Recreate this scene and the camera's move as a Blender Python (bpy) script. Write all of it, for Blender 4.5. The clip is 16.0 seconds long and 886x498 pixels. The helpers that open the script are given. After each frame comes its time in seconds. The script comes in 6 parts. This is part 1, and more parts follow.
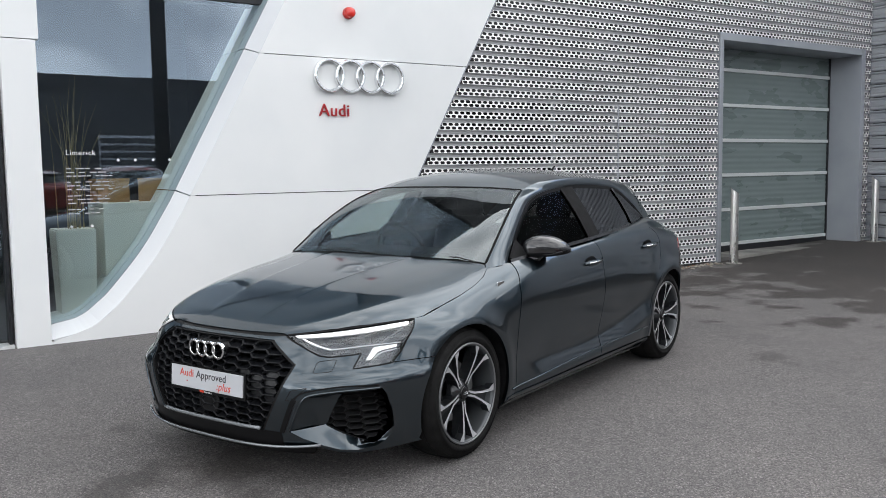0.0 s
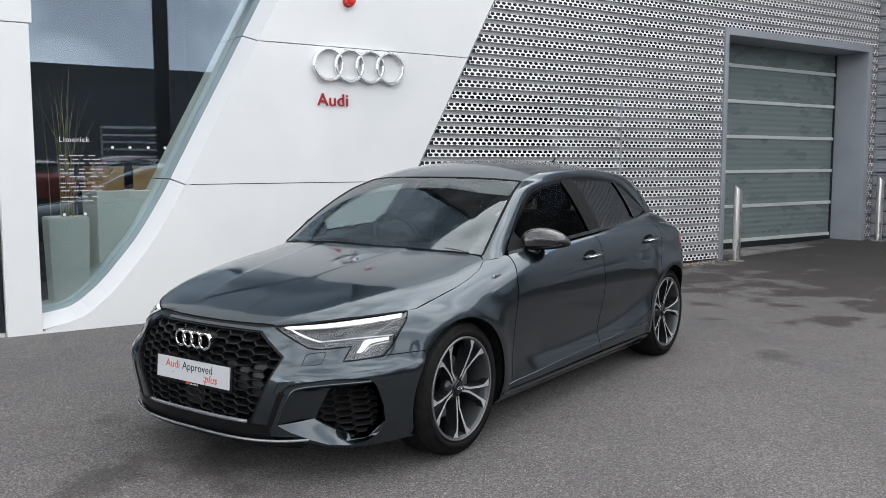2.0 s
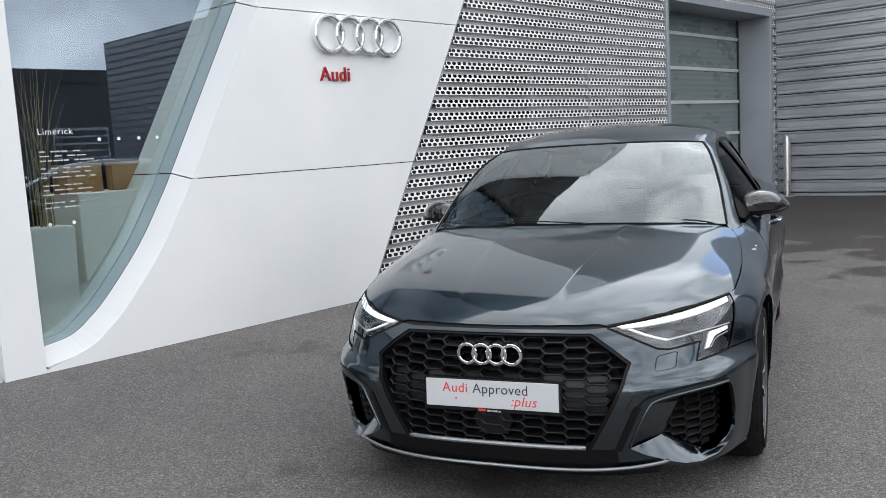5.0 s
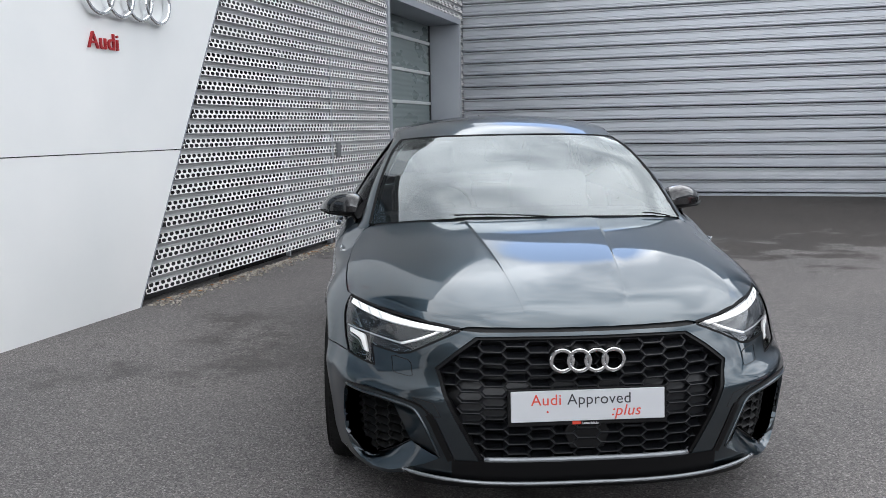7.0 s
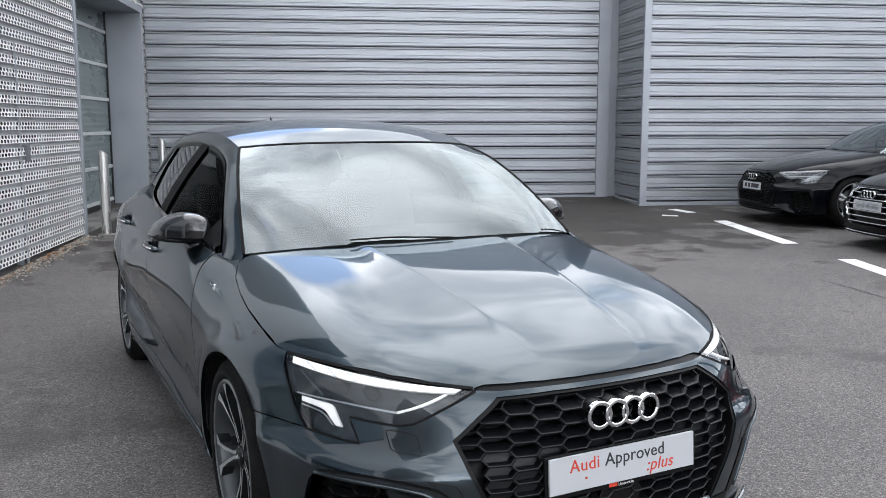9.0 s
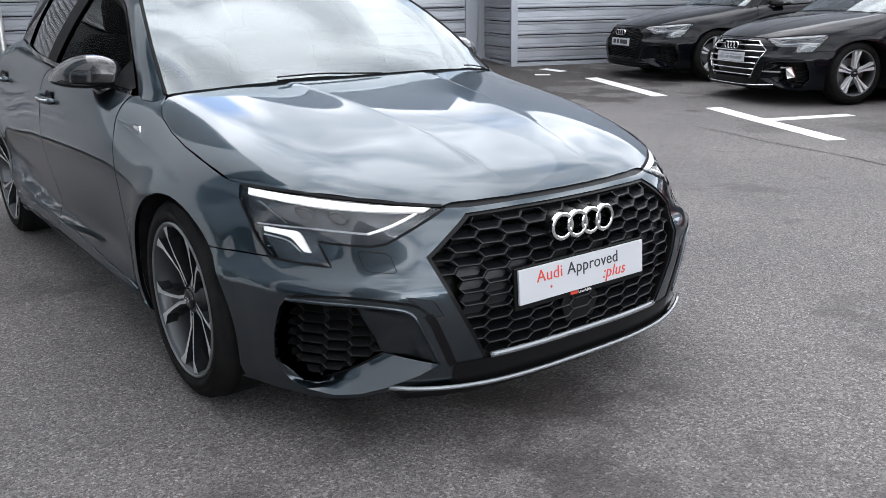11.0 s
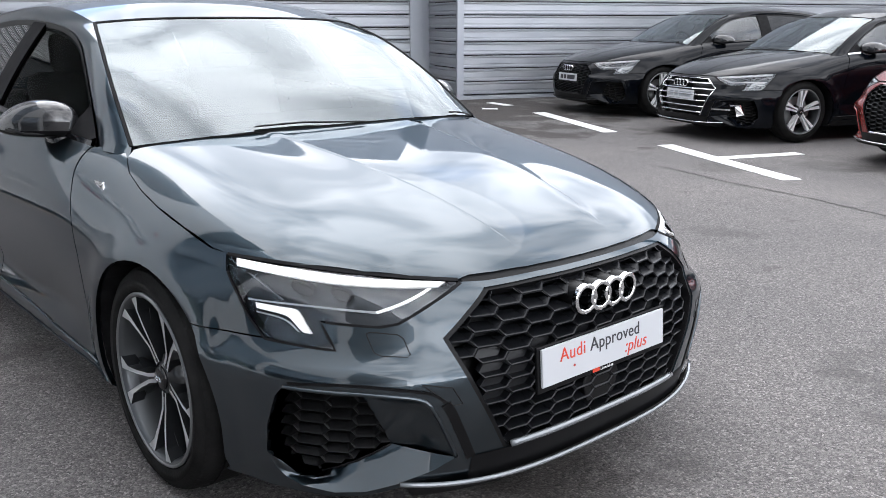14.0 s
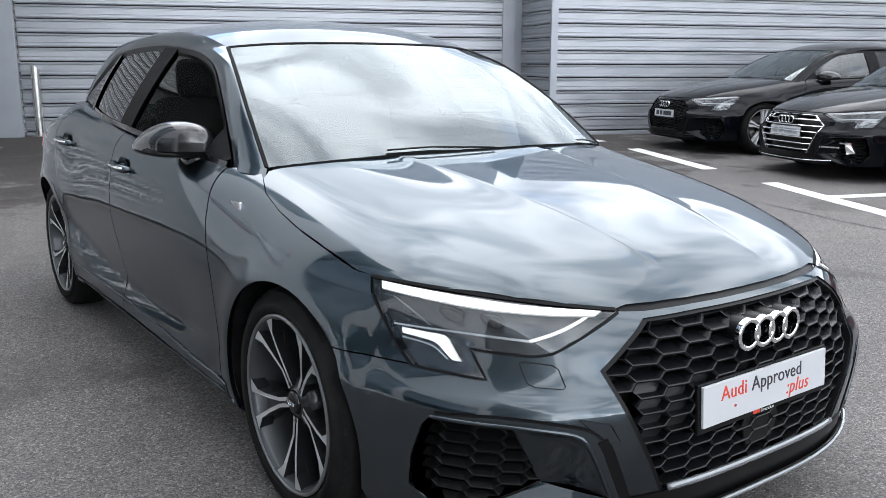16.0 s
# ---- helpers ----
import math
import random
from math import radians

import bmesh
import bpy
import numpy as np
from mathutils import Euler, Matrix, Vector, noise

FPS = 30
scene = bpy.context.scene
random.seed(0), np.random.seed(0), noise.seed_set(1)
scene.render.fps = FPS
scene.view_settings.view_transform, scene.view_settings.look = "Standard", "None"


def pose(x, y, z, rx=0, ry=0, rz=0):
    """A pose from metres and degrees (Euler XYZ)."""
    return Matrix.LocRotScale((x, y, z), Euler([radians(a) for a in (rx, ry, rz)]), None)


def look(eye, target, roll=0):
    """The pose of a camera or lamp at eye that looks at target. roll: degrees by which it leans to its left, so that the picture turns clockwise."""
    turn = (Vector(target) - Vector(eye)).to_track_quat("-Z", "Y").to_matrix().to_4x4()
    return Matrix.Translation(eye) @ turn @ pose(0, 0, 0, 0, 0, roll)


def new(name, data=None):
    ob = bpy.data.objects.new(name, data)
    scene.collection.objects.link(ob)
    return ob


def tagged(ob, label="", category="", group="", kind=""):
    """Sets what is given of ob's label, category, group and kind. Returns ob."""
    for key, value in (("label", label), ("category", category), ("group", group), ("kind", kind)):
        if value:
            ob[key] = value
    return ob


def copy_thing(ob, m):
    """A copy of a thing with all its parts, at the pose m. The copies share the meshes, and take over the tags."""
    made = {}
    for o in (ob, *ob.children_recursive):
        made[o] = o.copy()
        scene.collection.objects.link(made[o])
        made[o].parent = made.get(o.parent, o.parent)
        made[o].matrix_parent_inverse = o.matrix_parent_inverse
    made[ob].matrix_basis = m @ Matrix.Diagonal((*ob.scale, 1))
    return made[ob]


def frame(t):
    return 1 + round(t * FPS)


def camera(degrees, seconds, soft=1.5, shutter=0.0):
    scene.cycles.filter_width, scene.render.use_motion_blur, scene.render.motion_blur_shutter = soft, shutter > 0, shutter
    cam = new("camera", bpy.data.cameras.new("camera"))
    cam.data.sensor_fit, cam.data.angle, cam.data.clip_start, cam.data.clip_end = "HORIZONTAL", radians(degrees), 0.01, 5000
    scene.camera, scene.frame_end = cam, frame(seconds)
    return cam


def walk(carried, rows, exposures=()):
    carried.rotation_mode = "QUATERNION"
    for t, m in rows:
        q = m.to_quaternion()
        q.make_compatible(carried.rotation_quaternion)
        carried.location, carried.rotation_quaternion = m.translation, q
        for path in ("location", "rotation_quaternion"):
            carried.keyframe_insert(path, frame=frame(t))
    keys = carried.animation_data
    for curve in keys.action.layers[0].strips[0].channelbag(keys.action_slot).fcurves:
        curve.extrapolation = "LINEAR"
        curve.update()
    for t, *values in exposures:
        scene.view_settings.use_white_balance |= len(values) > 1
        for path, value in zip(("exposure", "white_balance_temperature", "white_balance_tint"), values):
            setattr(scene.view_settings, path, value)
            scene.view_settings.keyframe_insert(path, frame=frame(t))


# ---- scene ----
cam = camera(54.2, 16.0, soft=0.75)
PATH = [
    (0, (3.201, -3.472, 1.427), (2.05, -1.847, 1.241), -0.8),
    (0.5, (3.198, -3.469, 1.425), (2.05, -1.841, 1.24), -0.5),
    (1, (3.221, -3.444, 1.423), (2.074, -1.816, 1.24), -0.2),
    (1.5, (3.249, -3.374, 1.422), (2.102, -1.747, 1.232), -0.0),
    (2, (3.159, -3.358, 1.395), (2.005, -1.736, 1.198), -0.1),
    (2.5, (2.92, -3.482, 1.399), (1.76, -1.865, 1.199), -3.2),
    (3, (2.628, -3.54, 1.365), (1.479, -1.915, 1.166), -3.4),
    (3.5, (2.191, -3.547, 1.357), (1.084, -1.893, 1.157), -2.6),
    (4, (1.785, -3.682, 1.348), (0.754, -1.979, 1.151), -2.6),
    (4.2, (1.65, -3.726, 1.357), (0.687, -1.985, 1.151), -2.8),
    (6.3, (-0.125, -3.637, 1.349), (-0.494, -1.688, 1.094), -2.2),
    (6.5, (-0.292, -3.618, 1.341), (-0.54, -1.65, 1.086), -1.7),
    (7, (-0.608, -3.539, 1.349), (-0.497, -1.561, 1.072), -1.0),
    (7.5, (-0.869, -3.254, 1.343), (-0.44, -1.321, 1.061), -0.2),
    (8, (-1.129, -3.086, 1.332), (-0.51, -1.206, 1.046), 0.7),
    (8.5, (-1.34, -2.972, 1.363), (-0.535, -1.164, 1.075), 1.4),
    (9, (-1.49, -2.697, 1.385), (-0.592, -0.932, 1.102), -0.0),
    (9.5, (-1.673, -2.581, 1.388), (-0.691, -0.861, 1.11), -1.3),
    (10, (-1.843, -2.596, 1.297), (-0.728, -0.995, 0.857), -1.9),
    (10.2, (-1.858, -2.596, 1.264), (-0.731, -1.031, 0.734), -1.9),
    (12.3, (-1.5, -2.444, 1.219), (-0.361, -0.896, 0.664), 1.3),
    (12.5, (-1.518, -2.428, 1.215), (-0.403, -0.863, 0.662), 1.2),
    (13, (-1.554, -2.382, 1.188), (-0.495, -0.78, 0.628), 0.9),
    (13.5, (-1.635, -2.286, 1.224), (-0.497, -0.742, 0.657), 0.4),
    (14, (-1.741, -2.228, 1.285), (-0.474, -0.765, 0.782), 0.0),
    (14.5, (-1.806, -2.175, 1.287), (-0.54, -0.71, 0.787), 0.7),
    (15, (-1.894, -2.098, 1.33), (-0.75, -0.512, 0.915), 0.3),
    (15.5, (-1.912, -2.083, 1.324), (-0.84, -0.436, 0.954), -0.2),
    (16, (-1.83, -2.051, 1.236), (-0.689, -0.463, 0.815), 0.2),
]
walk(cam, [(t, look(eye, target, roll)) for t, eye, target, roll in PATH], [(0, 0.14, 6480, 10), (4.2, 0.14, 6460, 10), (6.5, 0.14, 6400, 10), (10, 0.4, 6320, 11), (12.5, 0.64, 6350, 12), (14.5, 0.68, 6350, 12), (16, 0.62, 6280, 10)])

# ---------------------------------------------------------------- world and light
world = bpy.data.worlds.new("sky")
scene.world = world
world.use_nodes = True
wn, wl = world.node_tree.nodes, world.node_tree.links
wn.clear()
w_out = wn.new("ShaderNodeOutputWorld")
w_mix = wn.new("ShaderNodeMixShader")
w_sky = wn.new("ShaderNodeTexSky")
w_sky.sky_type = "NISHITA"
w_sky.sun_disc = False
w_sky.sun_elevation = radians(58)
w_sky.sun_rotation = radians(12)
w_sky.dust_density = 0.2
w_sky.ozone_density = 3.0
w_bg = wn.new("ShaderNodeBackground")
w_bg.inputs["Strength"].default_value = 0.15
w_cloud = wn.new("ShaderNodeBackground")
w_noise = wn.new("ShaderNodeTexNoise")
w_noise.inputs["Scale"].default_value = 2.1
w_noise.inputs["Detail"].default_value = 6.0
w_noise.inputs["Roughness"].default_value = 0.48
w_noise.inputs["Distortion"].default_value = 0.4
w_cover = wn.new("ShaderNodeValToRGB")
w_cover.color_ramp.elements[0].position = 0.23
w_cover.color_ramp.elements[0].color = (0, 0, 0, 1)
w_cover.color_ramp.elements[1].position = 0.36
w_cover.color_ramp.elements[1].color = (1, 1, 1, 1)
w_puff = wn.new("ShaderNodeTexNoise")
w_puff.inputs["Scale"].default_value = 3.6
w_puff.inputs["Detail"].default_value = 5.0
w_puff.inputs["Roughness"].default_value = 0.5
w_puff.inputs["Distortion"].default_value = 0.7
w_shade = wn.new("ShaderNodeValToRGB")
w_shade.color_ramp.elements[0].position = 0.38
w_shade.color_ramp.elements[0].color = (1.38, 1.4, 1.43, 1)
w_shade.color_ramp.elements[1].position = 0.62
w_shade.color_ramp.elements[1].color = (0.5, 0.535, 0.585, 1)
# cloud light grows towards the veiled sun, as the clear sky's does
w_grey = wn.new("ShaderNodeRGBToBW")
w_gain = wn.new("ShaderNodeMath")
w_gain.operation = "MULTIPLY_ADD"
w_gain.inputs[1].default_value = 0.42
w_gain.inputs[2].default_value = 0.98
wl.new(w_sky.outputs["Color"], w_grey.inputs[0])
wl.new(w_grey.outputs[0], w_gain.inputs[0])
wl.new(w_gain.outputs[0], w_cloud.inputs["Strength"])
w_co = wn.new("ShaderNodeTexCoord")
w_rift = wn.new("ShaderNodeVectorMath")
w_rift.operation = "DISTANCE"
w_rift.inputs[1].default_value = (0.225, 0.86, 0.455)
w_fall = wn.new("ShaderNodeMapRange")
w_fall.interpolation_type = "SMOOTHSTEP"
w_fall.inputs["From Min"].default_value, w_fall.inputs["From Max"].default_value = 0.03, 0.21
w_fall.inputs["To Min"].default_value, w_fall.inputs["To Max"].default_value = 0.4, 0.0
w_thin = wn.new("ShaderNodeMath")
w_thin.operation = "SUBTRACT"
wl.new(w_co.outputs["Generated"], w_rift.inputs[0])
wl.new(w_rift.outputs["Value"], w_fall.inputs["Value"])
wl.new(w_noise.outputs["Fac"], w_thin.inputs[0])
wl.new(w_fall.outputs[0], w_thin.inputs[1])
wl.new(w_thin.outputs[0], w_cover.inputs["Fac"])
wl.new(w_puff.outputs["Fac"], w_shade.inputs["Fac"])
w_clear = wn.new("ShaderNodeHueSaturation")
w_clear.inputs["Saturation"].default_value = 1.0
w_clear.inputs["Value"].default_value = 2.1
wl.new(w_sky.outputs["Color"], w_clear.inputs["Color"])
wl.new(w_clear.outputs["Color"], w_bg.inputs["Color"])
wl.new(w_shade.outputs["Color"], w_cloud.inputs["Color"])
wl.new(w_cover.outputs["Color"], w_mix.inputs["Fac"])
wl.new(w_bg.outputs[0], w_mix.inputs[1])
wl.new(w_cloud.outputs[0], w_mix.inputs[2])
wl.new(w_mix.outputs[0], w_out.inputs["Surface"])

sun = new("sun", bpy.data.lights.new("sun", "SUN"))
sun.data.energy = 0.6
sun.data.angle = radians(75)
sun.data.color = (1.0, 0.96, 0.9)
# high over the back of the yard, behind thin cloud
sun.matrix_world = look((math.sin(radians(12)) * 0.53, math.cos(radians(12)) * 0.53, 0.848), (0, 0, 0))

# ---------------------------------------------------------------- materials


def shader(name, base, rough=0.5, metal=0.0, **more):
    """A principled material; more: any further input by its name with spaces as underscores."""
    mat = bpy.data.materials.new(name)
    mat.use_nodes = True
    b = mat.node_tree.nodes["Principled BSDF"]
    b.inputs["Base Color"].default_value = (*base, 1)
    b.inputs["Roughness"].default_value = rough
    b.inputs["Metallic"].default_value = metal
    for key, value in more.items():
        b.inputs[key.replace("_", " ")].default_value = value
    return mat


def vary(mat, a, b, scale, detail=4.0, low=0.35, high=0.65, stretch=(1, 1, 1), rough=None, bump=0.0, bump_scale=None):
    """Breaks a material's colour (and roughness, relief) up with noise at two scales, in object metres."""
    nt = mat.node_tree
    n, l = nt.nodes, nt.links
    p = n["Principled BSDF"]
    co = n.new("ShaderNodeTexCoord")
    mp = n.new("ShaderNodeMapping")
    mp.inputs["Scale"].default_value = stretch
    l.new(co.outputs["Object"], mp.inputs["Vector"])
    no = n.new("ShaderNodeTexNoise")
    no.inputs["Scale"].default_value = scale
    no.inputs["Detail"].default_value = detail
    l.new(mp.outputs[0], no.inputs["Vector"])
    ra = n.new("ShaderNodeValToRGB")
    ra.color_ramp.elements[0].position, ra.color_ramp.elements[1].position = low, high
    ra.color_ramp.elements[0].color, ra.color_ramp.elements[1].color = (*a, 1), (*b, 1)
    l.new(no.outputs["Fac"], ra.inputs["Fac"])
    l.new(ra.outputs["Color"], p.inputs["Base Color"])
    if rough:
        mr = n.new("ShaderNodeMapRange")
        mr.inputs["From Min"].default_value, mr.inputs["From Max"].default_value = low, high
        mr.inputs["To Min"].default_value, mr.inputs["To Max"].default_value = rough
        l.new(no.outputs["Fac"], mr.inputs["Value"])
        l.new(mr.outputs[0], p.inputs["Roughness"])
    if bump:
        nb = n.new("ShaderNodeTexNoise")
        nb.inputs["Scale"].default_value = bump_scale or scale * 6
        nb.inputs["Detail"].default_value = 3.0
        l.new(mp.outputs[0], nb.inputs["Vector"])
        bu = n.new("ShaderNodeBump")
        bu.inputs["Strength"].default_value = bump
        bu.inputs["Distance"].default_value = 0.01
        l.new(nb.outputs["Fac"], bu.inputs["Height"])
        l.new(bu.outputs[0], p.inputs["Normal"])
    return mat


def glass(name, tint, ior=1.5, rough=0.0, sheen=(0.95, 0.97, 1.0)):
    """Clear or tinted pane: looks through straight, mirrors by Fresnel."""
    mat = bpy.data.materials.new(name)
    mat.use_nodes = True
    n, l = mat.node_tree.nodes, mat.node_tree.links
    n.clear()
    out = n.new("ShaderNodeOutputMaterial")
    mix = n.new("ShaderNodeMixShader")
    tr = n.new("ShaderNodeBsdfTransparent")
    tr.inputs["Color"].default_value = (*tint, 1)
    gl = n.new("ShaderNodeBsdfGlossy")
    gl.inputs["Roughness"].default_value = rough
    gl.inputs["Color"].default_value = (*sheen, 1)
    fr = n.new("ShaderNodeFresnel")
    fr.inputs["IOR"].default_value = ior
    l.new(fr.outputs[0], mix.inputs["Fac"])
    l.new(tr.outputs[0], mix.inputs[1])
    l.new(gl.outputs[0], mix.inputs[2])
    l.new(mix.outputs[0], out.inputs["Surface"])
    return mat


def glow(name, colour, strength):
    mat = shader(name, colour, 0.3)
    b = mat.node_tree.nodes["Principled BSDF"]
    b.inputs["Emission Color"].default_value = (*colour, 1)
    b.inputs["Emission Strength"].default_value = strength
    return mat


M_WHITE = vary(shader("white_panel", (0.78, 0.79, 0.79), 0.35), (0.74, 0.755, 0.755), (0.81, 0.815, 0.81), 0.7, rough=(0.3, 0.42))
M_REVEAL = vary(shader("white_reveal", (0.7, 0.76, 0.73), 0.4), (0.66, 0.73, 0.7), (0.74, 0.8, 0.77), 1.1)
# the white wall's bevel faces off the light; this grey carries that shade
M_BEVEL = vary(shader("white_bevel_shaded", (0.62, 0.63, 0.64), 0.4), (0.59, 0.6, 0.615), (0.65, 0.66, 0.67), 0.8)
M_TEAL = vary(shader("teal_grey_return", (0.3, 0.38, 0.4), 0.35, 0.2), (0.28, 0.36, 0.38), (0.34, 0.42, 0.44), 1.2)
M_DARKFRAME = shader("dark_frame", (0.02, 0.021, 0.024), 0.35, 0.3)
M_PERF = vary(shader("perforated_aluminium", (0.86, 0.855, 0.845), 0.4, 0.1), (0.83, 0.825, 0.815), (0.92, 0.915, 0.905), 2.2, rough=(0.32, 0.48))
# recess shade between the ribs is put into this darker grey
M_VALLEY = vary(shader("shaded_valley_sheet", (0.4, 0.405, 0.41), 0.5, 0.2), (0.36, 0.365, 0.37), (0.46, 0.465, 0.47), 1.8)
M_LOUVRE = vary(shader("ribbed_aluminium", (0.38, 0.395, 0.425), 0.38, 0.5), (0.34, 0.357, 0.385), (0.42, 0.435, 0.463), 1.3, stretch=(1, 1, 5), rough=(0.3, 0.46))
M_TRIM = vary(shader("grey_flashing", (0.33, 0.35, 0.385), 0.42, 0.3), (0.31, 0.33, 0.365), (0.36, 0.38, 0.41), 1.5)
M_BACKING = vary(shader("dark_backing", (0.05, 0.05, 0.052), 0.8), (0.02, 0.02, 0.022), (0.1, 0.1, 0.105), 0.9, low=0.4, high=0.7)
# shade inside the ribbed walls' open joints, put into a near-black colour
M_JOINT = shader("joint_shade", (0.02, 0.02, 0.021), 0.8)
M_GLOSSDARK = shader("dark_window", (0.004, 0.004, 0.005), 0.2)
M_GLAZEDFAR = shader("dark_glazed_wall", (0.03, 0.036, 0.04), 0.08)
M_DOORPANEL = vary(shader("translucent_door_panel", (0.15, 0.188, 0.186), 0.3), (0.142, 0.178, 0.176), (0.16, 0.197, 0.194), 1.6, stretch=(1, 1, 3), rough=(0.25, 0.33))
M_ALU = shader("anodised_aluminium", (0.72, 0.74, 0.73), 0.4, 0.4)
M_STEEL = vary(shader("brushed_steel", (0.72, 0.7, 0.67), 0.28, 1.0), (0.68, 0.665, 0.64), (0.77, 0.755, 0.73), 3, stretch=(10, 10, 0.4), rough=(0.24, 0.32))
M_SIGNCHROME = shader("brushed_chrome", (0.86, 0.87, 0.88), 0.22, 1.0)
M_CHROME = shader("polished_chrome", (0.8, 0.81, 0.82), 0.08, 1.0)
M_RED = shader("red_letters", (0.36, 0.009, 0.014), 0.4)
M_REDLENS = shader("red_lens", (0.65, 0.03, 0.02), 0.2, Coat_Weight=0.6)
M_GLASS = glass("showroom_glass", (0.9, 0.96, 0.94), 2.5, sheen=(0.72, 0.86, 1.0))
M_LINE = vary(shader("road_paint", (0.7, 0.7, 0.68), 0.7), (0.5, 0.5, 0.49), (0.82, 0.82, 0.8), 9, low=0.3, high=0.5, bump=0.4, bump_scale=160)
M_PALE = vary(shader("pale_laminate", (0.85, 0.87, 0.8), 0.5), (0.8, 0.83, 0.76), (0.88, 0.9, 0.84), 1.0)
M_WOOD = vary(shader("tan_wood", (0.42, 0.25, 0.1), 0.5), (0.34, 0.19, 0.075), (0.5, 0.31, 0.14), 3, stretch=(8, 1, 1))
M_REED = vary(shader("dry_reed", (0.3, 0.24, 0.12), 0.7), (0.2, 0.16, 0.07), (0.42, 0.36, 0.2), 5)
M_DARKFLOOR = vary(shader("dark_tile", (0.05, 0.05, 0.052), 0.3), (0.04, 0.04, 0.043), (0.065, 0.065, 0.066), 1.4)
M_INK = shader("white_vinyl", (0.8, 0.8, 0.8), 0.5)
M_PRINT = shader("grey_vinyl", (0.5, 0.5, 0.5), 0.6)
M_GRAVEL = vary(shader("gravel", (0.25, 0.23, 0.2), 0.9), (0.12, 0.1, 0.08), (0.42, 0.39, 0.34), 40, low=0.3, high=0.7)
M_LEAF = vary(shader("fallen_leaf", (0.25, 0.1, 0.03), 0.8), (0.16, 0.07, 0.03), (0.38, 0.17, 0.05), 20)


def asphalt():
    """Worn tarmac: pale stone chips in dark binder, damp dark stains, faint seams."""
    mat = shader("worn_asphalt", (0.12, 0.115, 0.11), 0.85)
    nt = mat.node_tree
    n, l = nt.nodes, nt.links
    p = n["Principled BSDF"]
    co = n.new("ShaderNodeTexCoord")

    def noise_of(scale, detail, lo, hi, a, b, rough=0.6):
        t = n.new("ShaderNodeTexNoise")
        t.inputs["Scale"].default_value, t.inputs["Detail"].default_value, t.inputs["Roughness"].default_value = scale, detail, rough
        l.new(co.outputs["Object"], t.inputs["Vector"])
        r = n.new("ShaderNodeValToRGB")
        r.color_ramp.elements[0].position, r.color_ramp.elements[1].position = lo, hi
        r.color_ramp.elements[0].color, r.color_ramp.elements[1].color = (*a, 1), (*b, 1)
        l.new(t.outputs["Fac"], r.inputs["Fac"])
        return r, t

    def stones(scale, lo, mid, hi, bright):
        """Stone chips of one size: a cell each, of its own grey."""
        t = n.new("ShaderNodeTexVoronoi")
        t.inputs["Scale"].default_value = scale
        l.new(co.outputs["Object"], t.inputs["Vector"])
        sep = n.new("ShaderNodeSeparateColor")
        l.new(t.outputs["Color"], sep.inputs[0])
        r = n.new("ShaderNodeValToRGB")
        r.color_ramp.elements[0].position, r.color_ramp.elements[1].position = 0.0, 1.0
        r.color_ramp.elements[0].color, r.color_ramp.elements[1].color = (*lo, 1), (*bright, 1)
        for at, c in ((0.45, mid), (0.88, hi)):
            e = r.color_ramp.elements.new(at)
            e.color = (*c, 1)
        l.new(sep.outputs[0], r.inputs["Fac"])
        return r, t

    chips, chip_t = stones(150, (0.058, 0.0545, 0.0545), (0.118, 0.111, 0.111), (0.166, 0.156, 0.154), (0.27, 0.255, 0.25))
    fine, fine_t = stones(420, (0.6, 0.6, 0.6), (0.98, 0.98, 0.98), (1.2, 1.2, 1.2), (1.5, 1.5, 1.5))
    broad, _ = noise_of(0.55, 5, 0.3, 0.7, (0.78, 0.78, 0.78), (1.12, 1.1, 1.07))
    damp, damp_t = noise_of(0.42, 8, 0.565, 0.615, (1, 1, 1), (0.5, 0.485, 0.475), 0.68)
    spots, _ = noise_of(3.5, 5, 0.64, 0.72, (1, 1, 1), (0.68, 0.67, 0.66))

    def times(a, b):
        m = n.new("ShaderNodeMix")
        m.data_type, m.blend_type = "RGBA", "MULTIPLY"
        m.inputs["Factor"].default_value = 1.0
        l.new(a, m.inputs["A"])
        l.new(b, m.inputs["B"])
        return m.outputs["Result"]

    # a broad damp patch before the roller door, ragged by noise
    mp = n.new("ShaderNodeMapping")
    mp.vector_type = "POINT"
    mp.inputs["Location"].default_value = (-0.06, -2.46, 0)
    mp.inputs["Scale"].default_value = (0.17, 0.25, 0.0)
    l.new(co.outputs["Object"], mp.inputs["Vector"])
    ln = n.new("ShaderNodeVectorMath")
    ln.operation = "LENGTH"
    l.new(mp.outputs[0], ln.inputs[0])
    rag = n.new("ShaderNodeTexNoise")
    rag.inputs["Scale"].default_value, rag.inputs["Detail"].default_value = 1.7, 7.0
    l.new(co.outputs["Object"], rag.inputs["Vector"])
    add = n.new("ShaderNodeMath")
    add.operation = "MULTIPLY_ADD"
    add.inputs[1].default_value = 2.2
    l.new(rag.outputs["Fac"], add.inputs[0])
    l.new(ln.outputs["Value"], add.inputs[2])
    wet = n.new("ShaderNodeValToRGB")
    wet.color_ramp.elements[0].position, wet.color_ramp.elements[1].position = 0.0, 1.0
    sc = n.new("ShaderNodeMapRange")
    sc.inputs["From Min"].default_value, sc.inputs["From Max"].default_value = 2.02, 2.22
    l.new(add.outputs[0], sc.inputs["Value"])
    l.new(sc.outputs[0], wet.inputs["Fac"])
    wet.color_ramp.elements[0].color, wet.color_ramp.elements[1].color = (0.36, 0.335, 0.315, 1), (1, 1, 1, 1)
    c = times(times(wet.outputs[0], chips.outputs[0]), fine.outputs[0])
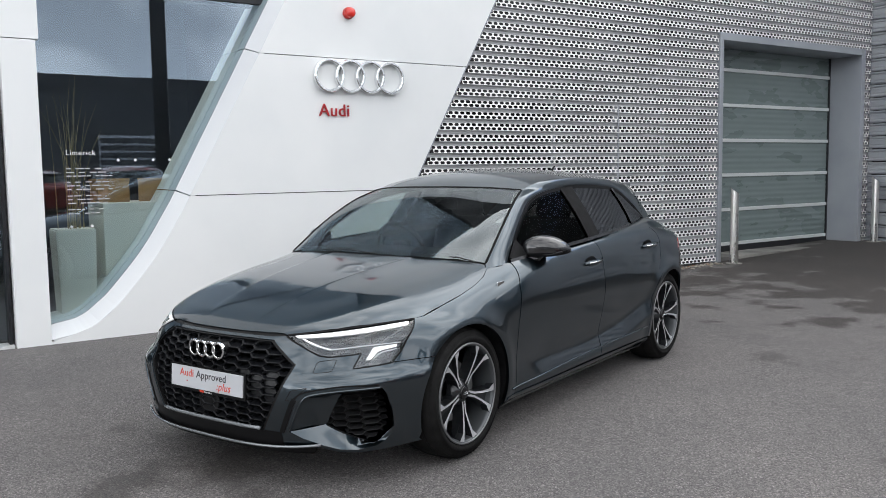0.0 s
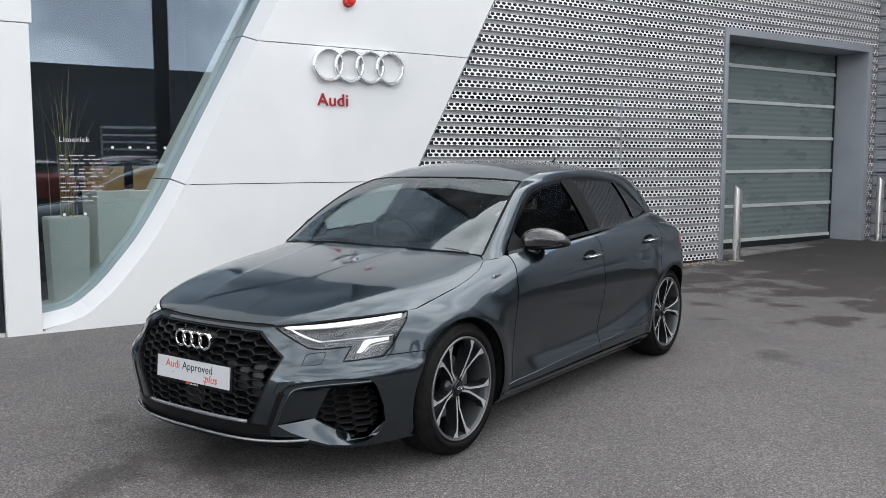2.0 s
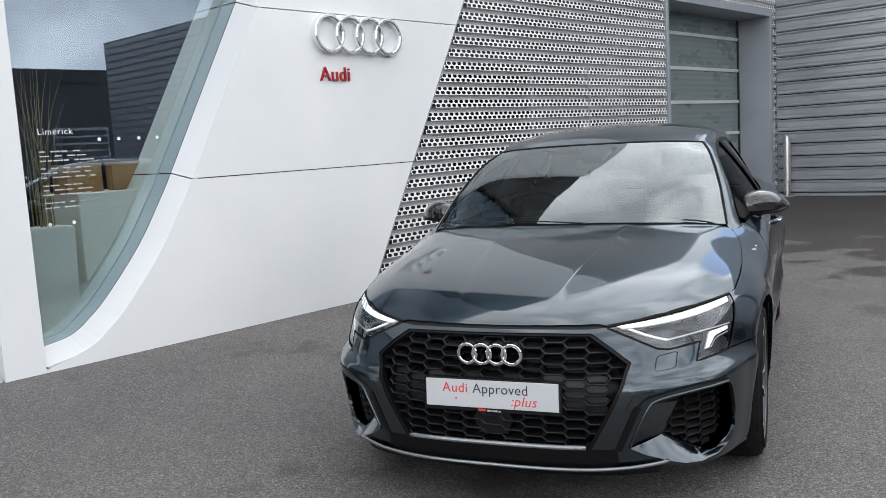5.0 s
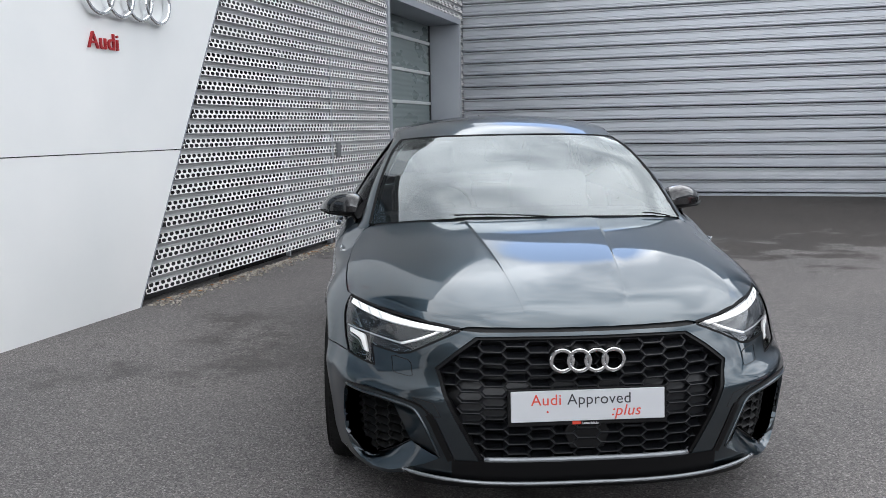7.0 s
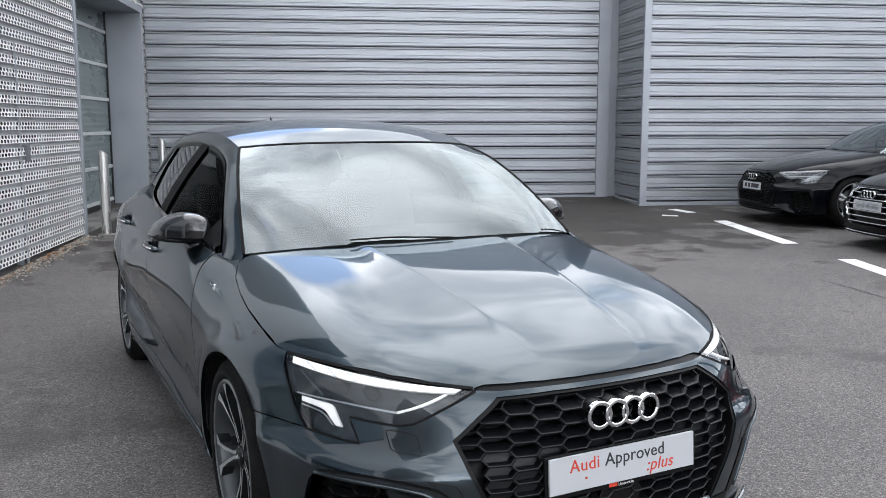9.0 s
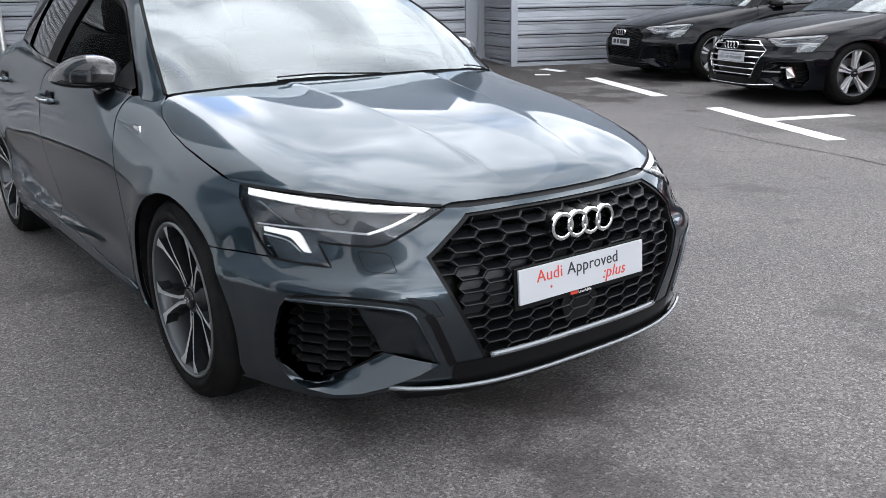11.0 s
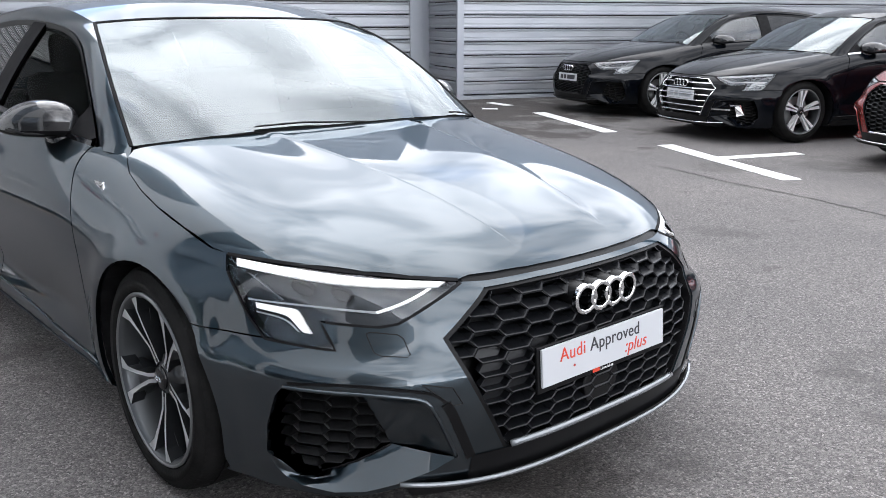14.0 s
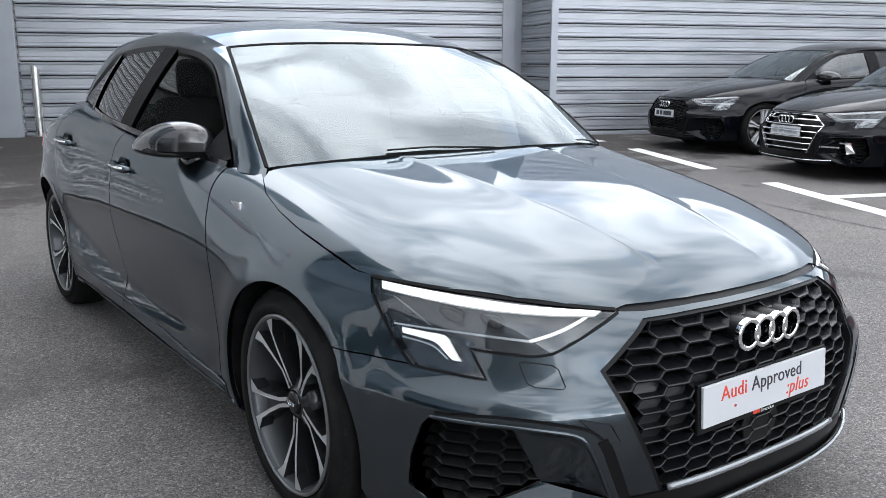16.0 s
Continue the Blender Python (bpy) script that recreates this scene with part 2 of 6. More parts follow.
    c = times(times(times(c, broad.outputs[0]), damp.outputs[0]), spots.outputs[0])
    l.new(c, p.inputs["Base Color"])
    mr = n.new("ShaderNodeMapRange")
    mr.inputs["From Min"].default_value, mr.inputs["From Max"].default_value = 0.55, 0.68
    mr.inputs["To Min"].default_value, mr.inputs["To Max"].default_value = 0.85, 0.5
    l.new(damp_t.outputs["Fac"], mr.inputs["Value"])
    l.new(mr.outputs[0], p.inputs["Roughness"])
    bu = n.new("ShaderNodeBump")
    bu.inputs["Strength"].default_value, bu.inputs["Distance"].default_value = 0.5, 0.004
    l.new(chip_t.outputs["Distance"], bu.inputs["Height"])
    bu.invert = True
    l.new(bu.outputs[0], p.inputs["Normal"])
    return mat


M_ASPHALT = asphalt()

# ---------------------------------------------------------------- mesh helpers


def part(name, bm, material, parent=None, label="", smooth=False, m=None):
    """Links a bmesh as one mesh object, under a thing or a part where one is given. material: one or a list."""
    me = bpy.data.meshes.new(name)
    bm.to_mesh(me)
    bm.free()
    for mt in material if isinstance(material, (list, tuple)) else [material]:
        me.materials.append(mt)
    if smooth:
        me.polygons.foreach_set("use_smooth", [True] * len(me.polygons))
    ob = new(name, me)
    if parent:
        ob.parent = parent
    if m is not None:
        ob.matrix_basis = m
    return tagged(ob, label)


def thing(name, label, category, m=None, group="", kind=""):
    ob = new(name)
    ob.empty_display_size = 0.1
    if m is not None:
        ob.matrix_basis = m
    return tagged(ob, label, category, group, kind)


def box_bm(lo, hi, bevel=0.0, bm=None, seg=2):
    bm = bm or bmesh.new()
    lo, hi = Vector(lo), Vector(hi)
    r = bmesh.ops.create_cube(bm, size=1.0, matrix=Matrix.Translation((lo + hi) / 2) @ Matrix.Diagonal((*(hi - lo), 1)))
    if bevel:
        es = list({e for v in r["verts"] for e in v.link_edges})
        bmesh.ops.bevel(bm, geom=es, offset=bevel, segments=seg, affect="EDGES", profile=0.5)
    return bm


def sweep_bm(points, radius, bm=None, sides=8, closed=False, scale=None):
    """A tube along points."""
    bm = bm or bmesh.new()
    pts = [Vector(p) for p in points]
    rings = []
    n = len(pts)
    for i, p in enumerate(pts):
        a = pts[i - 1] if (i or closed) else p
        b = pts[(i + 1) % n] if (i < n - 1 or closed) else p
        d = (b - a).normalized()
        up = Vector((0, 0, 1)) if abs(d.z) < 0.95 else Vector((1, 0, 0))
        s = d.cross(up).normalized()
        w = s.cross(d).normalized()
        r = radius * (scale[i] if scale else 1)
        rings.append([bm.verts.new(p + (s * math.cos(k * math.tau / sides) + w * math.sin(k * math.tau / sides)) * r) for k in range(sides)])
    for i in range(n if closed else n - 1):
        r0, r1 = rings[i], rings[(i + 1) % n]
        for k in range(sides):
            bm.faces.new((r0[k], r0[(k + 1) % sides], r1[(k + 1) % sides], r1[k]))
    if not closed:
        bm.faces.new(rings[0][::-1])
        bm.faces.new(rings[-1])
    return bm


def lathe_bm(profile, steps=48, axis="x", bm=None):
    """Turns (along, radius) pairs about an axis."""
    bm = bm or bmesh.new()
    rings = []
    for a, r in profile:
        ring = []
        for k in range(steps):
            c, s = math.cos(k * math.tau / steps) * r, math.sin(k * math.tau / steps) * r
            ring.append(bm.verts.new({"x": (a, c, s), "y": (c, a, s), "z": (c, s, a)}[axis]))
        rings.append(ring)
    for r0, r1 in zip(rings, rings[1:]):
        for k in range(steps):
            bm.faces.new((r0[k], r0[(k + 1) % steps], r1[(k + 1) % steps], r1[k]))
    bmesh.ops.recalc_face_normals(bm, faces=bm.faces)
    return bm


def prism_bm(outline, depth, bm=None, bevel=0.0):
    """A flat outline of 3D points pushed along the vector depth."""
    bm = bm or bmesh.new()
    vs = [bm.verts.new(p) for p in outline]
    f = bm.faces.new(vs)
    r = bmesh.ops.extrude_face_region(bm, geom=[f])
    moved = [v for v in r["geom"] if isinstance(v, bmesh.types.BMVert)]
    bmesh.ops.translate(bm, verts=moved, vec=depth)
    bmesh.ops.recalc_face_normals(bm, faces=bm.faces)
    if bevel:
        bmesh.ops.bevel(bm, geom=bm.edges[:], offset=bevel, segments=2, affect="EDGES", profile=0.5)
    return bm


def text_ob(name, words, size, material, parent, m, thick=0.002, shear=0.0, label="", width=1.0):
    cu = bpy.data.curves.new(name, "FONT")
    cu.body, cu.size, cu.extrude, cu.shear = words, size, thick, shear
    cu.space_character = width
    tmp = bpy.data.objects.new(name, cu)
    me = bpy.data.meshes.new_from_object(tmp)
    bpy.data.objects.remove(tmp)
    me.materials.clear()
    me.materials.append(material)
    ob = new(name, me)
    ob.parent = parent
    ob.matrix_basis = m
    return tagged(ob, label)


def spline(keys, t):
    """Smooth value through (t, value) keys, held flat outside."""
    if t <= keys[0][0]:
        return keys[0][1]
    if t >= keys[-1][0]:
        return keys[-1][1]
    for i in range(len(keys) - 1):
        if t <= keys[i + 1][0]:
            break
    t0, v0 = keys[i]
    t1, v1 = keys[i + 1]
    h = t1 - t0

    def slope(j):
        if j <= 0 or j >= len(keys) - 1:
            k = 0 if j <= 0 else len(keys) - 2
            return (keys[k + 1][1] - keys[k][1]) / (keys[k + 1][0] - keys[k][0])
        return (keys[j + 1][1] - keys[j - 1][1]) / (keys[j + 1][0] - keys[j - 1][0])

    u = (t - t0) / h
    m0, m1 = slope(i) * h, slope(i + 1) * h
    return (2 * u**3 - 3 * u**2 + 1) * v0 + (u**3 - 2 * u**2 + u) * m0 + (3 * u**2 - 2 * u**3) * v1 + (u**3 - u**2) * m1


def smooth01(a, b, t):
    u = min(1.0, max(0.0, (t - a) / (b - a)))
    return u * u * (3 - 2 * u)


def curve2(pts, steps):
    """A smooth open line through 2D or 3D points."""
    t = [0.0]
    for a, b in zip(pts, pts[1:]):
        t.append(t[-1] + (Vector(b) - Vector(a)).length)
    keys = [[(ti, p[d]) for ti, p in zip(t, pts)] for d in range(len(pts[0]))]
    return [tuple(spline(k, t[-1] * i / steps) for k in keys) for i in range(steps + 1)]

# ---------------------------------------------------------------- the site: building axes are turned to the car's
# site x runs out from the showroom wall, site y along it
SITE = pose(0, 0, 0, 0, 0, -20.3)
WALL = -3.555         # face of the showroom wall
CORNER = 11.6         # where the back wall stands
GLAZED = -3.88        # plane of the showroom glass
TALL = 8.4            # height of the showroom walls
BACK_TALL = 6.3       # height of the ribbed back wall
ANNEX_TALL = 5.0      # height of the lower annex
LEAN_X = 0.54         # slope of the white panel's edges


def ground_z(x, y):
    """The yard is level round the car and climbs gently to the back wall."""
    d = y - 5.3
    return 0.0125 * (d + math.sqrt(d * d + 0.6)) - 0.001


def make_ground():
    bm = bmesh.new()
    xs = [-3000, -600, -120, -40, -12, -6] + [-4.5 + 0.45 * i for i in range(40)] + [15, 20, 30, 60, 140, 600, 3000]
    ys = [-3000, -600, -140, -50, -20, -10] + [-6 + 0.5 * i for i in range(42)] + [17, 22, 40, 120, 600, 3000]
    grid = [[bm.verts.new((x, y, ground_z(min(max(x, -6), 15), min(max(y, -6), 13.9)))) for x in xs] for y in ys]
    for j in range(len(ys) - 1):
        for i in range(len(xs) - 1):
            bm.faces.new((grid[j][i], grid[j][i + 1], grid[j + 1][i + 1], grid[j + 1][i]))
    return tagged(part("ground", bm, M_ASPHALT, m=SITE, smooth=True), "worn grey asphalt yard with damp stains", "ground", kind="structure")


make_ground()


def edge_s(z):
    """The white wall's swept edge beside the glass: straight above, curving into the plinth."""
    if z > 1.1:
        return 0.41 + (z - 1.22) * LEAN_X
    return spline([(0.04, -0.815), (0.075, -0.6), (0.11, -0.5), (0.2, -0.36), (0.37, -0.185), (0.7, 0.09), (1.1, 0.345)], z)


def offset_edge(line, d=0.105):
    """The edge's line moved by d into the opening."""
    out = []
    n = len(line)
    for i, (y, z) in enumerate(line):
        a, b = line[max(i - 1, 0)], line[min(i + 1, n - 1)]
        dy, dz = b[0] - a[0], b[1] - a[1]
        m = math.hypot(dy, dz)
        out.append((max(y - d * dz / m, -0.81), z + d * dy / m))
    return out


def right_s(z):
    return 2.11 + z * 0.553


def make_showroom_wall():
    wall = thing("wall_showroom", "white showroom wall of large flush panels with a swept edge", "wall", SITE, kind="structure")
    joints = [-0.08, 1.21, 2.525, TALL]
    for z0, z1 in zip(joints, joints[1:]):
        a, b = z0 + (0.004 if z0 > 0 else 0), z1 - 0.004
        left = []
        steps = 26 if z0 < 0 else 6
        for i in range(steps + 1):
            z = a + (b - a) * i / steps
            left.append((edge_s(max(z, 0.04)), z))
        outline = [(WALL, y, z) for y, z in left] + [(WALL, right_s(b), b), (WALL, right_s(a), a)]
        bm = prism_bm(outline, Vector((-0.03, 0, 0)))
        part("panel", bm, M_WHITE, wall)
        # bevelled edge with its shade in the colour, black shadow gap, metal return out of doors and pale return behind
        # the glass
        fine = [(edge_s(max(z, 0.04)), z) for z in ([0.04, 0.05, 0.06, 0.075, 0.09, 0.11, 0.15] if z0 < 0 else [a]) + [a + (b - a) * i / steps for i in range(steps + 1)][7 if z0 < 0 else 1 :]]
        rail = offset_edge(fine)
        for name, k0, k1, d0, d1, mt in (("bevel", 0.0, 1.0, 0.0, -0.14, M_BEVEL), ("gap", 0.96, 1.0, -0.1405, -0.15, M_DARKFRAME), ("reveal", 1.0, 1.0, -0.15, GLAZED - WALL, M_TEAL), ("inner_reveal", 1.0, 1.04, GLAZED - WALL - 0.02, -0.72, M_REVEAL)):
            bm = bmesh.new()
            rows = []
            for (y, z), (py, pz) in zip(fine, rail):
                rows.append((bm.verts.new((WALL + d0, y + (py - y) * k0, z + (pz - z) * k0)), bm.verts.new((WALL + d1, y + (py - y) * k1, z + (pz - z) * k1)), bm.verts.new((WALL + d1, y + 0.04, z - 0.02)), bm.verts.new((WALL + d0 - 0.004, y + 0.04, z - 0.02))))
            for r0, r1 in zip(rows, rows[1:]):
                for k in range(4):
                    bm.faces.new((r0[k], r0[(k + 1) % 4], r1[(k + 1) % 4], r1[k]))
            bmesh.ops.recalc_face_normals(bm, faces=bm.faces)
            part(name, bm, mt, wall)
    # solid core behind the panels
    core = [(WALL - 0.035, edge_s(max(z, 0.04)) + 0.07, z) for z in [-0.08 + 0.1 * i for i in range(13)]] + [(WALL - 0.035, edge_s(TALL) + 0.07, TALL), (WALL - 0.035, right_s(TALL) + 0.02, TALL), (WALL - 0.035, right_s(-0.08) + 0.02, -0.08)]
    part("core", prism_bm(core, Vector((-0.6, 0, 0))), M_BACKING, wall)
    # pillar and header by the entrance
    part("pillar", box_bm((WALL - 0.32, -1.08, -0.05), (WALL, -0.815, 2.51), 0.004), M_WHITE, wall)
    part("header", box_bm((WALL - 0.32, -4.5, 2.516), (WALL, -0.79, TALL), 0.004), M_WHITE, wall)
    blind = [(GLAZED - 0.12, -0.788, 3.07), (GLAZED - 0.12, edge_s(3.07) + 0.05, 3.07), (GLAZED - 0.12, edge_s(TALL) + 0.05, TALL), (GLAZED - 0.12, -0.788, TALL)]
    part("upper_blind", prism_bm(blind, Vector((-0.2, 0, 0))), M_DARKFRAME, wall)
    part("pillar_far", box_bm((WALL - 0.32, -4.9, -0.05), (WALL, -4.0, 2.5), 0.004), M_WHITE, wall)
    part("facade_far", box_bm((WALL - 0.32, -26.0, -0.05), (WALL - 0.1, -4.905, TALL)), M_GLAZEDFAR, wall)
    return wall


make_showroom_wall()


def rings_bm(span, tube, depth, bm=None, only=None):
    """Four interlocked rings lying in the xz plane, flat-topped tubes; span: full width."""
    bm = bm or bmesh.new()
    R = span / 2 / (1 + 3 * 0.69) 
    for i in range(4) if only is None else (only,):
        cx = (i - 1.5) * 2 * 0.69 * R
        prof = [(-depth, R - tube), (-depth * 0.15, R - tube), (0, R - tube * 0.75), (0, R - tube * 0.25), (-depth * 0.15, R), (-depth, R)]
        base = len(bm.verts)
        rings = []
        for a, r in prof:
            rings.append([bm.verts.new((cx + r * math.cos(k * math.tau / 56), -a - (i % 2) * 0.0006, r * math.sin(k * math.tau / 56))) for k in range(56)])
        for r0, r1 in zip(rings, rings[1:]):
            for k in range(56):
                bm.faces.new((r0[k], r0[(k + 1) % 56], r1[(k + 1) % 56], r1[k]))
    bmesh.ops.recalc_face_normals(bm, faces=bm.faces)
    return bm


# face-on pose on the wall: local x along the wall, local -y outward, z up
def on_wall(y, z, out=0.0):
    return SITE @ Matrix.Translation((WALL + out, y, z)) @ pose(0, 0, 0, 0, 0, 90)


sign = thing("wall_emblem", "large chrome emblem of four linked rings on white wall", "sign", on_wall(2.165, 2.35, 0.0))
for k in range(4):
    part("ring", rings_bm(1.02, 0.03, 0.06, only=k), M_SIGNCHROME, sign, smooth=False, m=Matrix.Translation((0, -0.062, 0)))
word = thing("wall_lettering", "small red lettering below the emblem on white wall", "sign", on_wall(1.71, 1.955, 0.0))
text_ob("letters", "Audi", 0.172, M_RED, word, pose(0, -0.012, 0, 90), 0.008, width=1.06)


def make_red_lamp():
    lamp = thing("alarm_beacon", "small red round alarm beacon on white wall", "beacon", on_wall(2.06, 2.97))
    part("base", lathe_bm([(0.0, 0.001), (0.0, 0.058), (-0.025, 0.058), (-0.03, 0.05), (-0.03, 0.001)], 28, "y"), shader("red_plastic", (0.45, 0.02, 0.015), 0.4), lamp)
    part("lens", lathe_bm([(-0.03, 0.048), (-0.07, 0.05), (-0.088, 0.04), (-0.094, 0.02), (-0.095, 0.001)], 28, "y"), M_REDLENS, lamp, smooth=True)


make_red_lamp()

# ---------------------------------------------------------------- showroom glass and what stands behind it


def make_glazing():
    win = thing("window_showroom", "tall showroom window with dark frame and swept edge", "window", SITE, kind="structure")
    rail = offset_edge([(edge_s(z), z) for z in [0.04, 0.06, 0.08, 0.1, 0.15] + [0.2 + 0.1 * i for i in range(11)] + [2.0, 3.07, TALL - 0.1]])
    pane = [(GLAZED, y, z) for y, z in rail] + [(GLAZED, -0.815, rail[-1][1])]
    bm = bmesh.new()
    bm.faces.new([bm.verts.new(p) for p in pane])
    g = part("pane", bm, M_GLASS, win)
    g.visible_shadow = False
    part("transom", box_bm((GLAZED - 0.12, -0.815, 3.0), (GLAZED - 0.02, 1.2, 3.05), 0.004), M_DARKFRAME, win)
    part("head_rail", box_bm((GLAZED - 0.05, -0.82, 3.03), (GLAZED + 0.03, 1.4, 3.09)), M_DARKFRAME, win)
    part("side_rail", box_bm((GLAZED - 0.05, -0.83, 0.04), (GLAZED + 0.02, -0.79, 3.0)), M_DARKFRAME, win)
    # opening hours on the glass: a legible heading, the rest bars
    on_glass = Matrix.Translation((GLAZED + 0.004, 0, 0)) @ pose(0, 0, 0, 0, 0, 90)
    text_ob("heading", "Limerick", 0.062, M_INK, win, on_glass @ pose(-0.57, 0, 1.585, 90), 0.0006, width=1.15)
    rows = [(1.462, 0.3), (1.43, 0.36), (1.398, 0.36), (1.345, 0.32), (1.313, 0.36), (1.281, 0.36), (1.225, 0.28), (1.193, 0.36), (1.161, 0.34), (1.105, 0.26), (1.07, 0.24)]
    for z, w in rows:
        b = bmesh.new()
        x = -0.57
        random.seed(int(z * 1000))
        while x < -0.57 + w:
            d = random.uniform(0.025, 0.07)
            box_bm((x, -0.0012, z), (x + d, 0, z + 0.009), bm=b)
            x += d + random.choice((0.008, 0.012, 0.04))
        part("print_line", b, M_PRINT, win, m=on_glass)
    for y in (-0.55, -0.38, -0.13, 0.02, 0.18, 0.33, 0.48):
        part("marker_dot", lathe_bm([(0, 0.0005), (0, 0.013), (-0.001, 0.013)], 20, "y"), M_INK, win, m=on_glass @ Matrix.Translation((y, 0, 1.54 if y > -0.2 else 0.96)))
    # entrance door left of the pillar
    door = thing("door_entrance", "frosted-striped sliding glass entrance door in dark frame", "door", SITE, kind="structure")
    bm = bmesh.new()
    bm.faces.new([bm.verts.new(p) for p in ((WALL - 0.14, -4.0, 0.06), (WALL - 0.14, -1.12, 0.06), (WALL - 0.14, -1.12, 2.44), (WALL - 0.14, -4.0, 2.44))])
    g = part("pane", bm, M_GLASS, door)
    g.visible_shadow = False
    part("frame_side", box_bm((WALL - 0.2, -1.125, 0.0), (WALL - 0.08, -1.093, 2.5)), M_DARKFRAME, door)
    part("frame_head", box_bm((WALL - 0.2, -4.0, 2.44), (WALL - 0.08, -1.125, 2.5)), M_DARKFRAME, door)
    part("threshold", box_bm((WALL - 0.2, -4.0, -0.01), (WALL - 0.02, -1.093, 0.025)), M_ALU, door)
    for k in range(7):
        y = -1.28 - 0.2 * k
        part("stripe", box_bm((WALL - 0.136, y, 0.06), (WALL - 0.134, y + 0.003, (2.1, 1.6, 1.75)[k % 3])), M_PRINT, door)
    for k in range(12):
        for z in (1.42, 0.86):
            part("marker_dot", lathe_bm([(0, 0.0005), (0, 0.013), (-0.001, 0.013)], 16, "y"), M_INK, door, m=Matrix.Translation((WALL - 0.13, -1.2 - 0.19 * k, z)) @ pose(0, 0, 0, 0, 0, 90))


make_glazing()


def make_showroom_inside():
    tagged(part("floor_showroom", box_bm((-12, -6, -0.08), (WALL - 0.2, 3.2, 0.03)), M_DARKFLOOR, m=SITE), "dark tiled showroom floor", "floor", kind="structure")
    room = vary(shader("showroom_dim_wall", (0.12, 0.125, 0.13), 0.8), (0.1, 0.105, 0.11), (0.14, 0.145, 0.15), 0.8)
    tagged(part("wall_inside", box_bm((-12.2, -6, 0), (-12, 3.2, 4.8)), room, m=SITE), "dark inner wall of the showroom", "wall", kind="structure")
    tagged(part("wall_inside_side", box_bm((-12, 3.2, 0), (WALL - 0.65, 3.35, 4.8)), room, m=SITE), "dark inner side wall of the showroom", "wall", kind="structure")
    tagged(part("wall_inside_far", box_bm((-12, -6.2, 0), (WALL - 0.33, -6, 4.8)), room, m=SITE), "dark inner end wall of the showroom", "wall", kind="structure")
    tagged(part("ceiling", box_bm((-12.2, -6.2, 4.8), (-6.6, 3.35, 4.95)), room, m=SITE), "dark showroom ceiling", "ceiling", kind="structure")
    # tapered planter with dry reeds
    pl = thing("planter", "tall tapered pale planter with dry reeds behind glass", "planter", SITE @ Matrix.Translation((-4.16, -0.49, 0.03)))
    bm = box_bm((-0.17, -0.17, 0), (0.17, 0.17, 0.9))
    for v in bm.verts:
        if v.co.z < 0.4:
            v.co.x *= 0.84
            v.co.y *= 0.84
    bmesh.ops.bevel(bm, geom=bm.edges[:], offset=0.012, segments=2, affect="EDGES")
    part("pot", bm, M_PALE, pl)
    bm = bmesh.new()
    random.seed(4)
    for k in range(24):
        a, r = random.uniform(0, 6.28), random.uniform(0.02, 0.13)
        b, h = random.uniform(0, 6.28), random.uniform(0.5, 1.5)
        p0 = Vector((r * math.cos(a), r * math.sin(a), 0.85))
        lean = 0.32 * h * random.random()
        pts = [p0 + Vector((math.cos(b) * lean * u * u, math.sin(b) * lean * u * u, h * u - 0.25 * lean * u**3)) for u in (0, 0.25, 0.5, 0.75, 1)]
        sweep_bm(pts, 0.0045, bm, 3, scale=(1, 0.9, 0.8, 0.55, 0.1))
    part("reeds", bm, M_REED, pl, "dry brown reeds")
    desk = thing("display_counter", "pale counter block behind showroom glass", "counter", SITE @ Matrix.Translation((-4.4, 0.1, 0.03)))
    part("body", box_bm((-0.3, -0.33, 0.0), (0.3, 0.75, 1.12), 0.01), M_PALE, desk)
    part("plinth", box_bm((-0.27, -0.3, -0.02), (0.27, 0.72, 0.0)), M_DARKFRAME, desk)
    for y, lean in ((-0.1, 8), (0.32, -14)):
        bx = thing("wooden_crate", "small tan wooden box on the pale counter", "box", SITE @ Matrix.Translation((-4.36, y, 1.15)) @ pose(0, 0, 0, 0, 0, lean), "boxes on the counter")
        part("box_body", box_bm((-0.1, -0.15, 0), (0.1, 0.15, 0.2), 0.004), M_WOOD, bx)
        part("lid", box_bm((-0.105, -0.155, 0.2), (0.105, 0.155, 0.222), 0.003), M_WOOD, bx)


make_showroom_inside()

# ---------------------------------------------------------------- perforated wall with the roller door
PITCH = 0.125
DOOR0, DOOR1, DOOR_TOP = 7.86, 11.28, 3.12


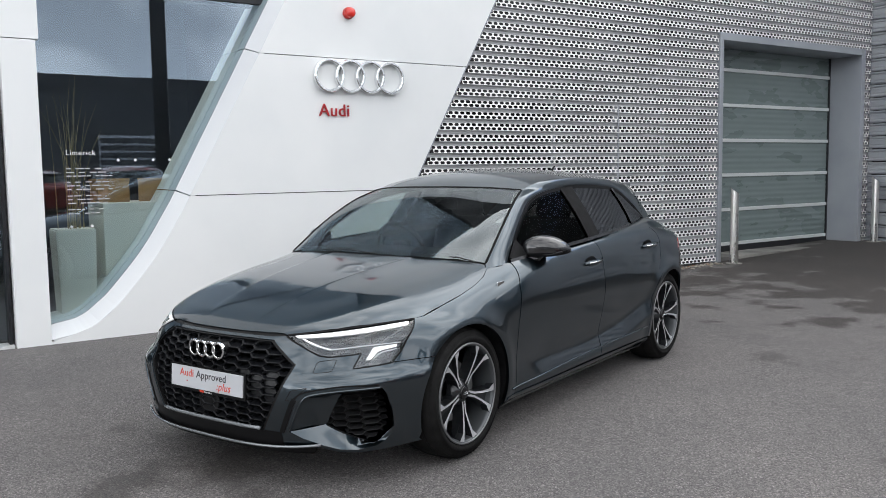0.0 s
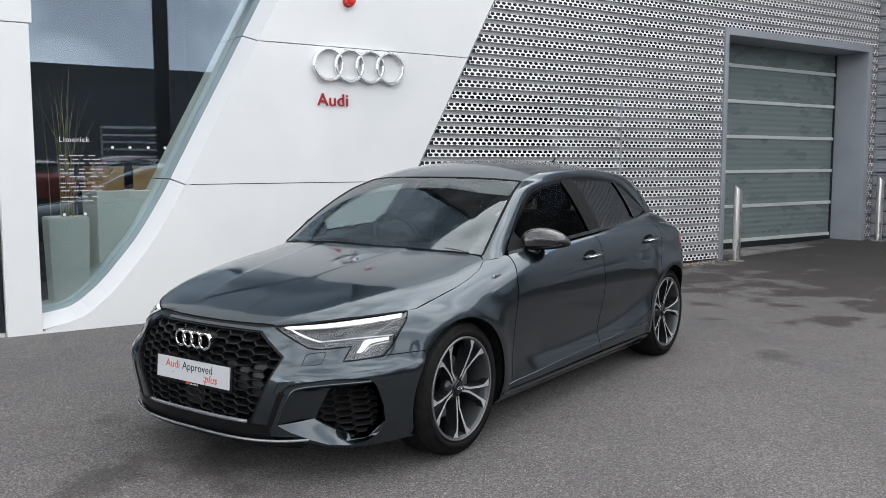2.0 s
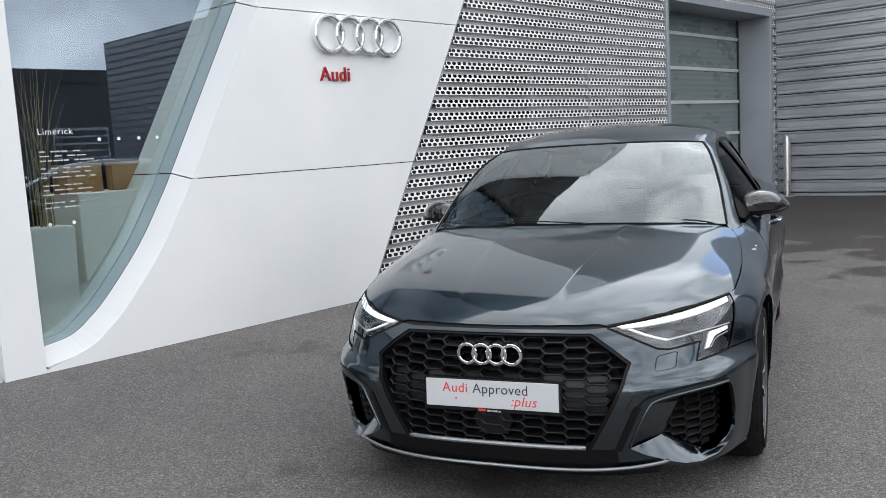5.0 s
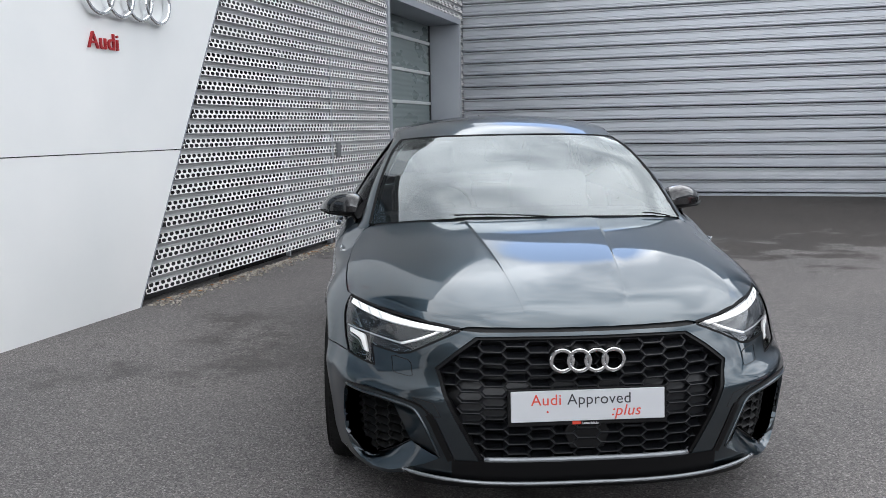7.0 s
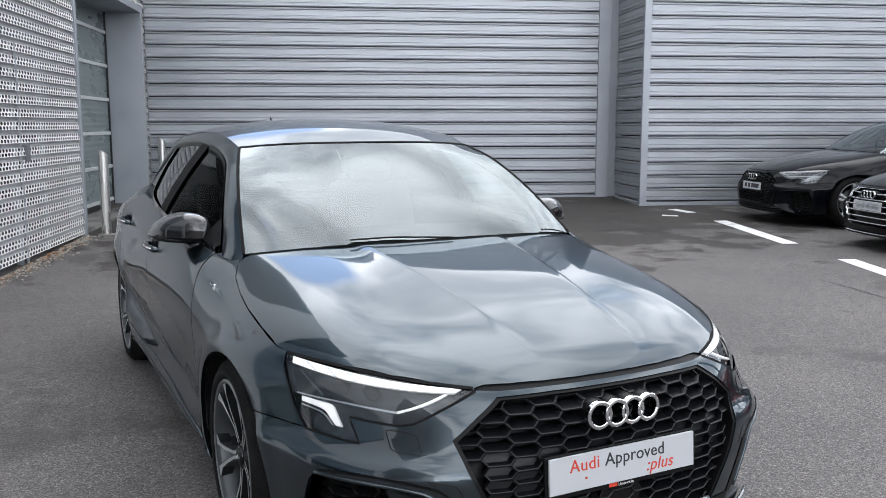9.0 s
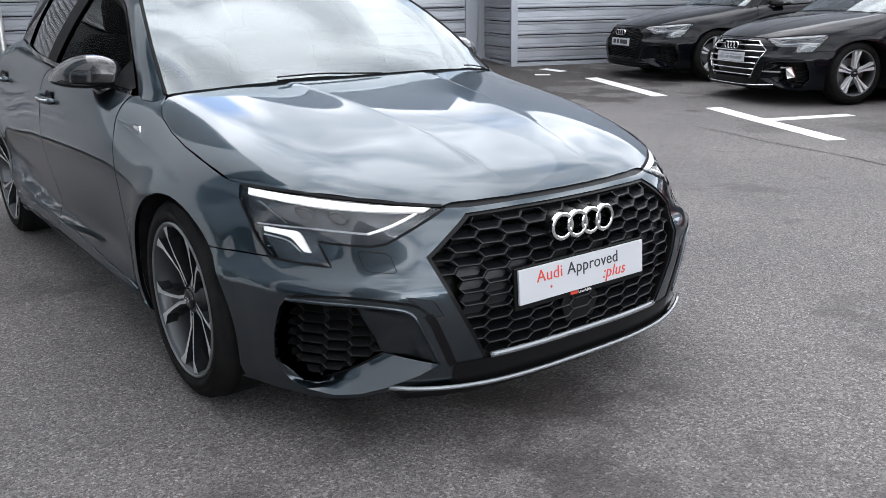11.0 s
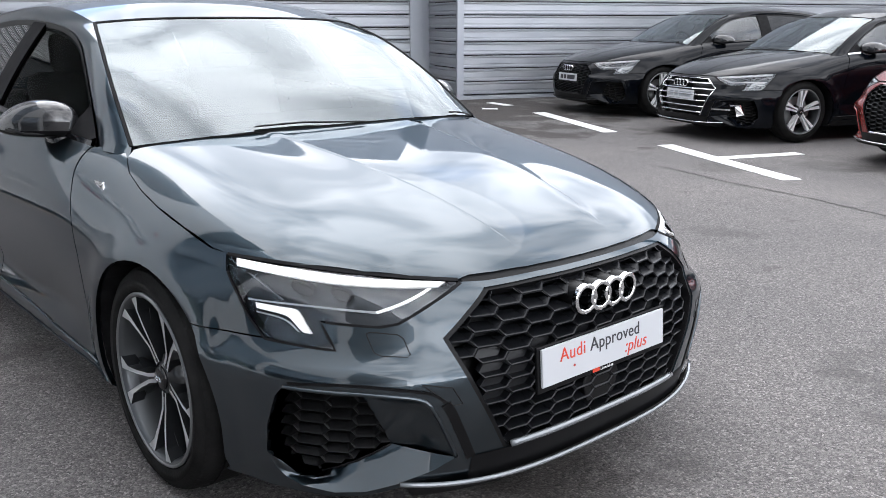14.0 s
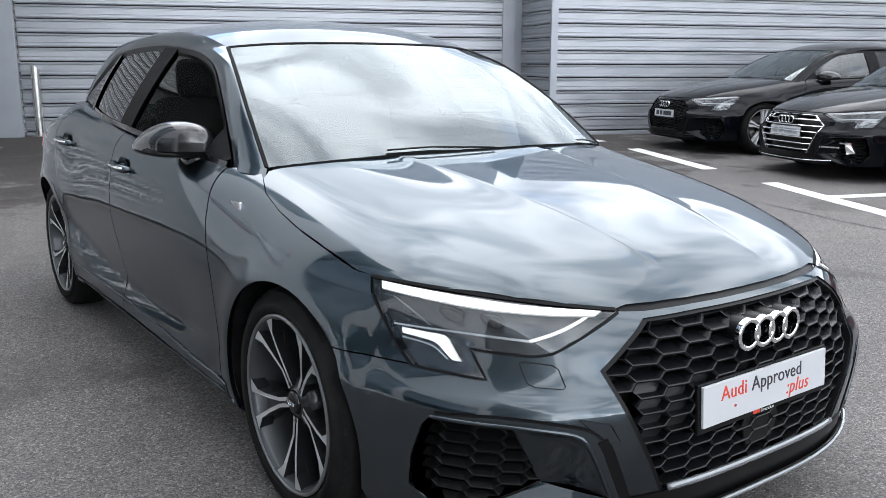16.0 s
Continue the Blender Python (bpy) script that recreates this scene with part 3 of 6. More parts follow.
def make_perforated_wall():
    wall = thing("wall_perforated", "silver ribbed wall of perforated aluminium sheet", "wall", SITE, kind="structure")
    top = TALL
    verts, faces = [], []
    # two rows of six-sided holes in running bond on each rib's outer face
    cell_w, row_h = 0.0785, 0.0395
    band = 2 * row_h

    def inside(y, z):
        if y < right_s(z) + 0.03 or y > CORNER - 0.02:
            return False
        return not (DOOR0 - 0.09 < y < DOOR1 + 0.13 and z < DOOR_TOP + 0.1)

    def strip_spans(z):
        a = right_s(z) + 0.012
        if z < DOOR_TOP + 0.06:
            return [(a, DOOR0 - 0.075), (DOOR1 + 0.1, CORNER - 0.01)]
        return [(a, CORNER - 0.01)]

    hexa = [(0.0, 0.5), (0.33, 0.48), (0.5, 0.0), (0.33, -0.48), (0.0, -0.5), (-0.33, -0.48), (-0.5, 0.0), (-0.33, 0.48)]
    rim = [(0.0, 0.5), (0.5, 0.5), (0.5, 0.0), (0.5, -0.5), (0.0, -0.5), (-0.5, -0.5), (-0.5, 0.0), (-0.5, 0.5)]
    valleys, vfaces = [], []
    z = 0.09
    while z < top:
        for r in range(2):
            zc = z + (r + 0.5) * row_h
            n = int((CORNER + 0.5 - 2.0) / cell_w)
            for i in range(n):
                yc = 2.0 + (i + (0.5 if r else 0.0)) * cell_w
                if not inside(yc, zc):
                    continue
                base = len(verts)
                x = WALL - 0.001 - 0.006 * (zc - z - row_h) / row_h
                for sy, sz in rim:
                    verts.append((x - 0.006 * sz, yc + sy * cell_w, zc + sz * row_h))
                for sy, sz in hexa:
                    verts.append((x - 0.006 * sz * 0.8, yc + sy * cell_w * 0.8, zc + sz * row_h * 0.8))
                for sy, sz in hexa:
                    verts.append((x - 0.003, yc + sy * cell_w * 0.79, zc + sz * row_h * 0.79))
                for e in range(8):
                    faces.append((base + e, base + (e + 1) % 8, base + 8 + (e + 1) % 8, base + 8 + e))
                    faces.append((base + 8 + e, base + 8 + (e + 1) % 8, base + 16 + (e + 1) % 8, base + 16 + e))
        # plain recessed valley between two ribs, its shade in the sheet's grey
        zt, zb = z + band, z + PITCH
        for y0, y1 in strip_spans(zt):
            base = len(valleys)
            prof = [(WALL - 0.004, zt - 0.001), (WALL - 0.01, zt + 0.003), (WALL - 0.03, zt + 0.01), (WALL - 0.03, zb - 0.006), (WALL - 0.004, zb + 0.001)]
            for px, pz in prof:
                valleys += [(px, y0, pz), (px, y1, pz)]
            for e in range(4):
                vfaces.append((base + 2 * e, base + 2 * e + 1, base + 2 * e + 3, base + 2 * e + 2))
        z += PITCH
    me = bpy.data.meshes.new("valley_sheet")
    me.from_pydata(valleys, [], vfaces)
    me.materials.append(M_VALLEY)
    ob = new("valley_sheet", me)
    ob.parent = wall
    tagged(ob, "recessed valleys between the ribs, their shade put into the grey", kind="stuff")
    me = bpy.data.meshes.new("perforated_sheet")
    me.from_pydata(verts, [], faces)
    me.materials.append(M_PERF)
    ob = new("perforated_sheet", me)
    ob.parent = wall
    tagged(ob, "silver perforated ribbed sheet", kind="stuff")
    back = WALL - 0.16
    part("backing", box_bm((back - 0.2, 2.0, -0.05), (back, DOOR0 - 0.1, top)), M_BACKING, wall)
    part("backing", box_bm((back - 0.2, DOOR0 - 0.1, DOOR_TOP + 0.12), (back, CORNER, top)), M_BACKING, wall)
    part("backing", box_bm((back - 0.2, DOOR1 + 0.14, -0.05), (back, CORNER, DOOR_TOP + 0.12)), M_BACKING, wall)
    # dark window behind the sheet and the rails that carry it
    part("hidden_window", box_bm((back - 0.01, 3.52, 0.0), (back + 0.01, 5.0, 2.16)), M_GLOSSDARK, wall)
    part("upright", box_bm((WALL - 0.1, 5.82, 0), (WALL - 0.05, 5.89, 2.2)), M_TRIM, wall)
    for y in (4.86, 6.78):
        part("upright", box_bm((back + 0.01, y, 0), (back + 0.06, y + 0.03, 2.2)), M_TRIM, wall)
    # inspection door seam and lock
    part("seam_strip", box_bm((WALL - 0.01, 5.84, 0.03), (WALL + 0.003, 5.865, 2.18)), M_LOUVRE, wall)
    part("lock_box", box_bm((WALL - 0.005, 5.95, 1.03), (WALL + 0.02, 6.05, 1.2), 0.004), shader("lock_grey", (0.14, 0.145, 0.15), 0.4), wall)
    part("edge_bead", prism_bm([(WALL - 0.04, right_s(0), 0), (WALL - 0.04, right_s(0) + 0.014, 0), (WALL - 0.04, right_s(top) + 0.014, top), (WALL - 0.04, right_s(top), top)], Vector((0.042, 0, 0))), M_TRIM, wall)


make_perforated_wall()


def make_roller_door():
    fr = thing("door_frame", "wide grey steel surround of the roller door", "door frame", SITE, kind="structure")
    d = 0.56
    part("jamb", box_bm((WALL - 0.05, DOOR0 - 0.075, -0.05), (WALL + 0.02, DOOR0, DOOR_TOP + 0.1), 0.003), M_TRIM, fr)
    part("jamb", box_bm((WALL - d, DOOR1, -0.05), (WALL + 0.02, DOOR1 + 0.1, DOOR_TOP + 0.1), 0.003), M_TRIM, fr)
    part("return_panel", box_bm((WALL - d, DOOR0 - 0.06, -0.05), (WALL - 0.052, DOOR0 - 0.002, DOOR_TOP)), M_TRIM, fr)
    part("lintel", box_bm((WALL - d, DOOR0 - 0.002, DOOR_TOP), (WALL + 0.02, DOOR1 - 0.002, DOOR_TOP + 0.1), 0.003), M_TRIM, fr)
    door = thing("door_roller", "closed grey sectional roller door with pale ribs", "door", SITE, kind="structure")
    h = 0.515
    for i in range(6):
        z0 = 0.235 + (i - 0) * h
        bm = bmesh.new()
        # faint horizontal ribs in each section
        cols = []
        n = 24
        for k in range(n + 1):
            z = z0 + 0.02 + (h - 0.03) * k / n
            cols.append((WALL - d + 0.02 + 0.0025 * math.sin(k * math.pi / 2), z))
        for (xa, za), (xb, zb) in zip(cols, cols[1:]):
            bm.faces.new([bm.verts.new(p) for p in ((xa, DOOR0, za), (xa, DOOR1, za), (xb, DOOR1, zb), (xb, DOOR0, zb))])
        bmesh.ops.remove_doubles(bm, verts=bm.verts, dist=0.0001)
        part("section", bm, M_DOORPANEL, door, smooth=True)
        part("rail", box_bm((WALL - d, DOOR0, z0 - 0.025), (WALL - d + 0.045, DOOR1, z0 + 0.025), 0.004), M_ALU, door)
    part("guide", box_bm((WALL - d, DOOR1 - 0.02, 0.0), (WALL - d + 0.05, DOOR1 - 0.003, DOOR_TOP)), M_DARKFRAME, door)
    part("seal", box_bm((WALL - d, DOOR0, 0.1), (WALL - d + 0.04, DOOR1, 0.21)), M_DARKFRAME, door)
    tagged(part("door_pad", box_bm((WALL - d - 0.3, DOOR0, -0.2), (WALL - 0.02, DOOR1, 0.12)), vary(shader("concrete_pad", (0.2, 0.19, 0.18), 0.85), (0.13, 0.125, 0.12), (0.25, 0.24, 0.22), 3), m=SITE), "damp concrete sill under roller door", "sill", kind="structure")


make_roller_door()


def make_bollard(y, x, first):
    b = thing("bollard", "brushed steel bollard with slanted top by the roller door", "bollard", SITE @ Matrix.Translation((x, y, ground_z(x, y))) @ pose(0, 0, 0, 0, 0, 200), "bollards by the door")
    r, h = 0.057, 1.04
    bm = bmesh.new()
    lo = [bm.verts.new((r * math.cos(a), r * math.sin(a), -0.02)) for a in [k * math.tau / 32 for k in range(32)]]
    hi = [bm.verts.new((v.co.x, v.co.y, h - 0.03 + v.co.x * 0.75)) for v in lo]
    for k in range(32):
        bm.faces.new((lo[k], lo[(k + 1) % 32], hi[(k + 1) % 32], hi[k]))
    part("post", bm, M_STEEL, b, smooth=True)
    bm = bmesh.new()
    bm.faces.new([bm.verts.new((v[0], v[1], v[2])) for v in [(r * math.cos(a), r * math.sin(a), h - 0.03 + 0.75 * r * math.cos(a)) for a in [k * math.tau / 32 for k in range(32)]]])
    part("cap", bm, M_CHROME, b)
    part("collar", lathe_bm([(-0.02, 0.05), (-0.02, 0.11), (0.008, 0.105), (0.012, 0.058)], 28, "z"), vary(shader("collar_concrete", (0.2, 0.19, 0.18), 0.9), (0.13, 0.12, 0.11), (0.26, 0.25, 0.23), 12), b)


make_bollard(7.86, -3.32, True)
make_bollard(11.42, -3.33, False)

# ---------------------------------------------------------------- ribbed back wall and the annex


def ribbed_bm(length, z0, z1, pitch):
    """Horizontal ribs: local x along the wall, ribs stand out to -y."""
    bm = bmesh.new()
    z = z0
    prof = []
    while z < z1:
        prof += [(0.06, z - 0.002), (0.06, z + 0.017), (-0.026, z + 0.018), (-0.036, z + 0.034), (-0.036, z + 0.055), (-0.028, z + 0.06), (-0.028, z + 0.078), (-0.036, z + 0.083), (-0.036, z + 0.15), (-0.03, z + 0.155), (-0.03, z + 0.17), (-0.052, z + 0.182), (-0.054, z + 0.2), (-0.048, z + 0.2045)]
        z += pitch
    vs = [(bm.verts.new((0, y, zz)), bm.verts.new((length, y, zz))) for y, zz in prof]
    for k, (a, b) in enumerate(zip(vs, vs[1:])):
        f = bm.faces.new((a[0], a[1], b[1], b[0]))
        # each open joint's shade, as a dark colour on its back face
        f.material_index = 1 if k % 14 == 0 else 0
    bmesh.ops.recalc_face_normals(bm, faces=bm.faces)
    return bm


RIB = 0.205
BOX_X, BOX_Y = 4.28, 10.25


def make_back_walls():
    w = thing("wall_back", "tall silver wall of horizontal ribbed cladding", "wall", SITE @ Matrix.Translation((WALL + 0.012, CORNER, 0)), kind="structure")
    length = 3.9 - WALL
    sheets = [part("ribbed_sheet", ribbed_bm(length - 0.012, 0.198, BACK_TALL, RIB), M_LOUVRE, w)]
    part("core", box_bm((-0.7, 0.065, -0.05), (length + 0.5, 0.3, BACK_TALL + 0.1)), M_TRIM, w)
    part("base_flashing", box_bm((0.0, -0.06, -0.02), (length - 0.012, 0.002, 0.188), 0.004), M_TRIM, w)
    part("corner_post", box_bm((length - 0.01, -0.06, -0.02), (length + 0.2, 0.002, BACK_TALL), 0.004), M_TRIM, w)
    a = thing("wall_annex", "silver ribbed annex wall with grey corner flashing", "wall", SITE @ Matrix.Translation((BOX_X, BOX_Y, 0)), kind="structure")
    sheets.append(part("ribbed_sheet", ribbed_bm(12, 0.184, ANNEX_TALL, RIB), M_LOUVRE, a, m=Matrix.Translation((0.05, 0, 0))))
    part("core", box_bm((0.09, 0.065, -0.05), (12.1, 1.3, ANNEX_TALL + 0.1)), M_TRIM, a)
    part("base_flashing", box_bm((0.05, -0.06, -0.02), (12.05, 0.002, 0.174), 0.004), M_TRIM, a)
    part("corner_flashing", box_bm((-0.06, -0.062, -0.02), (0.05, 0.003, ANNEX_TALL), 0.004), M_TRIM, a)
    side = CORNER - BOX_Y
    sheets.append(part("side_sheet", ribbed_bm(side - 0.08, 0.184, ANNEX_TALL, RIB), M_LOUVRE, a, m=Matrix.Translation((0.02, side, 0)) @ pose(0, 0, 0, 0, 0, -90)))
    for sheet in sheets:
        sheet.data.materials.append(M_JOINT)
    part("side_flashing", box_bm((-0.062, 0.004, -0.02), (0.0, side, 0.174), 0.004), M_TRIM, a)


make_back_walls()


def make_marks():
    """White bay lines, each a thin painted slab on the asphalt."""
    def stroke(a, b, w):
        a, b = Vector(a), Vector(b)
        d = (b - a).normalized()
        s = Vector((-d.y, d.x)) * w / 2
        bm = bmesh.new()
        n = 8
        top = []
        for i in range(n + 1):
            p = a + (b - a) * i / n
            top.append([bm.verts.new((q.x, q.y, ground_z(q.x, q.y) + 0.004)) for q in (p - s, p + s)])
        for r0, r1 in zip(top, top[1:]):
            bm.faces.new((r0[0], r1[0], r1[1], r0[1]))
        r = bmesh.ops.extrude_face_region(bm, geom=bm.faces[:])
        bmesh.ops.translate(bm, verts=[v for v in r["geom"] if isinstance(v, bmesh.types.BMVert)], vec=(0, 0, -0.012))
        bmesh.ops.recalc_face_normals(bm, faces=bm.faces)
        tagged(part("bay_line", bm, M_LINE, m=SITE), "worn white painted bay line on asphalt", "road marking", "bay lines", "structure")
    stroke((4.73, 8.34), (4.68, 6.34), 0.19)
    stroke((4.72, 5.27), (4.48, 3.07), 0.19)
    stroke((4.71, 4.3), (5.66, 4.28), 0.15)
    stroke((4.14, 8.99), (4.35, 8.91), 0.12)
    stroke((4.56, 9.69), (4.7, 9.25), 0.15)


make_marks()


def make_seams():
    """Tar seams and a crack in the asphalt, thin ragged ribbons."""
    tar = vary(shader("seam_tar", (0.03, 0.029, 0.028), 0.8), (0.02, 0.02, 0.02), (0.05, 0.048, 0.046), 30)
    random.seed(23)
    for name, pts, w, label in (
            ("tar_seam", [(3.8, 4.4), (3.87, 3.69), (3.9, 3.2), (3.98, 2.7), (4.04, 2.17), (4.07, 1.6), (4.12, 0.6), (4.2, -0.8)], 0.022, "dark ragged tar seam along the parking bays"),
            ("ground_crack", [(3.6, 5.25), (3.9, 5.31), (4.28, 5.35), (4.66, 5.39), (5.12, 5.41), (5.6, 5.49)], 0.012, "fine dark crack in the asphalt")):
        bm = bmesh.new()
        rows = []
        line = curve2([(x, y, 0.0) for x, y in pts], 90)
        for i, (x, y, _) in enumerate(line):
            k = w * random.uniform(0.35, 1.0) * min(1.0, 0.2 + min(i, 90 - i) / 12)
            j = random.uniform(-0.012, 0.012)
            q = (x + j, y + 0.5 * j)
            across = Vector((1, 0.1, 0)) if name == "tar_seam" else Vector((0.1, 1, 0))
            rows.append([bm.verts.new((q[0] + across.x * e * k, q[1] + across.y * e * k, ground_z(*q) + 0.003)) for e in (-0.5, 0.5)])
        for r0, r1 in zip(rows, rows[1:]):
            bm.faces.new((r0[0], r0[1], r1[1], r1[0]))
        bmesh.ops.recalc_face_normals(bm, faces=bm.faces)
        tagged(part(name, bm, tar, m=SITE), label, "road seam", kind="structure")




make_seams()


def make_opposite():
    """The dark shed across the yard, which the glass mirrors."""
    shed = thing("warehouse", "long dark blue-grey clad shed across the yard", "building", SITE @ Matrix.Translation((41, -4, 0)))
    clad = vary(shader("shed_cladding", (0.03, 0.034, 0.042), 0.5), (0.024, 0.028, 0.036), (0.04, 0.045, 0.054), 0.4)
    part("wall", box_bm((0, -46, 0), (14, 40, 6.2)), clad, shed)
    part("fascia", box_bm((-0.12, -46.1, 6.2), (14, 40.1, 7.0)), shader("shed_fascia", (0.022, 0.024, 0.03), 0.45), shed)
    for k in range(9):
        y = -40 + 9 * k
        part("shutter", box_bm((-0.08, y, 0), (0.0, y + 3.4, 3.6)), M_TRIM, shed)
        for i in range(8):
            part("slat", box_bm((-0.1, y + 0.1, 0.2 + 0.42 * i), (-0.08, y + 3.3, 0.5 + 0.42 * i)), clad, shed)
    py = thing("sign_pylon", "tall dark slab pylon standing across the yard", "pylon", SITE @ Matrix.Translation((16.0, 6.23, 0)) @ pose(0, 0, 0, 0, 0, 20))
    part("slab", box_bm((-0.12, -0.23, 0.0), (0.12, 0.23, 9.5), 0.02), M_DARKFRAME, py)
    part("plinth", box_bm((-0.3, -0.4, -0.02), (0.3, 0.4, 0.12), 0.02), M_TRIM, py)
    for y in (-18, 3, 21):
        pole = thing("light_pole", "slim grey lamp post at the far side of the yard", "lamp post", SITE @ Matrix.Translation((33, y, 0)), "lamp posts")
        part("mast", sweep_bm([(0, 0, 0), (0, 0, 4), (0, 0, 8)], 0.09, sides=10, scale=(1, 0.8, 0.6)), M_TRIM, pole)
        part("head", box_bm((-0.7, -0.12, 8.0), (0.1, 0.12, 8.1), 0.02), M_TRIM, pole)


make_opposite()


def make_gravel():
    """A strip of loose stones and a few dead leaves along the foot of the perforated wall."""
    random.seed(11)
    bm = bmesh.new()
    for k in range(900):
        y = random.uniform(2.2, DOOR0 - 0.15)
        x = WALL + abs(random.gauss(0.02, 0.09))
        r = random.uniform(0.006, 0.018)
        z = ground_z(x, y) + r * 0.3
        bmesh.ops.create_icosphere(bm, subdivisions=1, radius=r, matrix=Matrix.Translation((x, y, z)) @ Matrix.Diagonal((random.uniform(0.7, 1.4), random.uniform(0.7, 1.4), 0.7, 1)))
    tagged(part("gravel_strip", bm, M_GRAVEL, m=SITE), "loose pale stones along the wall foot", "gravel", kind="stuff")
    bm = bmesh.new()
    for k in range(95):
        y = random.choice((random.gauss(6.4, 0.5), random.uniform(2.3, 7.6)))
        if not 2.2 < y < 7.7:
            continue
        x = WALL + abs(random.gauss(0.02, 0.07)) + 0.01
        a, r = random.uniform(0, 6.3), random.uniform(0.012, 0.03)
        c, s = math.cos(a), math.sin(a)
        z = ground_z(x, y) + 0.012
        pts = [(r, 0, 0.006), (0.2 * r, 0.5 * r, 0), (-r, 0, 0.008), (0.1 * r, -0.5 * r, 0.002)]
        bm.faces.new([bm.verts.new((x + p * c - q * s, y + p * s + q * c, z + h)) for p, q, h in pts])
    tagged(part("fallen_leaves", bm, M_LEAF, m=SITE), "scattered brown fallen leaves along the wall", "leaves", kind="stuff")


make_gravel()

# ---------------------------------------------------------------- cars
# car axes: x to the car's left, y to its tail, front axle at y = 0, ground at z = 0
M_PAINT = shader("graphite_paint", (0.03, 0.045, 0.056), 0.28, 1.0, Specular_Tint=(0.5, 0.55, 0.6, 1), Coat_Weight=1.0, Coat_IOR=1.66, Coat_Roughness=0.03)
M_BLACKPAINT = shader("black_paint", (0.0018, 0.0026, 0.0044), 0.25, 0.0, Coat_Weight=0.7, Coat_Roughness=0.03, Coat_IOR=1.34, Specular_IOR_Level=0.04)
M_REDPAINT = shader("red_paint", (0.22, 0.012, 0.008), 0.25, 0.4, Coat_Weight=1.0, Coat_Roughness=0.03)
M_SILVERPAINT = shader("silver_paint", (0.42, 0.43, 0.45), 0.3, 0.6, Coat_Weight=1.0, Coat_Roughness=0.03)
M_GLOSSBLACK = shader("gloss_black", (0.005, 0.005, 0.006), 0.06)
M_MIRRORCAP = shader("mirror_cap_black", (0.008, 0.008, 0.009), 0.2, Specular_IOR_Level=0.4, Coat_Weight=1.0, Coat_IOR=1.5, Coat_Roughness=0.03)
M_SATIN = shader("satin_black_plastic", (0.005, 0.005, 0.0055), 0.38, Specular_IOR_Level=0.18)
M_PLASTIC = vary(shader("grained_black_plastic", (0.008, 0.008, 0.009), 0.45, Specular_IOR_Level=0.3), (0.004, 0.004, 0.0045), (0.007, 0.007, 0.0075), 30)
M_MESH = shader("grille_black_plastic", (0.0065, 0.007, 0.0085), 0.34, Specular_IOR_Level=0.34)
M_RUBBER = vary(shader("tyre_rubber", (0.008, 0.008, 0.008), 0.75, Specular_IOR_Level=0.15), (0.005, 0.005, 0.005), (0.011, 0.0107, 0.0104), 14, bump=0.15)
M_RIMDARK = shader("rim_grey", (0.02, 0.0215, 0.024), 0.3, 0.4, Coat_Weight=0.5)
M_RIMBARREL = shader("rim_barrel", (0.075, 0.08, 0.085), 0.35, 0.5)
M_RIMCUT = shader("rim_machined", (0.58, 0.59, 0.605), 0.34, 0.6)
M_RIMMID = shader("rim_edge_grey", (0.2, 0.205, 0.21), 0.3, 0.6)
M_RIMBRIGHT = shader("rim_silver", (0.76, 0.77, 0.78), 0.38, 0.3)
M_DISC = shader("brake_disc", (0.3, 0.3, 0.3), 0.35, 0.9)
M_SCREEN = glass("windscreen_glass", (0.66, 0.74, 0.71), 2.1, sheen=(0.885, 0.955, 0.985))
M_PRIVACY = glass("privacy_glass", (0.04, 0.045, 0.047), 1.42)
M_SIDEGLASS = glass("side_glass", (0.5, 0.58, 0.55), 1.9)
M_DOORGLASS = glass("tinted_door_glass", (0.42, 0.47, 0.46), 1.04)
M_LENS = glass("headlamp_lens", (0.88, 0.9, 0.92), 1.75)
M_LED = glow("daytime_led", (1.0, 0.99, 0.96), 0.38)
M_LEDDIM = shader("led_guide", (0.75, 0.76, 0.76), 0.2)
M_LAMPIN = shader("headlamp_inside", (0.05, 0.055, 0.06), 0.22, 0.5, Specular_IOR_Level=0.5)
M_CABIN = vary(shader("cabin_black", (0.006, 0.006, 0.007), 0.8, Specular_IOR_Level=0.15), (0.005, 0.005, 0.0055), (0.01, 0.01, 0.011), 20)
M_PLATE = shader("plate_white", (0.5, 0.51, 0.53), 0.35)
M_INKDARK = shader("plate_ink_dark", (0.03, 0.03, 0.035), 0.5)
M_INKRED = shader("plate_ink_red", (0.62, 0.05, 0.02), 0.5)
M_TAIL = shader("tail_red", (0.3, 0.01, 0.012), 0.15, Coat_Weight=0.8)

Y0, Y1, Z0, AXLE2 = 0.2, 2.45, 0.51, 2.636
WID = [(0.10, 0.84), (0.2, 0.872), (0.28, 0.888), (0.45, 0.9), (0.62, 0.906), (0.8, 0.906), (1.2, 0.9)]
LEN = [(0.10, 1.02), (0.17, 1.05), (0.24, 1.072), (0.4, 1.09), (0.5, 1.086), (0.6, 1.082), (0.9, 1.08)]
EXP = [(0.1, 3.0), (0.3, 3.0), (0.48, 3.0), (0.535, 2.6), (0.6, 2.42), (0.7, 2.4), (1.0, 2.4)]
TOP = [(-0.95, 0.74), (-0.78, 0.782), (-0.6, 0.816), (-0.316, 0.86), (0.0, 0.902), (0.3, 0.938), (0.6, 0.962), (1.0, 0.985), (1.6, 1.005), (2.2, 1.026), (2.45, 1.022), (2.8, 0.99), (3.1, 0.972), (3.5, 0.955)]
KEX = [(-0.9, 3.4), (0.0, 3.4), (0.36, 4.2), (0.9, 8.0), (3.5, 8.0)]


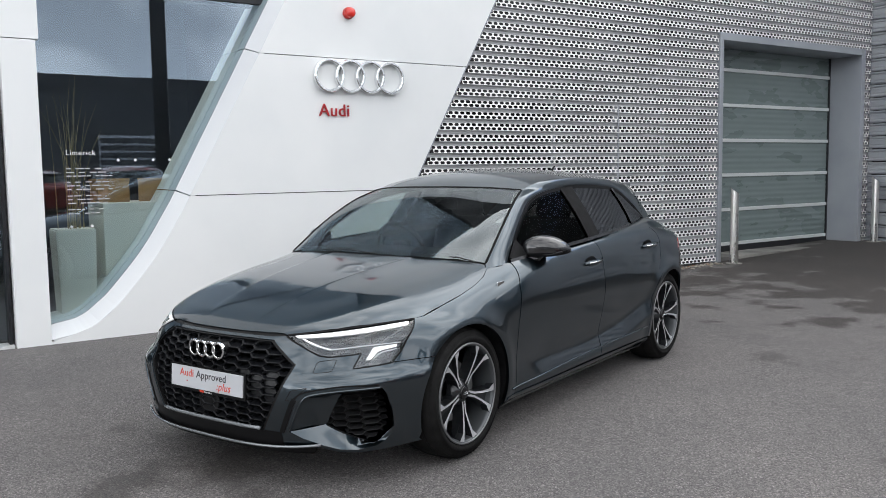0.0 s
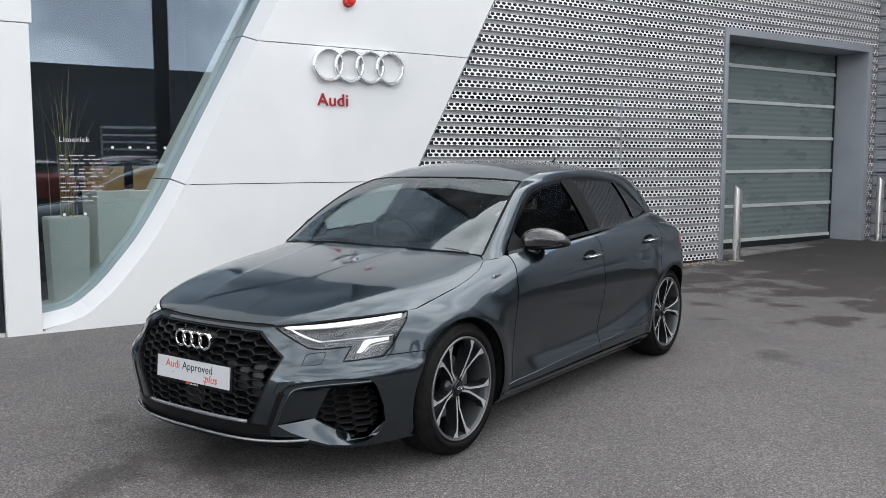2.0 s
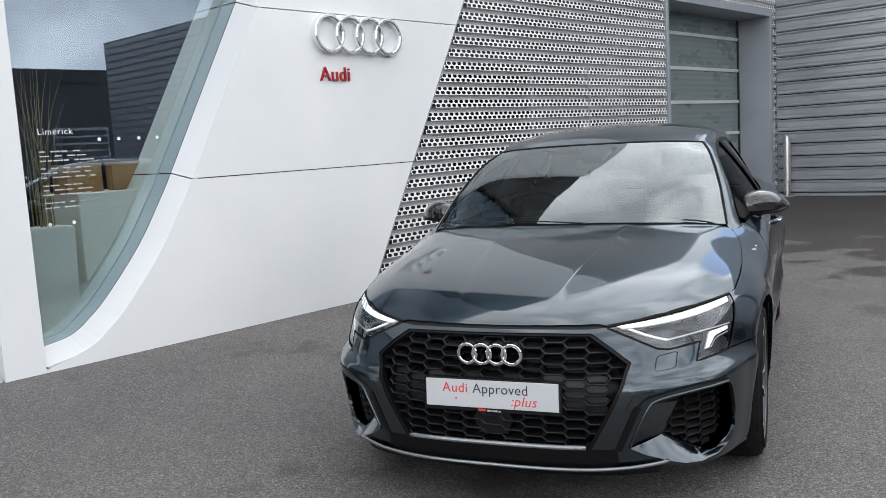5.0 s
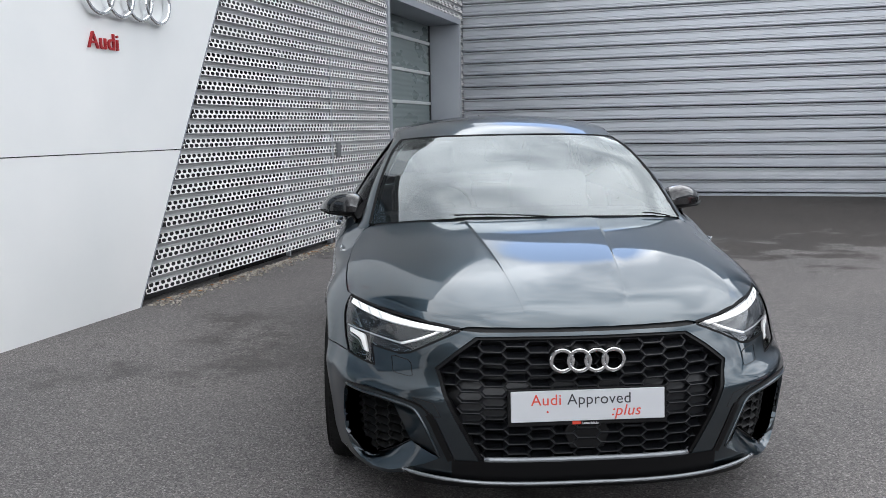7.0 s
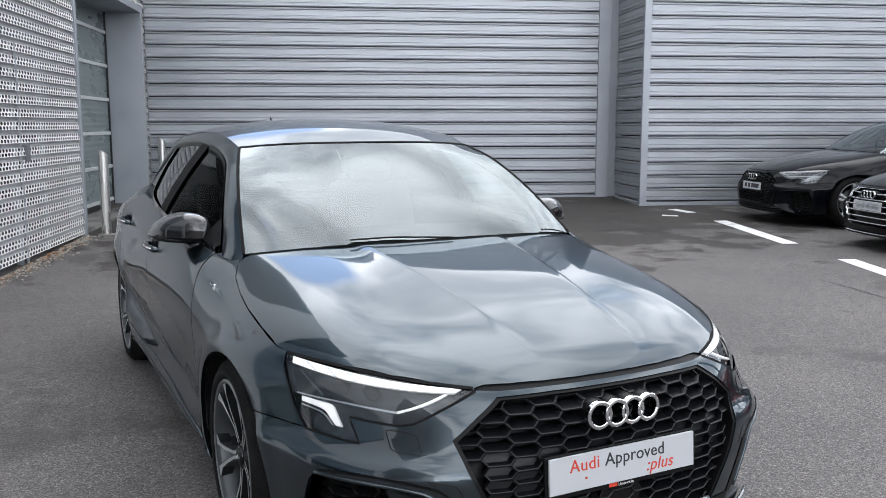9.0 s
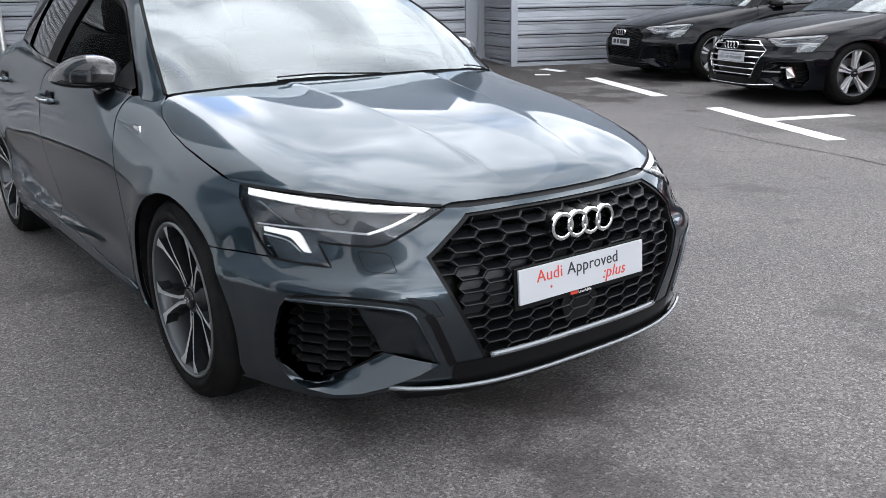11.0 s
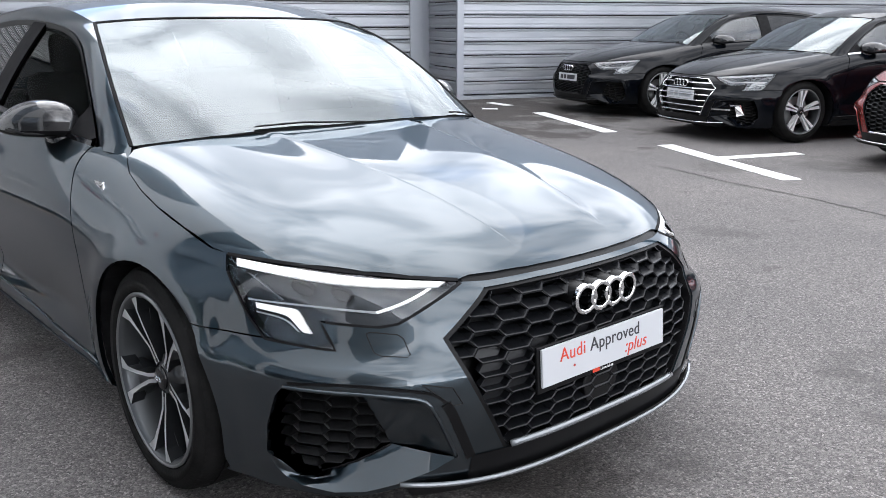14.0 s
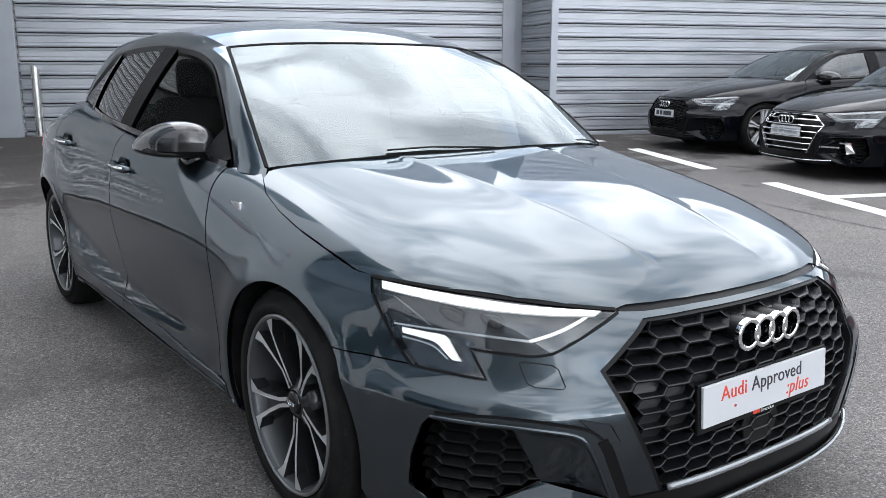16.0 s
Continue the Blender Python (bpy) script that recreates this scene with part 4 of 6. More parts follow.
def level(y, z):
    """How far in the shell has drawn by height z over the station y (1: full plan)."""
    if z <= Z0:
        return 1.0
    q = min(0.999, (z - Z0) / (spline(TOP, y) - Z0))
    k = spline(KEX, y)
    return (1 - q**k) ** (1 / k)


BULGE = [(0.5, 0.325), (0.9, 0.302), (1.36, 0.302), (1.83, 0.345), (2.2, 0.43), (2.5, 0.48)]


def ramp_sum(a, b, z):
    """Integral of a smooth step from a to b, up to z."""
    t = (z - a) / (b - a)
    if t <= 0:
        return 0.0
    return (b - a) * (t**3 - t**4 / 2) if t < 1 else (b - a) * 0.5 + z - b


def detail(y, z):
    """Sideways relief of the flank: arch flares, a shoulder that leans in above, hollow doors, a bulge over the sill, rear haunch."""
    d = 0.0
    for yc in (0.0, AXLE2):
        r = math.hypot(y - yc, z - 0.315)
        d += 0.013 * math.exp(-(((r - 0.37) / 0.06) ** 2))
    span = smooth01(0.3, 0.85, y) * (1 - smooth01(2.1, 2.5, y))
    zc = spline(BULGE, y)
    top = 0.772

    def lean(h):
        """Lean of the doors summed up to height h: a band over the sill looks up, the hollow down, the shoulder up."""
        return 0.50 * ramp_sum(zc - 0.07, zc - 0.03, h) - 0.10 * h - 0.54 * ramp_sum(zc + 0.03, zc + 0.085, h) + 0.235 * ramp_sum(0.57, 0.76, h)

    d -= span * (lean(min(z, top)) - lean(top))
    d -= 0.08 * span * max(0.0, min(z, 0.9) - top)
    d += 0.018 * smooth01(1.75, 2.4, y) * math.exp(-(((z - 0.63) / 0.13) ** 2))
    return d


def flank(y, z):
    p = level(y, z)
    w = spline(WID, z)
    if y < Y0:
        n, length = spline(EXP, z), spline(LEN, z)
        x = w * max(p**n - ((Y0 - y) / length) ** n, 0.0) ** (1 / n)
    elif y > Y1:
        x = w * max(p**2.8 - ((y - Y1) / 1.03) ** 2.8, 0.0) ** (1 / 2.8)
    else:
        x = w * p
    return Vector((x + detail(y, z) * smooth01(-0.42, -0.28, y), y, z))


def wrap(phi, z):
    """The nose, by bearing from the point on the centre line at Y0."""
    s, c = abs(math.sin(phi)), math.cos(phi)
    w, n, length = spline(WID, z), spline(EXP, z), spline(LEN, z)
    full = ((s / w) ** n + (max(c, 0.0) / length) ** n) ** (-1 / n)
    r = full
    for _ in range(4 if z > Z0 else 1):
        r = full * level(Y0 - r * c, z)
    a = r * s
    r += 0.006 * math.exp(-(((z - 0.492) / 0.035) ** 2)) * smooth01(0.42, 0.56, a) * (1 - smooth01(0.79, 0.86, a))
    x, y = r * math.sin(phi), Y0 - r * c
    return Vector((x + math.copysign(detail(y, z) * smooth01(-0.42, -0.28, y), x), y, z))


def tail(phi, z):
    s, c = abs(math.sin(phi)), math.cos(phi)
    w = spline(WID, z)
    full = ((s / w) ** 2.8 + (max(c, 0.0) / 1.03) ** 2.8) ** (-1 / 2.8)
    r = full * level(Y1 + full * c, z)
    return Vector((r * math.sin(phi), Y1 + r * c, z))


def crease_half(y):
    return 0.0018 + 0.0042 * smooth01(-0.6, 0.3, y)


def bonnet(x, y):
    z = 0.75
    a = abs(x)
    for _ in range(5):
        w, n, length = spline(WID, z), spline(EXP, max(z, 0.55)), spline(LEN, max(z, 0.55))
        if y < Y0:
            p = ((a / w) ** n + ((Y0 - y) / length) ** n) ** (1 / n)
        else:
            p = a / w
        k = spline(KEX, y)
        z = Z0 + (spline(TOP, y) - Z0) * max(1e-4, 1 - min(p, 0.9999) ** k) ** (1 / k)
    # raised centre with two creases a side
    xc = 0.262 + 0.117 * y
    fade = smooth01(-0.76, -0.6, y)
    h = crease_half(y)
    z += fade * (0.0008 + 0.0014 * smooth01(-0.65, 0.3, y)) * min(1.0, max(0.0, (xc + h - a) / (2 * h)))
    u = min(1.0, max(0.0, (a - xc) / 0.24))
    z -= fade * (0.0008 + 0.0016 * smooth01(-0.6, 0.3, y)) * 6.75 * u * (1 - u) ** 2
    xo = 0.58 + 0.12 * (y + 0.5)
    z += fade * 0.003 * math.exp(-(((a - xo) / 0.09) ** 2)) * (1 - smooth01(0.68, 0.76, a))
    return Vector((x, y, z))


def phi_x(x, z):
    lo, hi = 0.0, math.pi / 2
    for _ in range(30):
        mid = (lo + hi) / 2
        lo, hi = (mid, hi) if wrap(mid, z).x < abs(x) else (lo, mid)
    return math.copysign(lo, x)


def phi_y(y, z):
    lo, hi = 0.0, math.pi / 2
    for _ in range(30):
        mid = (lo + hi) / 2
        lo, hi = (mid, hi) if wrap(mid, z).y < y else (lo, mid)
    return lo


def dense(poly, step, closed=True):
    out = []
    n = len(poly)
    for i in range(n if closed else n - 1):
        a, b = Vector(poly[i]), Vector(poly[(i + 1) % n])
        k = max(1, math.ceil((b - a).length / step))
        out += [tuple(a + (b - a) * j / k) for j in range(k)]
    if not closed:
        out.append(tuple(poly[-1]))
    return out


def in_poly(pts, poly):
    pts = np.asarray(pts, float)
    inside = np.zeros(len(pts), bool)
    q = np.asarray(poly, float)
    for (xa, ya), (xb, yb) in zip(q, np.roll(q, -1, axis=0)):
        cross = (ya > pts[:, 1]) != (yb > pts[:, 1])
        with np.errstate(divide="ignore", invalid="ignore"):
            at = (xb - xa) * (pts[:, 1] - ya) / (yb - ya) + xa
        inside ^= cross & (pts[:, 0] < at)
    return inside


def shell_data(outline, chart, holes=(), res=0.05, rim=0.014, sink=0.0, lines=(), e=0.004):
    """Triangulates an outline in a chart's plane and lifts it: positions, normals, faces."""
    from mathutils.geometry import delaunay_2d_cdt
    loops = [dense(outline, res * 0.6)] + [dense(h, res * 0.6) for h in holes]
    pts, edges = [], []
    for lp in loops:
        b = len(pts)
        pts += lp
        edges += [(b + i, b + (i + 1) % len(lp)) for i in range(len(lp))]
    for ln in lines:
        b = len(pts)
        lp = dense(ln, res * 0.6, False)
        pts += lp
        edges += [(b + i, b + i + 1) for i in range(len(lp) - 1)]
    arr = np.array(loops[0])
    lo, hi = arr.min(axis=0), arr.max(axis=0)
    gx, gy = np.meshgrid(np.arange(lo[0] + res * 0.5, hi[0], res), np.arange(lo[1] + res * 0.5, hi[1], res))
    inner = np.stack([gx.ravel(), gy.ravel()], axis=1)
    if len(inner):
        keep = in_poly(inner, loops[0])
        for h in loops[1:]:
            keep &= ~in_poly(inner, h)
        inner = inner[keep]
        edge_pts = np.array(pts)
        if len(inner):
            near = np.array([np.min(np.hypot(*(edge_pts - p).T)) for p in inner])
            inner = inner[near > res * 0.4]
        pts += [tuple(p) for p in inner]
    v2, _, tris, *_ = delaunay_2d_cdt([Vector(p) for p in pts], edges, [], 0, 1e-6)
    cen = np.array([sum((np.array(v2[i]) for i in t), np.zeros(2)) / len(t) for t in tris])
    keep = in_poly(cen, loops[0])
    for h in loops[1:]:
        keep &= ~in_poly(cen, h)
    tris = [t for t, k in zip(tris, keep) if k]
    pos, nor = [], []
    for p in v2:
        u, v = p
        c = chart(u, v)
        du = chart(u + e, v) - chart(u - e, v)
        dv = chart(u, v + e) - chart(u, v - e)
        nn = du.cross(dv)
        nn = nn.normalized() if nn.length > 1e-12 else Vector((0, 0, 1))
        out = Vector((c.x, c.y - 1.2, (c.z - 0.35) * 1.2))
        if nn.dot(out) < 0:
            nn = -nn
        pos.append(c - nn * sink)
        nor.append(nn)
    faces = []
    for t in tris:
        a, b, c = (pos[i] for i in t)
        faces.append(tuple(t) if (b - a).cross(c - a).dot(nor[t[0]]) > 0 else tuple(t[::-1]))
    if rim:
        count = {}
        for t in faces:
            for i in range(3):
                count[(t[i], t[(i + 1) % 3])] = 1
        border = [(a, b) for a, b in count if (b, a) not in count]
        for a, b in border:
            i = len(pos)
            side = (pos[b] - pos[a]).cross(nor[a]).normalized()
            pos += [pos[a].copy(), pos[b].copy(), pos[b] - nor[b] * rim, pos[a] - nor[a] * rim]
            nor += [side] * 4
            faces.append((i + 1, i, i + 3, i + 2))
    return pos, nor, faces


def put_shell(name, data, mat, parent, flip=False, label="", fit=None):
    pos, nor, faces = data
    if fit:
        pos = [fit(p) for p in pos]
    me = bpy.data.meshes.new(name)
    s = -1 if flip else 1
    me.from_pydata([(p.x * s, p.y, p.z) for p in pos], [], [f[::-1] for f in faces] if flip else faces)
    me.materials.append(mat)
    me.polygons.foreach_set("use_smooth", [True] * len(me.polygons))
    me.normals_split_custom_set_from_vertices([(n.x * s, n.y, n.z) for n in nor])
    ob = new(name, me)
    ob.parent = parent
    return tagged(ob, label)


def coons(c0, c1, d0, d1, nu, nv, bulge=Vector((0, 0, 0))):
    """A patch between four 3D curves: c0, c1 run along u, d0, d1 along v."""
    def at(c, t):
        f = t * (len(c) - 1)
        i = min(int(f), len(c) - 2)
        return Vector(c[i]).lerp(Vector(c[i + 1]), f - i)
    rows = []
    for j in range(nv + 1):
        v = j / nv
        row = []
        for i in range(nu + 1):
            u = i / nu
            p = at(c0, u) * (1 - v) + at(c1, u) * v + at(d0, v) * (1 - u) + at(d1, v) * u
            p -= Vector(c0[0]) * (1 - u) * (1 - v) + Vector(c0[-1]) * u * (1 - v) + Vector(c1[0]) * (1 - u) * v + Vector(c1[-1]) * u * v
            row.append(p + bulge * (16 * u * (1 - u) * v * (1 - v)))
        rows.append(row)
    return rows


def grid_data(rows, rim=0.0):
    nv, nu = len(rows), len(rows[0])
    pos = [p for r in rows for p in r]
    nor = []
    for j in range(nv):
        for i in range(nu):
            du = rows[j][min(i + 1, nu - 1)] - rows[j][max(i - 1, 0)]
            dv = rows[min(j + 1, nv - 1)][i] - rows[max(j - 1, 0)][i]
            n = du.cross(dv).normalized()
            c = rows[j][i]
            if n.dot(Vector((c.x, (c.y - 1.7) * 0.5, c.z - 0.7))) < 0:
                n = -n
            nor.append(n)
    faces = []
    for j in range(nv - 1):
        for i in range(nu - 1):
            f = (j * nu + i, j * nu + i + 1, (j + 1) * nu + i + 1, (j + 1) * nu + i)
            a, b, c = pos[f[0]], pos[f[1]], pos[f[2]]
            faces.append(f if (b - a).cross(c - a).dot(nor[f[0]]) > 0 else f[::-1])
    if rim:
        ring = [i for i in range(nu)] + [j * nu + nu - 1 for j in range(1, nv)] + [(nv - 1) * nu + i for i in range(nu - 2, -1, -1)] + [j * nu for j in range(nv - 2, 0, -1)]
        for a, b in zip(ring, ring[1:] + ring[:1]):
            i = len(pos)
            side = (pos[b] - pos[a]).cross(nor[a]).normalized()
            pos += [pos[a].copy(), pos[b].copy(), pos[b] - nor[b] * rim, pos[a] - nor[a] * rim]
            nor += [side] * 4
            faces.append((i, i + 1, i + 2, i + 3))
    return pos, nor, faces


def arc(yc, zc, r, a0, a1, n=22):
    return [(yc + r * math.cos(radians(a0 + (a1 - a0) * i / n)), zc + r * math.sin(radians(a0 + (a1 - a0) * i / n))) for i in range(n + 1)]


# --- lines shared by the panels (left half)
HOOD_Z = 0.694
LAMP_LOW = [(0.398, 0.683), (0.479, 0.65), (0.566, 0.606), (0.60, 0.599), (0.68, 0.605), (0.697, 0.608), (0.688, 0.546), (0.74, 0.551), (0.785, 0.556)]
LAMP_OUT = [(0.796, 0.6), (0.8, 0.65), (0.797, 0.695)]
hood_nose = [wrap(phi_x(x, HOOD_Z), HOOD_Z) for x in [0.0, 0.1, 0.2, 0.3, 0.37]]
lamp_top = [wrap(phi_x(x, z), z) for x, z in ((0.40, 0.688), (0.48, 0.697), (0.58, 0.709), (0.68, 0.721), (0.74, 0.727), (0.778, 0.73))]
hood_side = [(0.792, -0.24), (0.802, -0.1), (0.804, 0.05), (0.796, 0.18), (0.78, 0.3), (0.75, 0.385), (0.718, 0.41)]
COWL = [(0.66, 0.385), (0.5, 0.345), (0.3, 0.315), (0.0, 0.302)]

GRILLE = [(0.0, 0.672), (0.2, 0.672), (0.352, 0.668), (0.42, 0.624), (0.487, 0.57), (0.472, 0.52), (0.40, 0.36), (0.352, 0.27), (0.2, 0.262), (0.0, 0.26)]
VENT = [(0.791, 0.462), (0.724, 0.462), (0.672, 0.46), (0.592, 0.449), (0.556, 0.435), (0.535, 0.402), (0.506, 0.341), (0.478, 0.276), (0.53, 0.246), (0.598, 0.213), (0.65, 0.188), (0.70, 0.178), (0.748, 0.187), (0.772, 0.206), (0.789, 0.232), (0.803, 0.272), (0.807, 0.35), (0.8, 0.435)]
SEAM = 137.0          # bearing on the front arch where wing and bumper part


def both(half):
    """Closes a half outline (from centre to centre) with its mirror image."""
    return half + [(-u, v) for u, v in half[::-1] if abs(u) > 1e-6]


def to_wrap(xz):
    return [(phi_x(x, z), z) for x, z in xz]


def car_shells():
    """Every painted panel and inset of the shell, as name, data, material key, sides."""
    out = []
    # bonnet, both halves in one
    half = [(p.x, p.y) for p in hood_nose] + [(p.x, p.y) for p in lamp_top] + hood_side + COWL
    folds = []
    for side in (-1, 1):
        for off in (-1.35, -0.75, 0.75, 1.35):
            folds.append([(side * (0.262 + 0.117 * y + off * crease_half(y)), y) for y in [-0.72 + 0.06 * i for i in range(17)]])
    out.append(("bonnet", shell_data(both(half), bonnet, res=0.035, lines=folds, e=0.0015), "paint", 0))
    # front wing
    top = [(y, bonnet(x + 0.0025, y).z) for x, y in hood_side]
    wing = [(lamp_top[-1].y + 0.004, lamp_top[-1].z + 0.001)] + top[:-1] + [(0.43, 0.905), (0.5, 0.915), (0.556, 0.908)]
    wing += [(0.5, 0.8), (0.455, 0.6), (0.44, 0.4), (0.445, 0.215), (0.33, 0.2)]
    a0 = (phi_x(LAMP_LOW[-1][0], LAMP_LOW[-1][1]), LAMP_LOW[-1][1])
    z1 = arc(0.0, 0.315, 0.352, SEAM, SEAM, 1)[0]
    a1 = (phi_y(z1[0], z1[1]), z1[1])
    seam = []
    for i in range(9):
        p = wrap(a1[0] + (a0[0] - a1[0]) * i / 8, a1[1] + (a0[1] - a1[1]) * i / 8)
        seam.append((p.y + 0.001, p.z + 0.0035))
    wing += arc(0.0, 0.315, 0.352, -19, SEAM - 0.6) + seam
    wing += [(wrap(phi_x(x, z), z).y + 0.004, z) for x, z in LAMP_OUT]
    out.append(("wing", shell_data(wing, flank, res=0.026), "paint", 1))
    # nose with the openings of grille and vents
    low = [(phi_y(-0.342, 0.18), 0.18)]
    arch = [(phi_y(y, z), z) for y, z in arc(0.0, 0.315, 0.352, 197.5, SEAM, 12)]
    nose = [(0.0, 0.682)] + to_wrap([(0.2, 0.682), (0.34, 0.68)]) + to_wrap(LAMP_LOW) + arch[::-1] + low + to_wrap([(0.835, 0.168), (0.775, 0.164), (0.7, 0.163), (0.645, 0.175), (0.59, 0.2), (0.3, 0.2)]) + [(0.0, 0.2)]
    vent = to_wrap(VENT)
    grille = both(to_wrap(GRILLE))
    out.append(("front_bumper", shell_data(both(nose), wrap, [grille, vent, [(-u, v) for u, v in vent]], res=0.028), "paint", 0))
    # black slot between bonnet and nose
    slot = both([(0.0, 0.705)] + to_wrap([(0.2, 0.705), (0.39, 0.7)]) + to_wrap([(0.39, 0.672), (0.2, 0.672)]) + [(0.0, 0.672)])
    out.append(("slam_panel", shell_data(slot, wrap, res=0.05, rim=0, sink=0.005), "satin", 0))
    # doors, sill, quarter
    belt = [(0.565, 0.912), (0.9, 0.94), (1.2, 0.957), (1.508, 0.968)]
    fd = belt + [(1.515, 0.8), (1.52, 0.6), (1.51, 0.4), (1.5, 0.235), (0.45, 0.225)] + [(0.446, 0.4), (0.461, 0.6), (0.506, 0.8)]
    out.append(("front_door", shell_data(fd, flank, res=0.018, lines=[[(0.52, 0.772), (1.5, 0.772)]] + [[(y, spline(BULGE, y) + o) for y in (0.6, 0.8, 1.0, 1.2, 1.36, 1.48)] for o in (0.085, 0.03, -0.03, -0.075)]), "paint", 1))
    belt2 = [(1.514, 0.968), (1.9, 0.98), (2.2, 0.986), (2.44, 0.985)]
    rd = belt2 + [(2.462, 0.9), (2.45, 0.78), (2.40, 0.69)] + arc(AXLE2, 0.315, 0.40, 118, 192, 12) + [(1.506, 0.235), (1.516, 0.4), (1.526, 0.6), (1.521, 0.8)]
    out.append(("rear_door", shell_data(rd, flank, res=0.018, lines=[[(1.54, 0.772), (2.42, 0.772)]] + [[(y, spline(BULGE, y) + o) for y in (1.55, 1.7, 1.83, 1.95, 2.05, 2.15)] for o in (0.085, 0.03, -0.03, -0.075)]), "paint", 1))
    sill = [(0.36, 0.222), (2.24, 0.226), (2.27, 0.15), (0.34, 0.15)]
    out.append(("side_skirt", shell_data(sill, lambda y, z: flank(y, z) + Vector((0.006 - 0.045 * smooth01(0.215, 0.15, z), 0, 0)), res=0.03), "paint", 1))
    quarter = [(2.446, 0.985), (2.8, 0.957), (3.05, 0.938), (3.05, 0.25), (2.99, 0.235)] + arc(AXLE2, 0.315, 0.352, -14, 194) + [(2.26, 0.232)] + arc(AXLE2, 0.315, 0.395, 192, 118, 12) + [(2.406, 0.69), (2.456, 0.78), (2.468, 0.9)]
    out.append(("rear_quarter", shell_data(quarter, flank, res=0.035), "paint", 1))
    a = 1.02
    tl = [(-a, 0.937), (-0.5, 0.93), (0.5, 0.93), (a, 0.937), (a, 0.25), (0.5, 0.22), (-0.5, 0.22), (-a, 0.25)]
    out.append(("tail_panel", shell_data(tl, tail, res=0.08), "paint", 0))
    lamp = [(0.55, 0.86), (1.0, 0.87), (1.1, 0.8), (0.95, 0.74), (0.6, 0.76)]
    out.append(("tail_lamp", shell_data(lamp, tail, res=0.06, sink=-0.006), "tail", 1))
    # lamps: deep tray and clear lens
    lens = to_wrap(LAMP_LOW + LAMP_OUT) + [(phi_x(p.x, p.z), p.z) for p in lamp_top[::-1]]
    out.append(("lens", shell_data(lens, wrap, res=0.04, rim=0.004, sink=0.002), "lens", 1))
    out.append(("lamp_tray", shell_data(lens, wrap, res=0.04, rim=-0.03, sink=0.04), "lampin", 1))
    # grille ground and rim, vent ground
    out.append(("grille_back", shell_data(grille, wrap, res=0.06, rim=-0.06, sink=0.065), "satin", 0))
    def shrunk(poly, f, dz=0.466):
        return [(u * f, dz + (v - dz) * f) for u, v in poly]
    out.append(("grille_frame", shell_data(grille, wrap, [shrunk(grille, 0.972)], res=0.05, rim=0.03, sink=0.004), "gframe", 0))
    out.append(("vent_back", shell_data(vent, wrap, res=0.05, rim=-0.125, sink=0.13), "plastic", 1))
    return out


def strip_on(chart, line, width, sink, n):
    """A narrow ribbon laid under a chart along a 2D line, as grid rows."""
    pts = curve2(line, n) if n else dense(line, 0.02, False)
    n = len(pts) - 1
    lo, hi = [], []
    for i, (u, v) in enumerate(pts):
        a, b = pts[max(i - 1, 0)], pts[min(i + 1, n)]
        d = Vector((b[0] - a[0], b[1] - a[1])).normalized()
        s = Vector((-d.y, d.x))
        for arr, k in ((lo, -0.5), (hi, 0.5)):
            q = Vector((u, v)) + s * width * k
            c = chart(q.x, q.y)
            inward = Vector((-c.x, Y0 - c.y, 0)).normalized()
            arr.append(c + inward * sink)
    return [lo, hi]


def hex_cells(poly, chart_xz, cw, ch, sink_front, sink_back, shut=None, rake=0.1, reach=0.0):
    """Honeycomb bars: running-bond hexagons inside a polygon of the front view."""
    hexa = [(0.33, 0.5), (0.5, 0.0), (0.33, -0.5), (-0.33, -0.5), (-0.5, 0.0), (-0.33, 0.5)]
    arr = np.array(poly)
    lo, hi = arr.min(axis=0), arr.max(axis=0)
    bm = bmesh.new()
    nx, nz = int((hi[0] - lo[0]) / (cw * 0.82)) + 3, int((hi[1] - lo[1]) / ch) + 3
    x0, z0 = (lo[0] + hi[0]) / 2, (lo[1] + hi[1]) / 2
    for i in range(-nx // 2, nx // 2 + 1):
        for j in range(-nz // 2, nz // 2 + 1):
            cx, cz = x0 + i * cw * 0.82, z0 + (j + (0.5 if i % 2 else 0)) * ch
            near = [(cx, cz)] if not reach else [(cx + p, cz + q) for p in (-reach, 0, reach) for q in (-reach * 0.6, 0, reach * 0.6)]
            if not any(in_poly([p], poly)[0] for p in near):
                continue
            closed = shut and shut(cx, cz)
            rings = []
            for f, sk in ((1.0, sink_front + 0.006), (0.95, sink_front), (0.84, sink_front + 0.002), (0.78 if closed else 0.74, sink_front + 0.024 if closed else sink_back)):
                ring = []
                for hx, hz in hexa:
                    # the shelf below each cell rises to the back and catches the sky
                    drop = 0.0 if f > 0.8 or closed else (rake * ch if hz > -0.4 else 3.2 * rake * ch)
                    ring.append(bm.verts.new(chart_xz(cx + hx * cw * (0.45 + 0.55 * f), cz + hz * ch * f + drop, sk)))
                rings.append(ring)
            for r0, r1 in zip(rings, rings[1:]):
                for k in range(6):
                    bm.faces.new((r0[k], r0[(k + 1) % 6], r1[(k + 1) % 6], r1[k]))
            if closed:
                bm.faces.new(rings[-1])
    bmesh.ops.recalc_face_normals(bm, faces=bm.faces)
    return bm


def xz_chart(x, z, sink):
    c = wrap(phi_x(x, z), z) if abs(x) > 1e-4 else wrap(0.0, z)
    inward = Vector((-c.x * 0.35, Y0 - c.y, 0)).normalized()
    return c + inward * sink


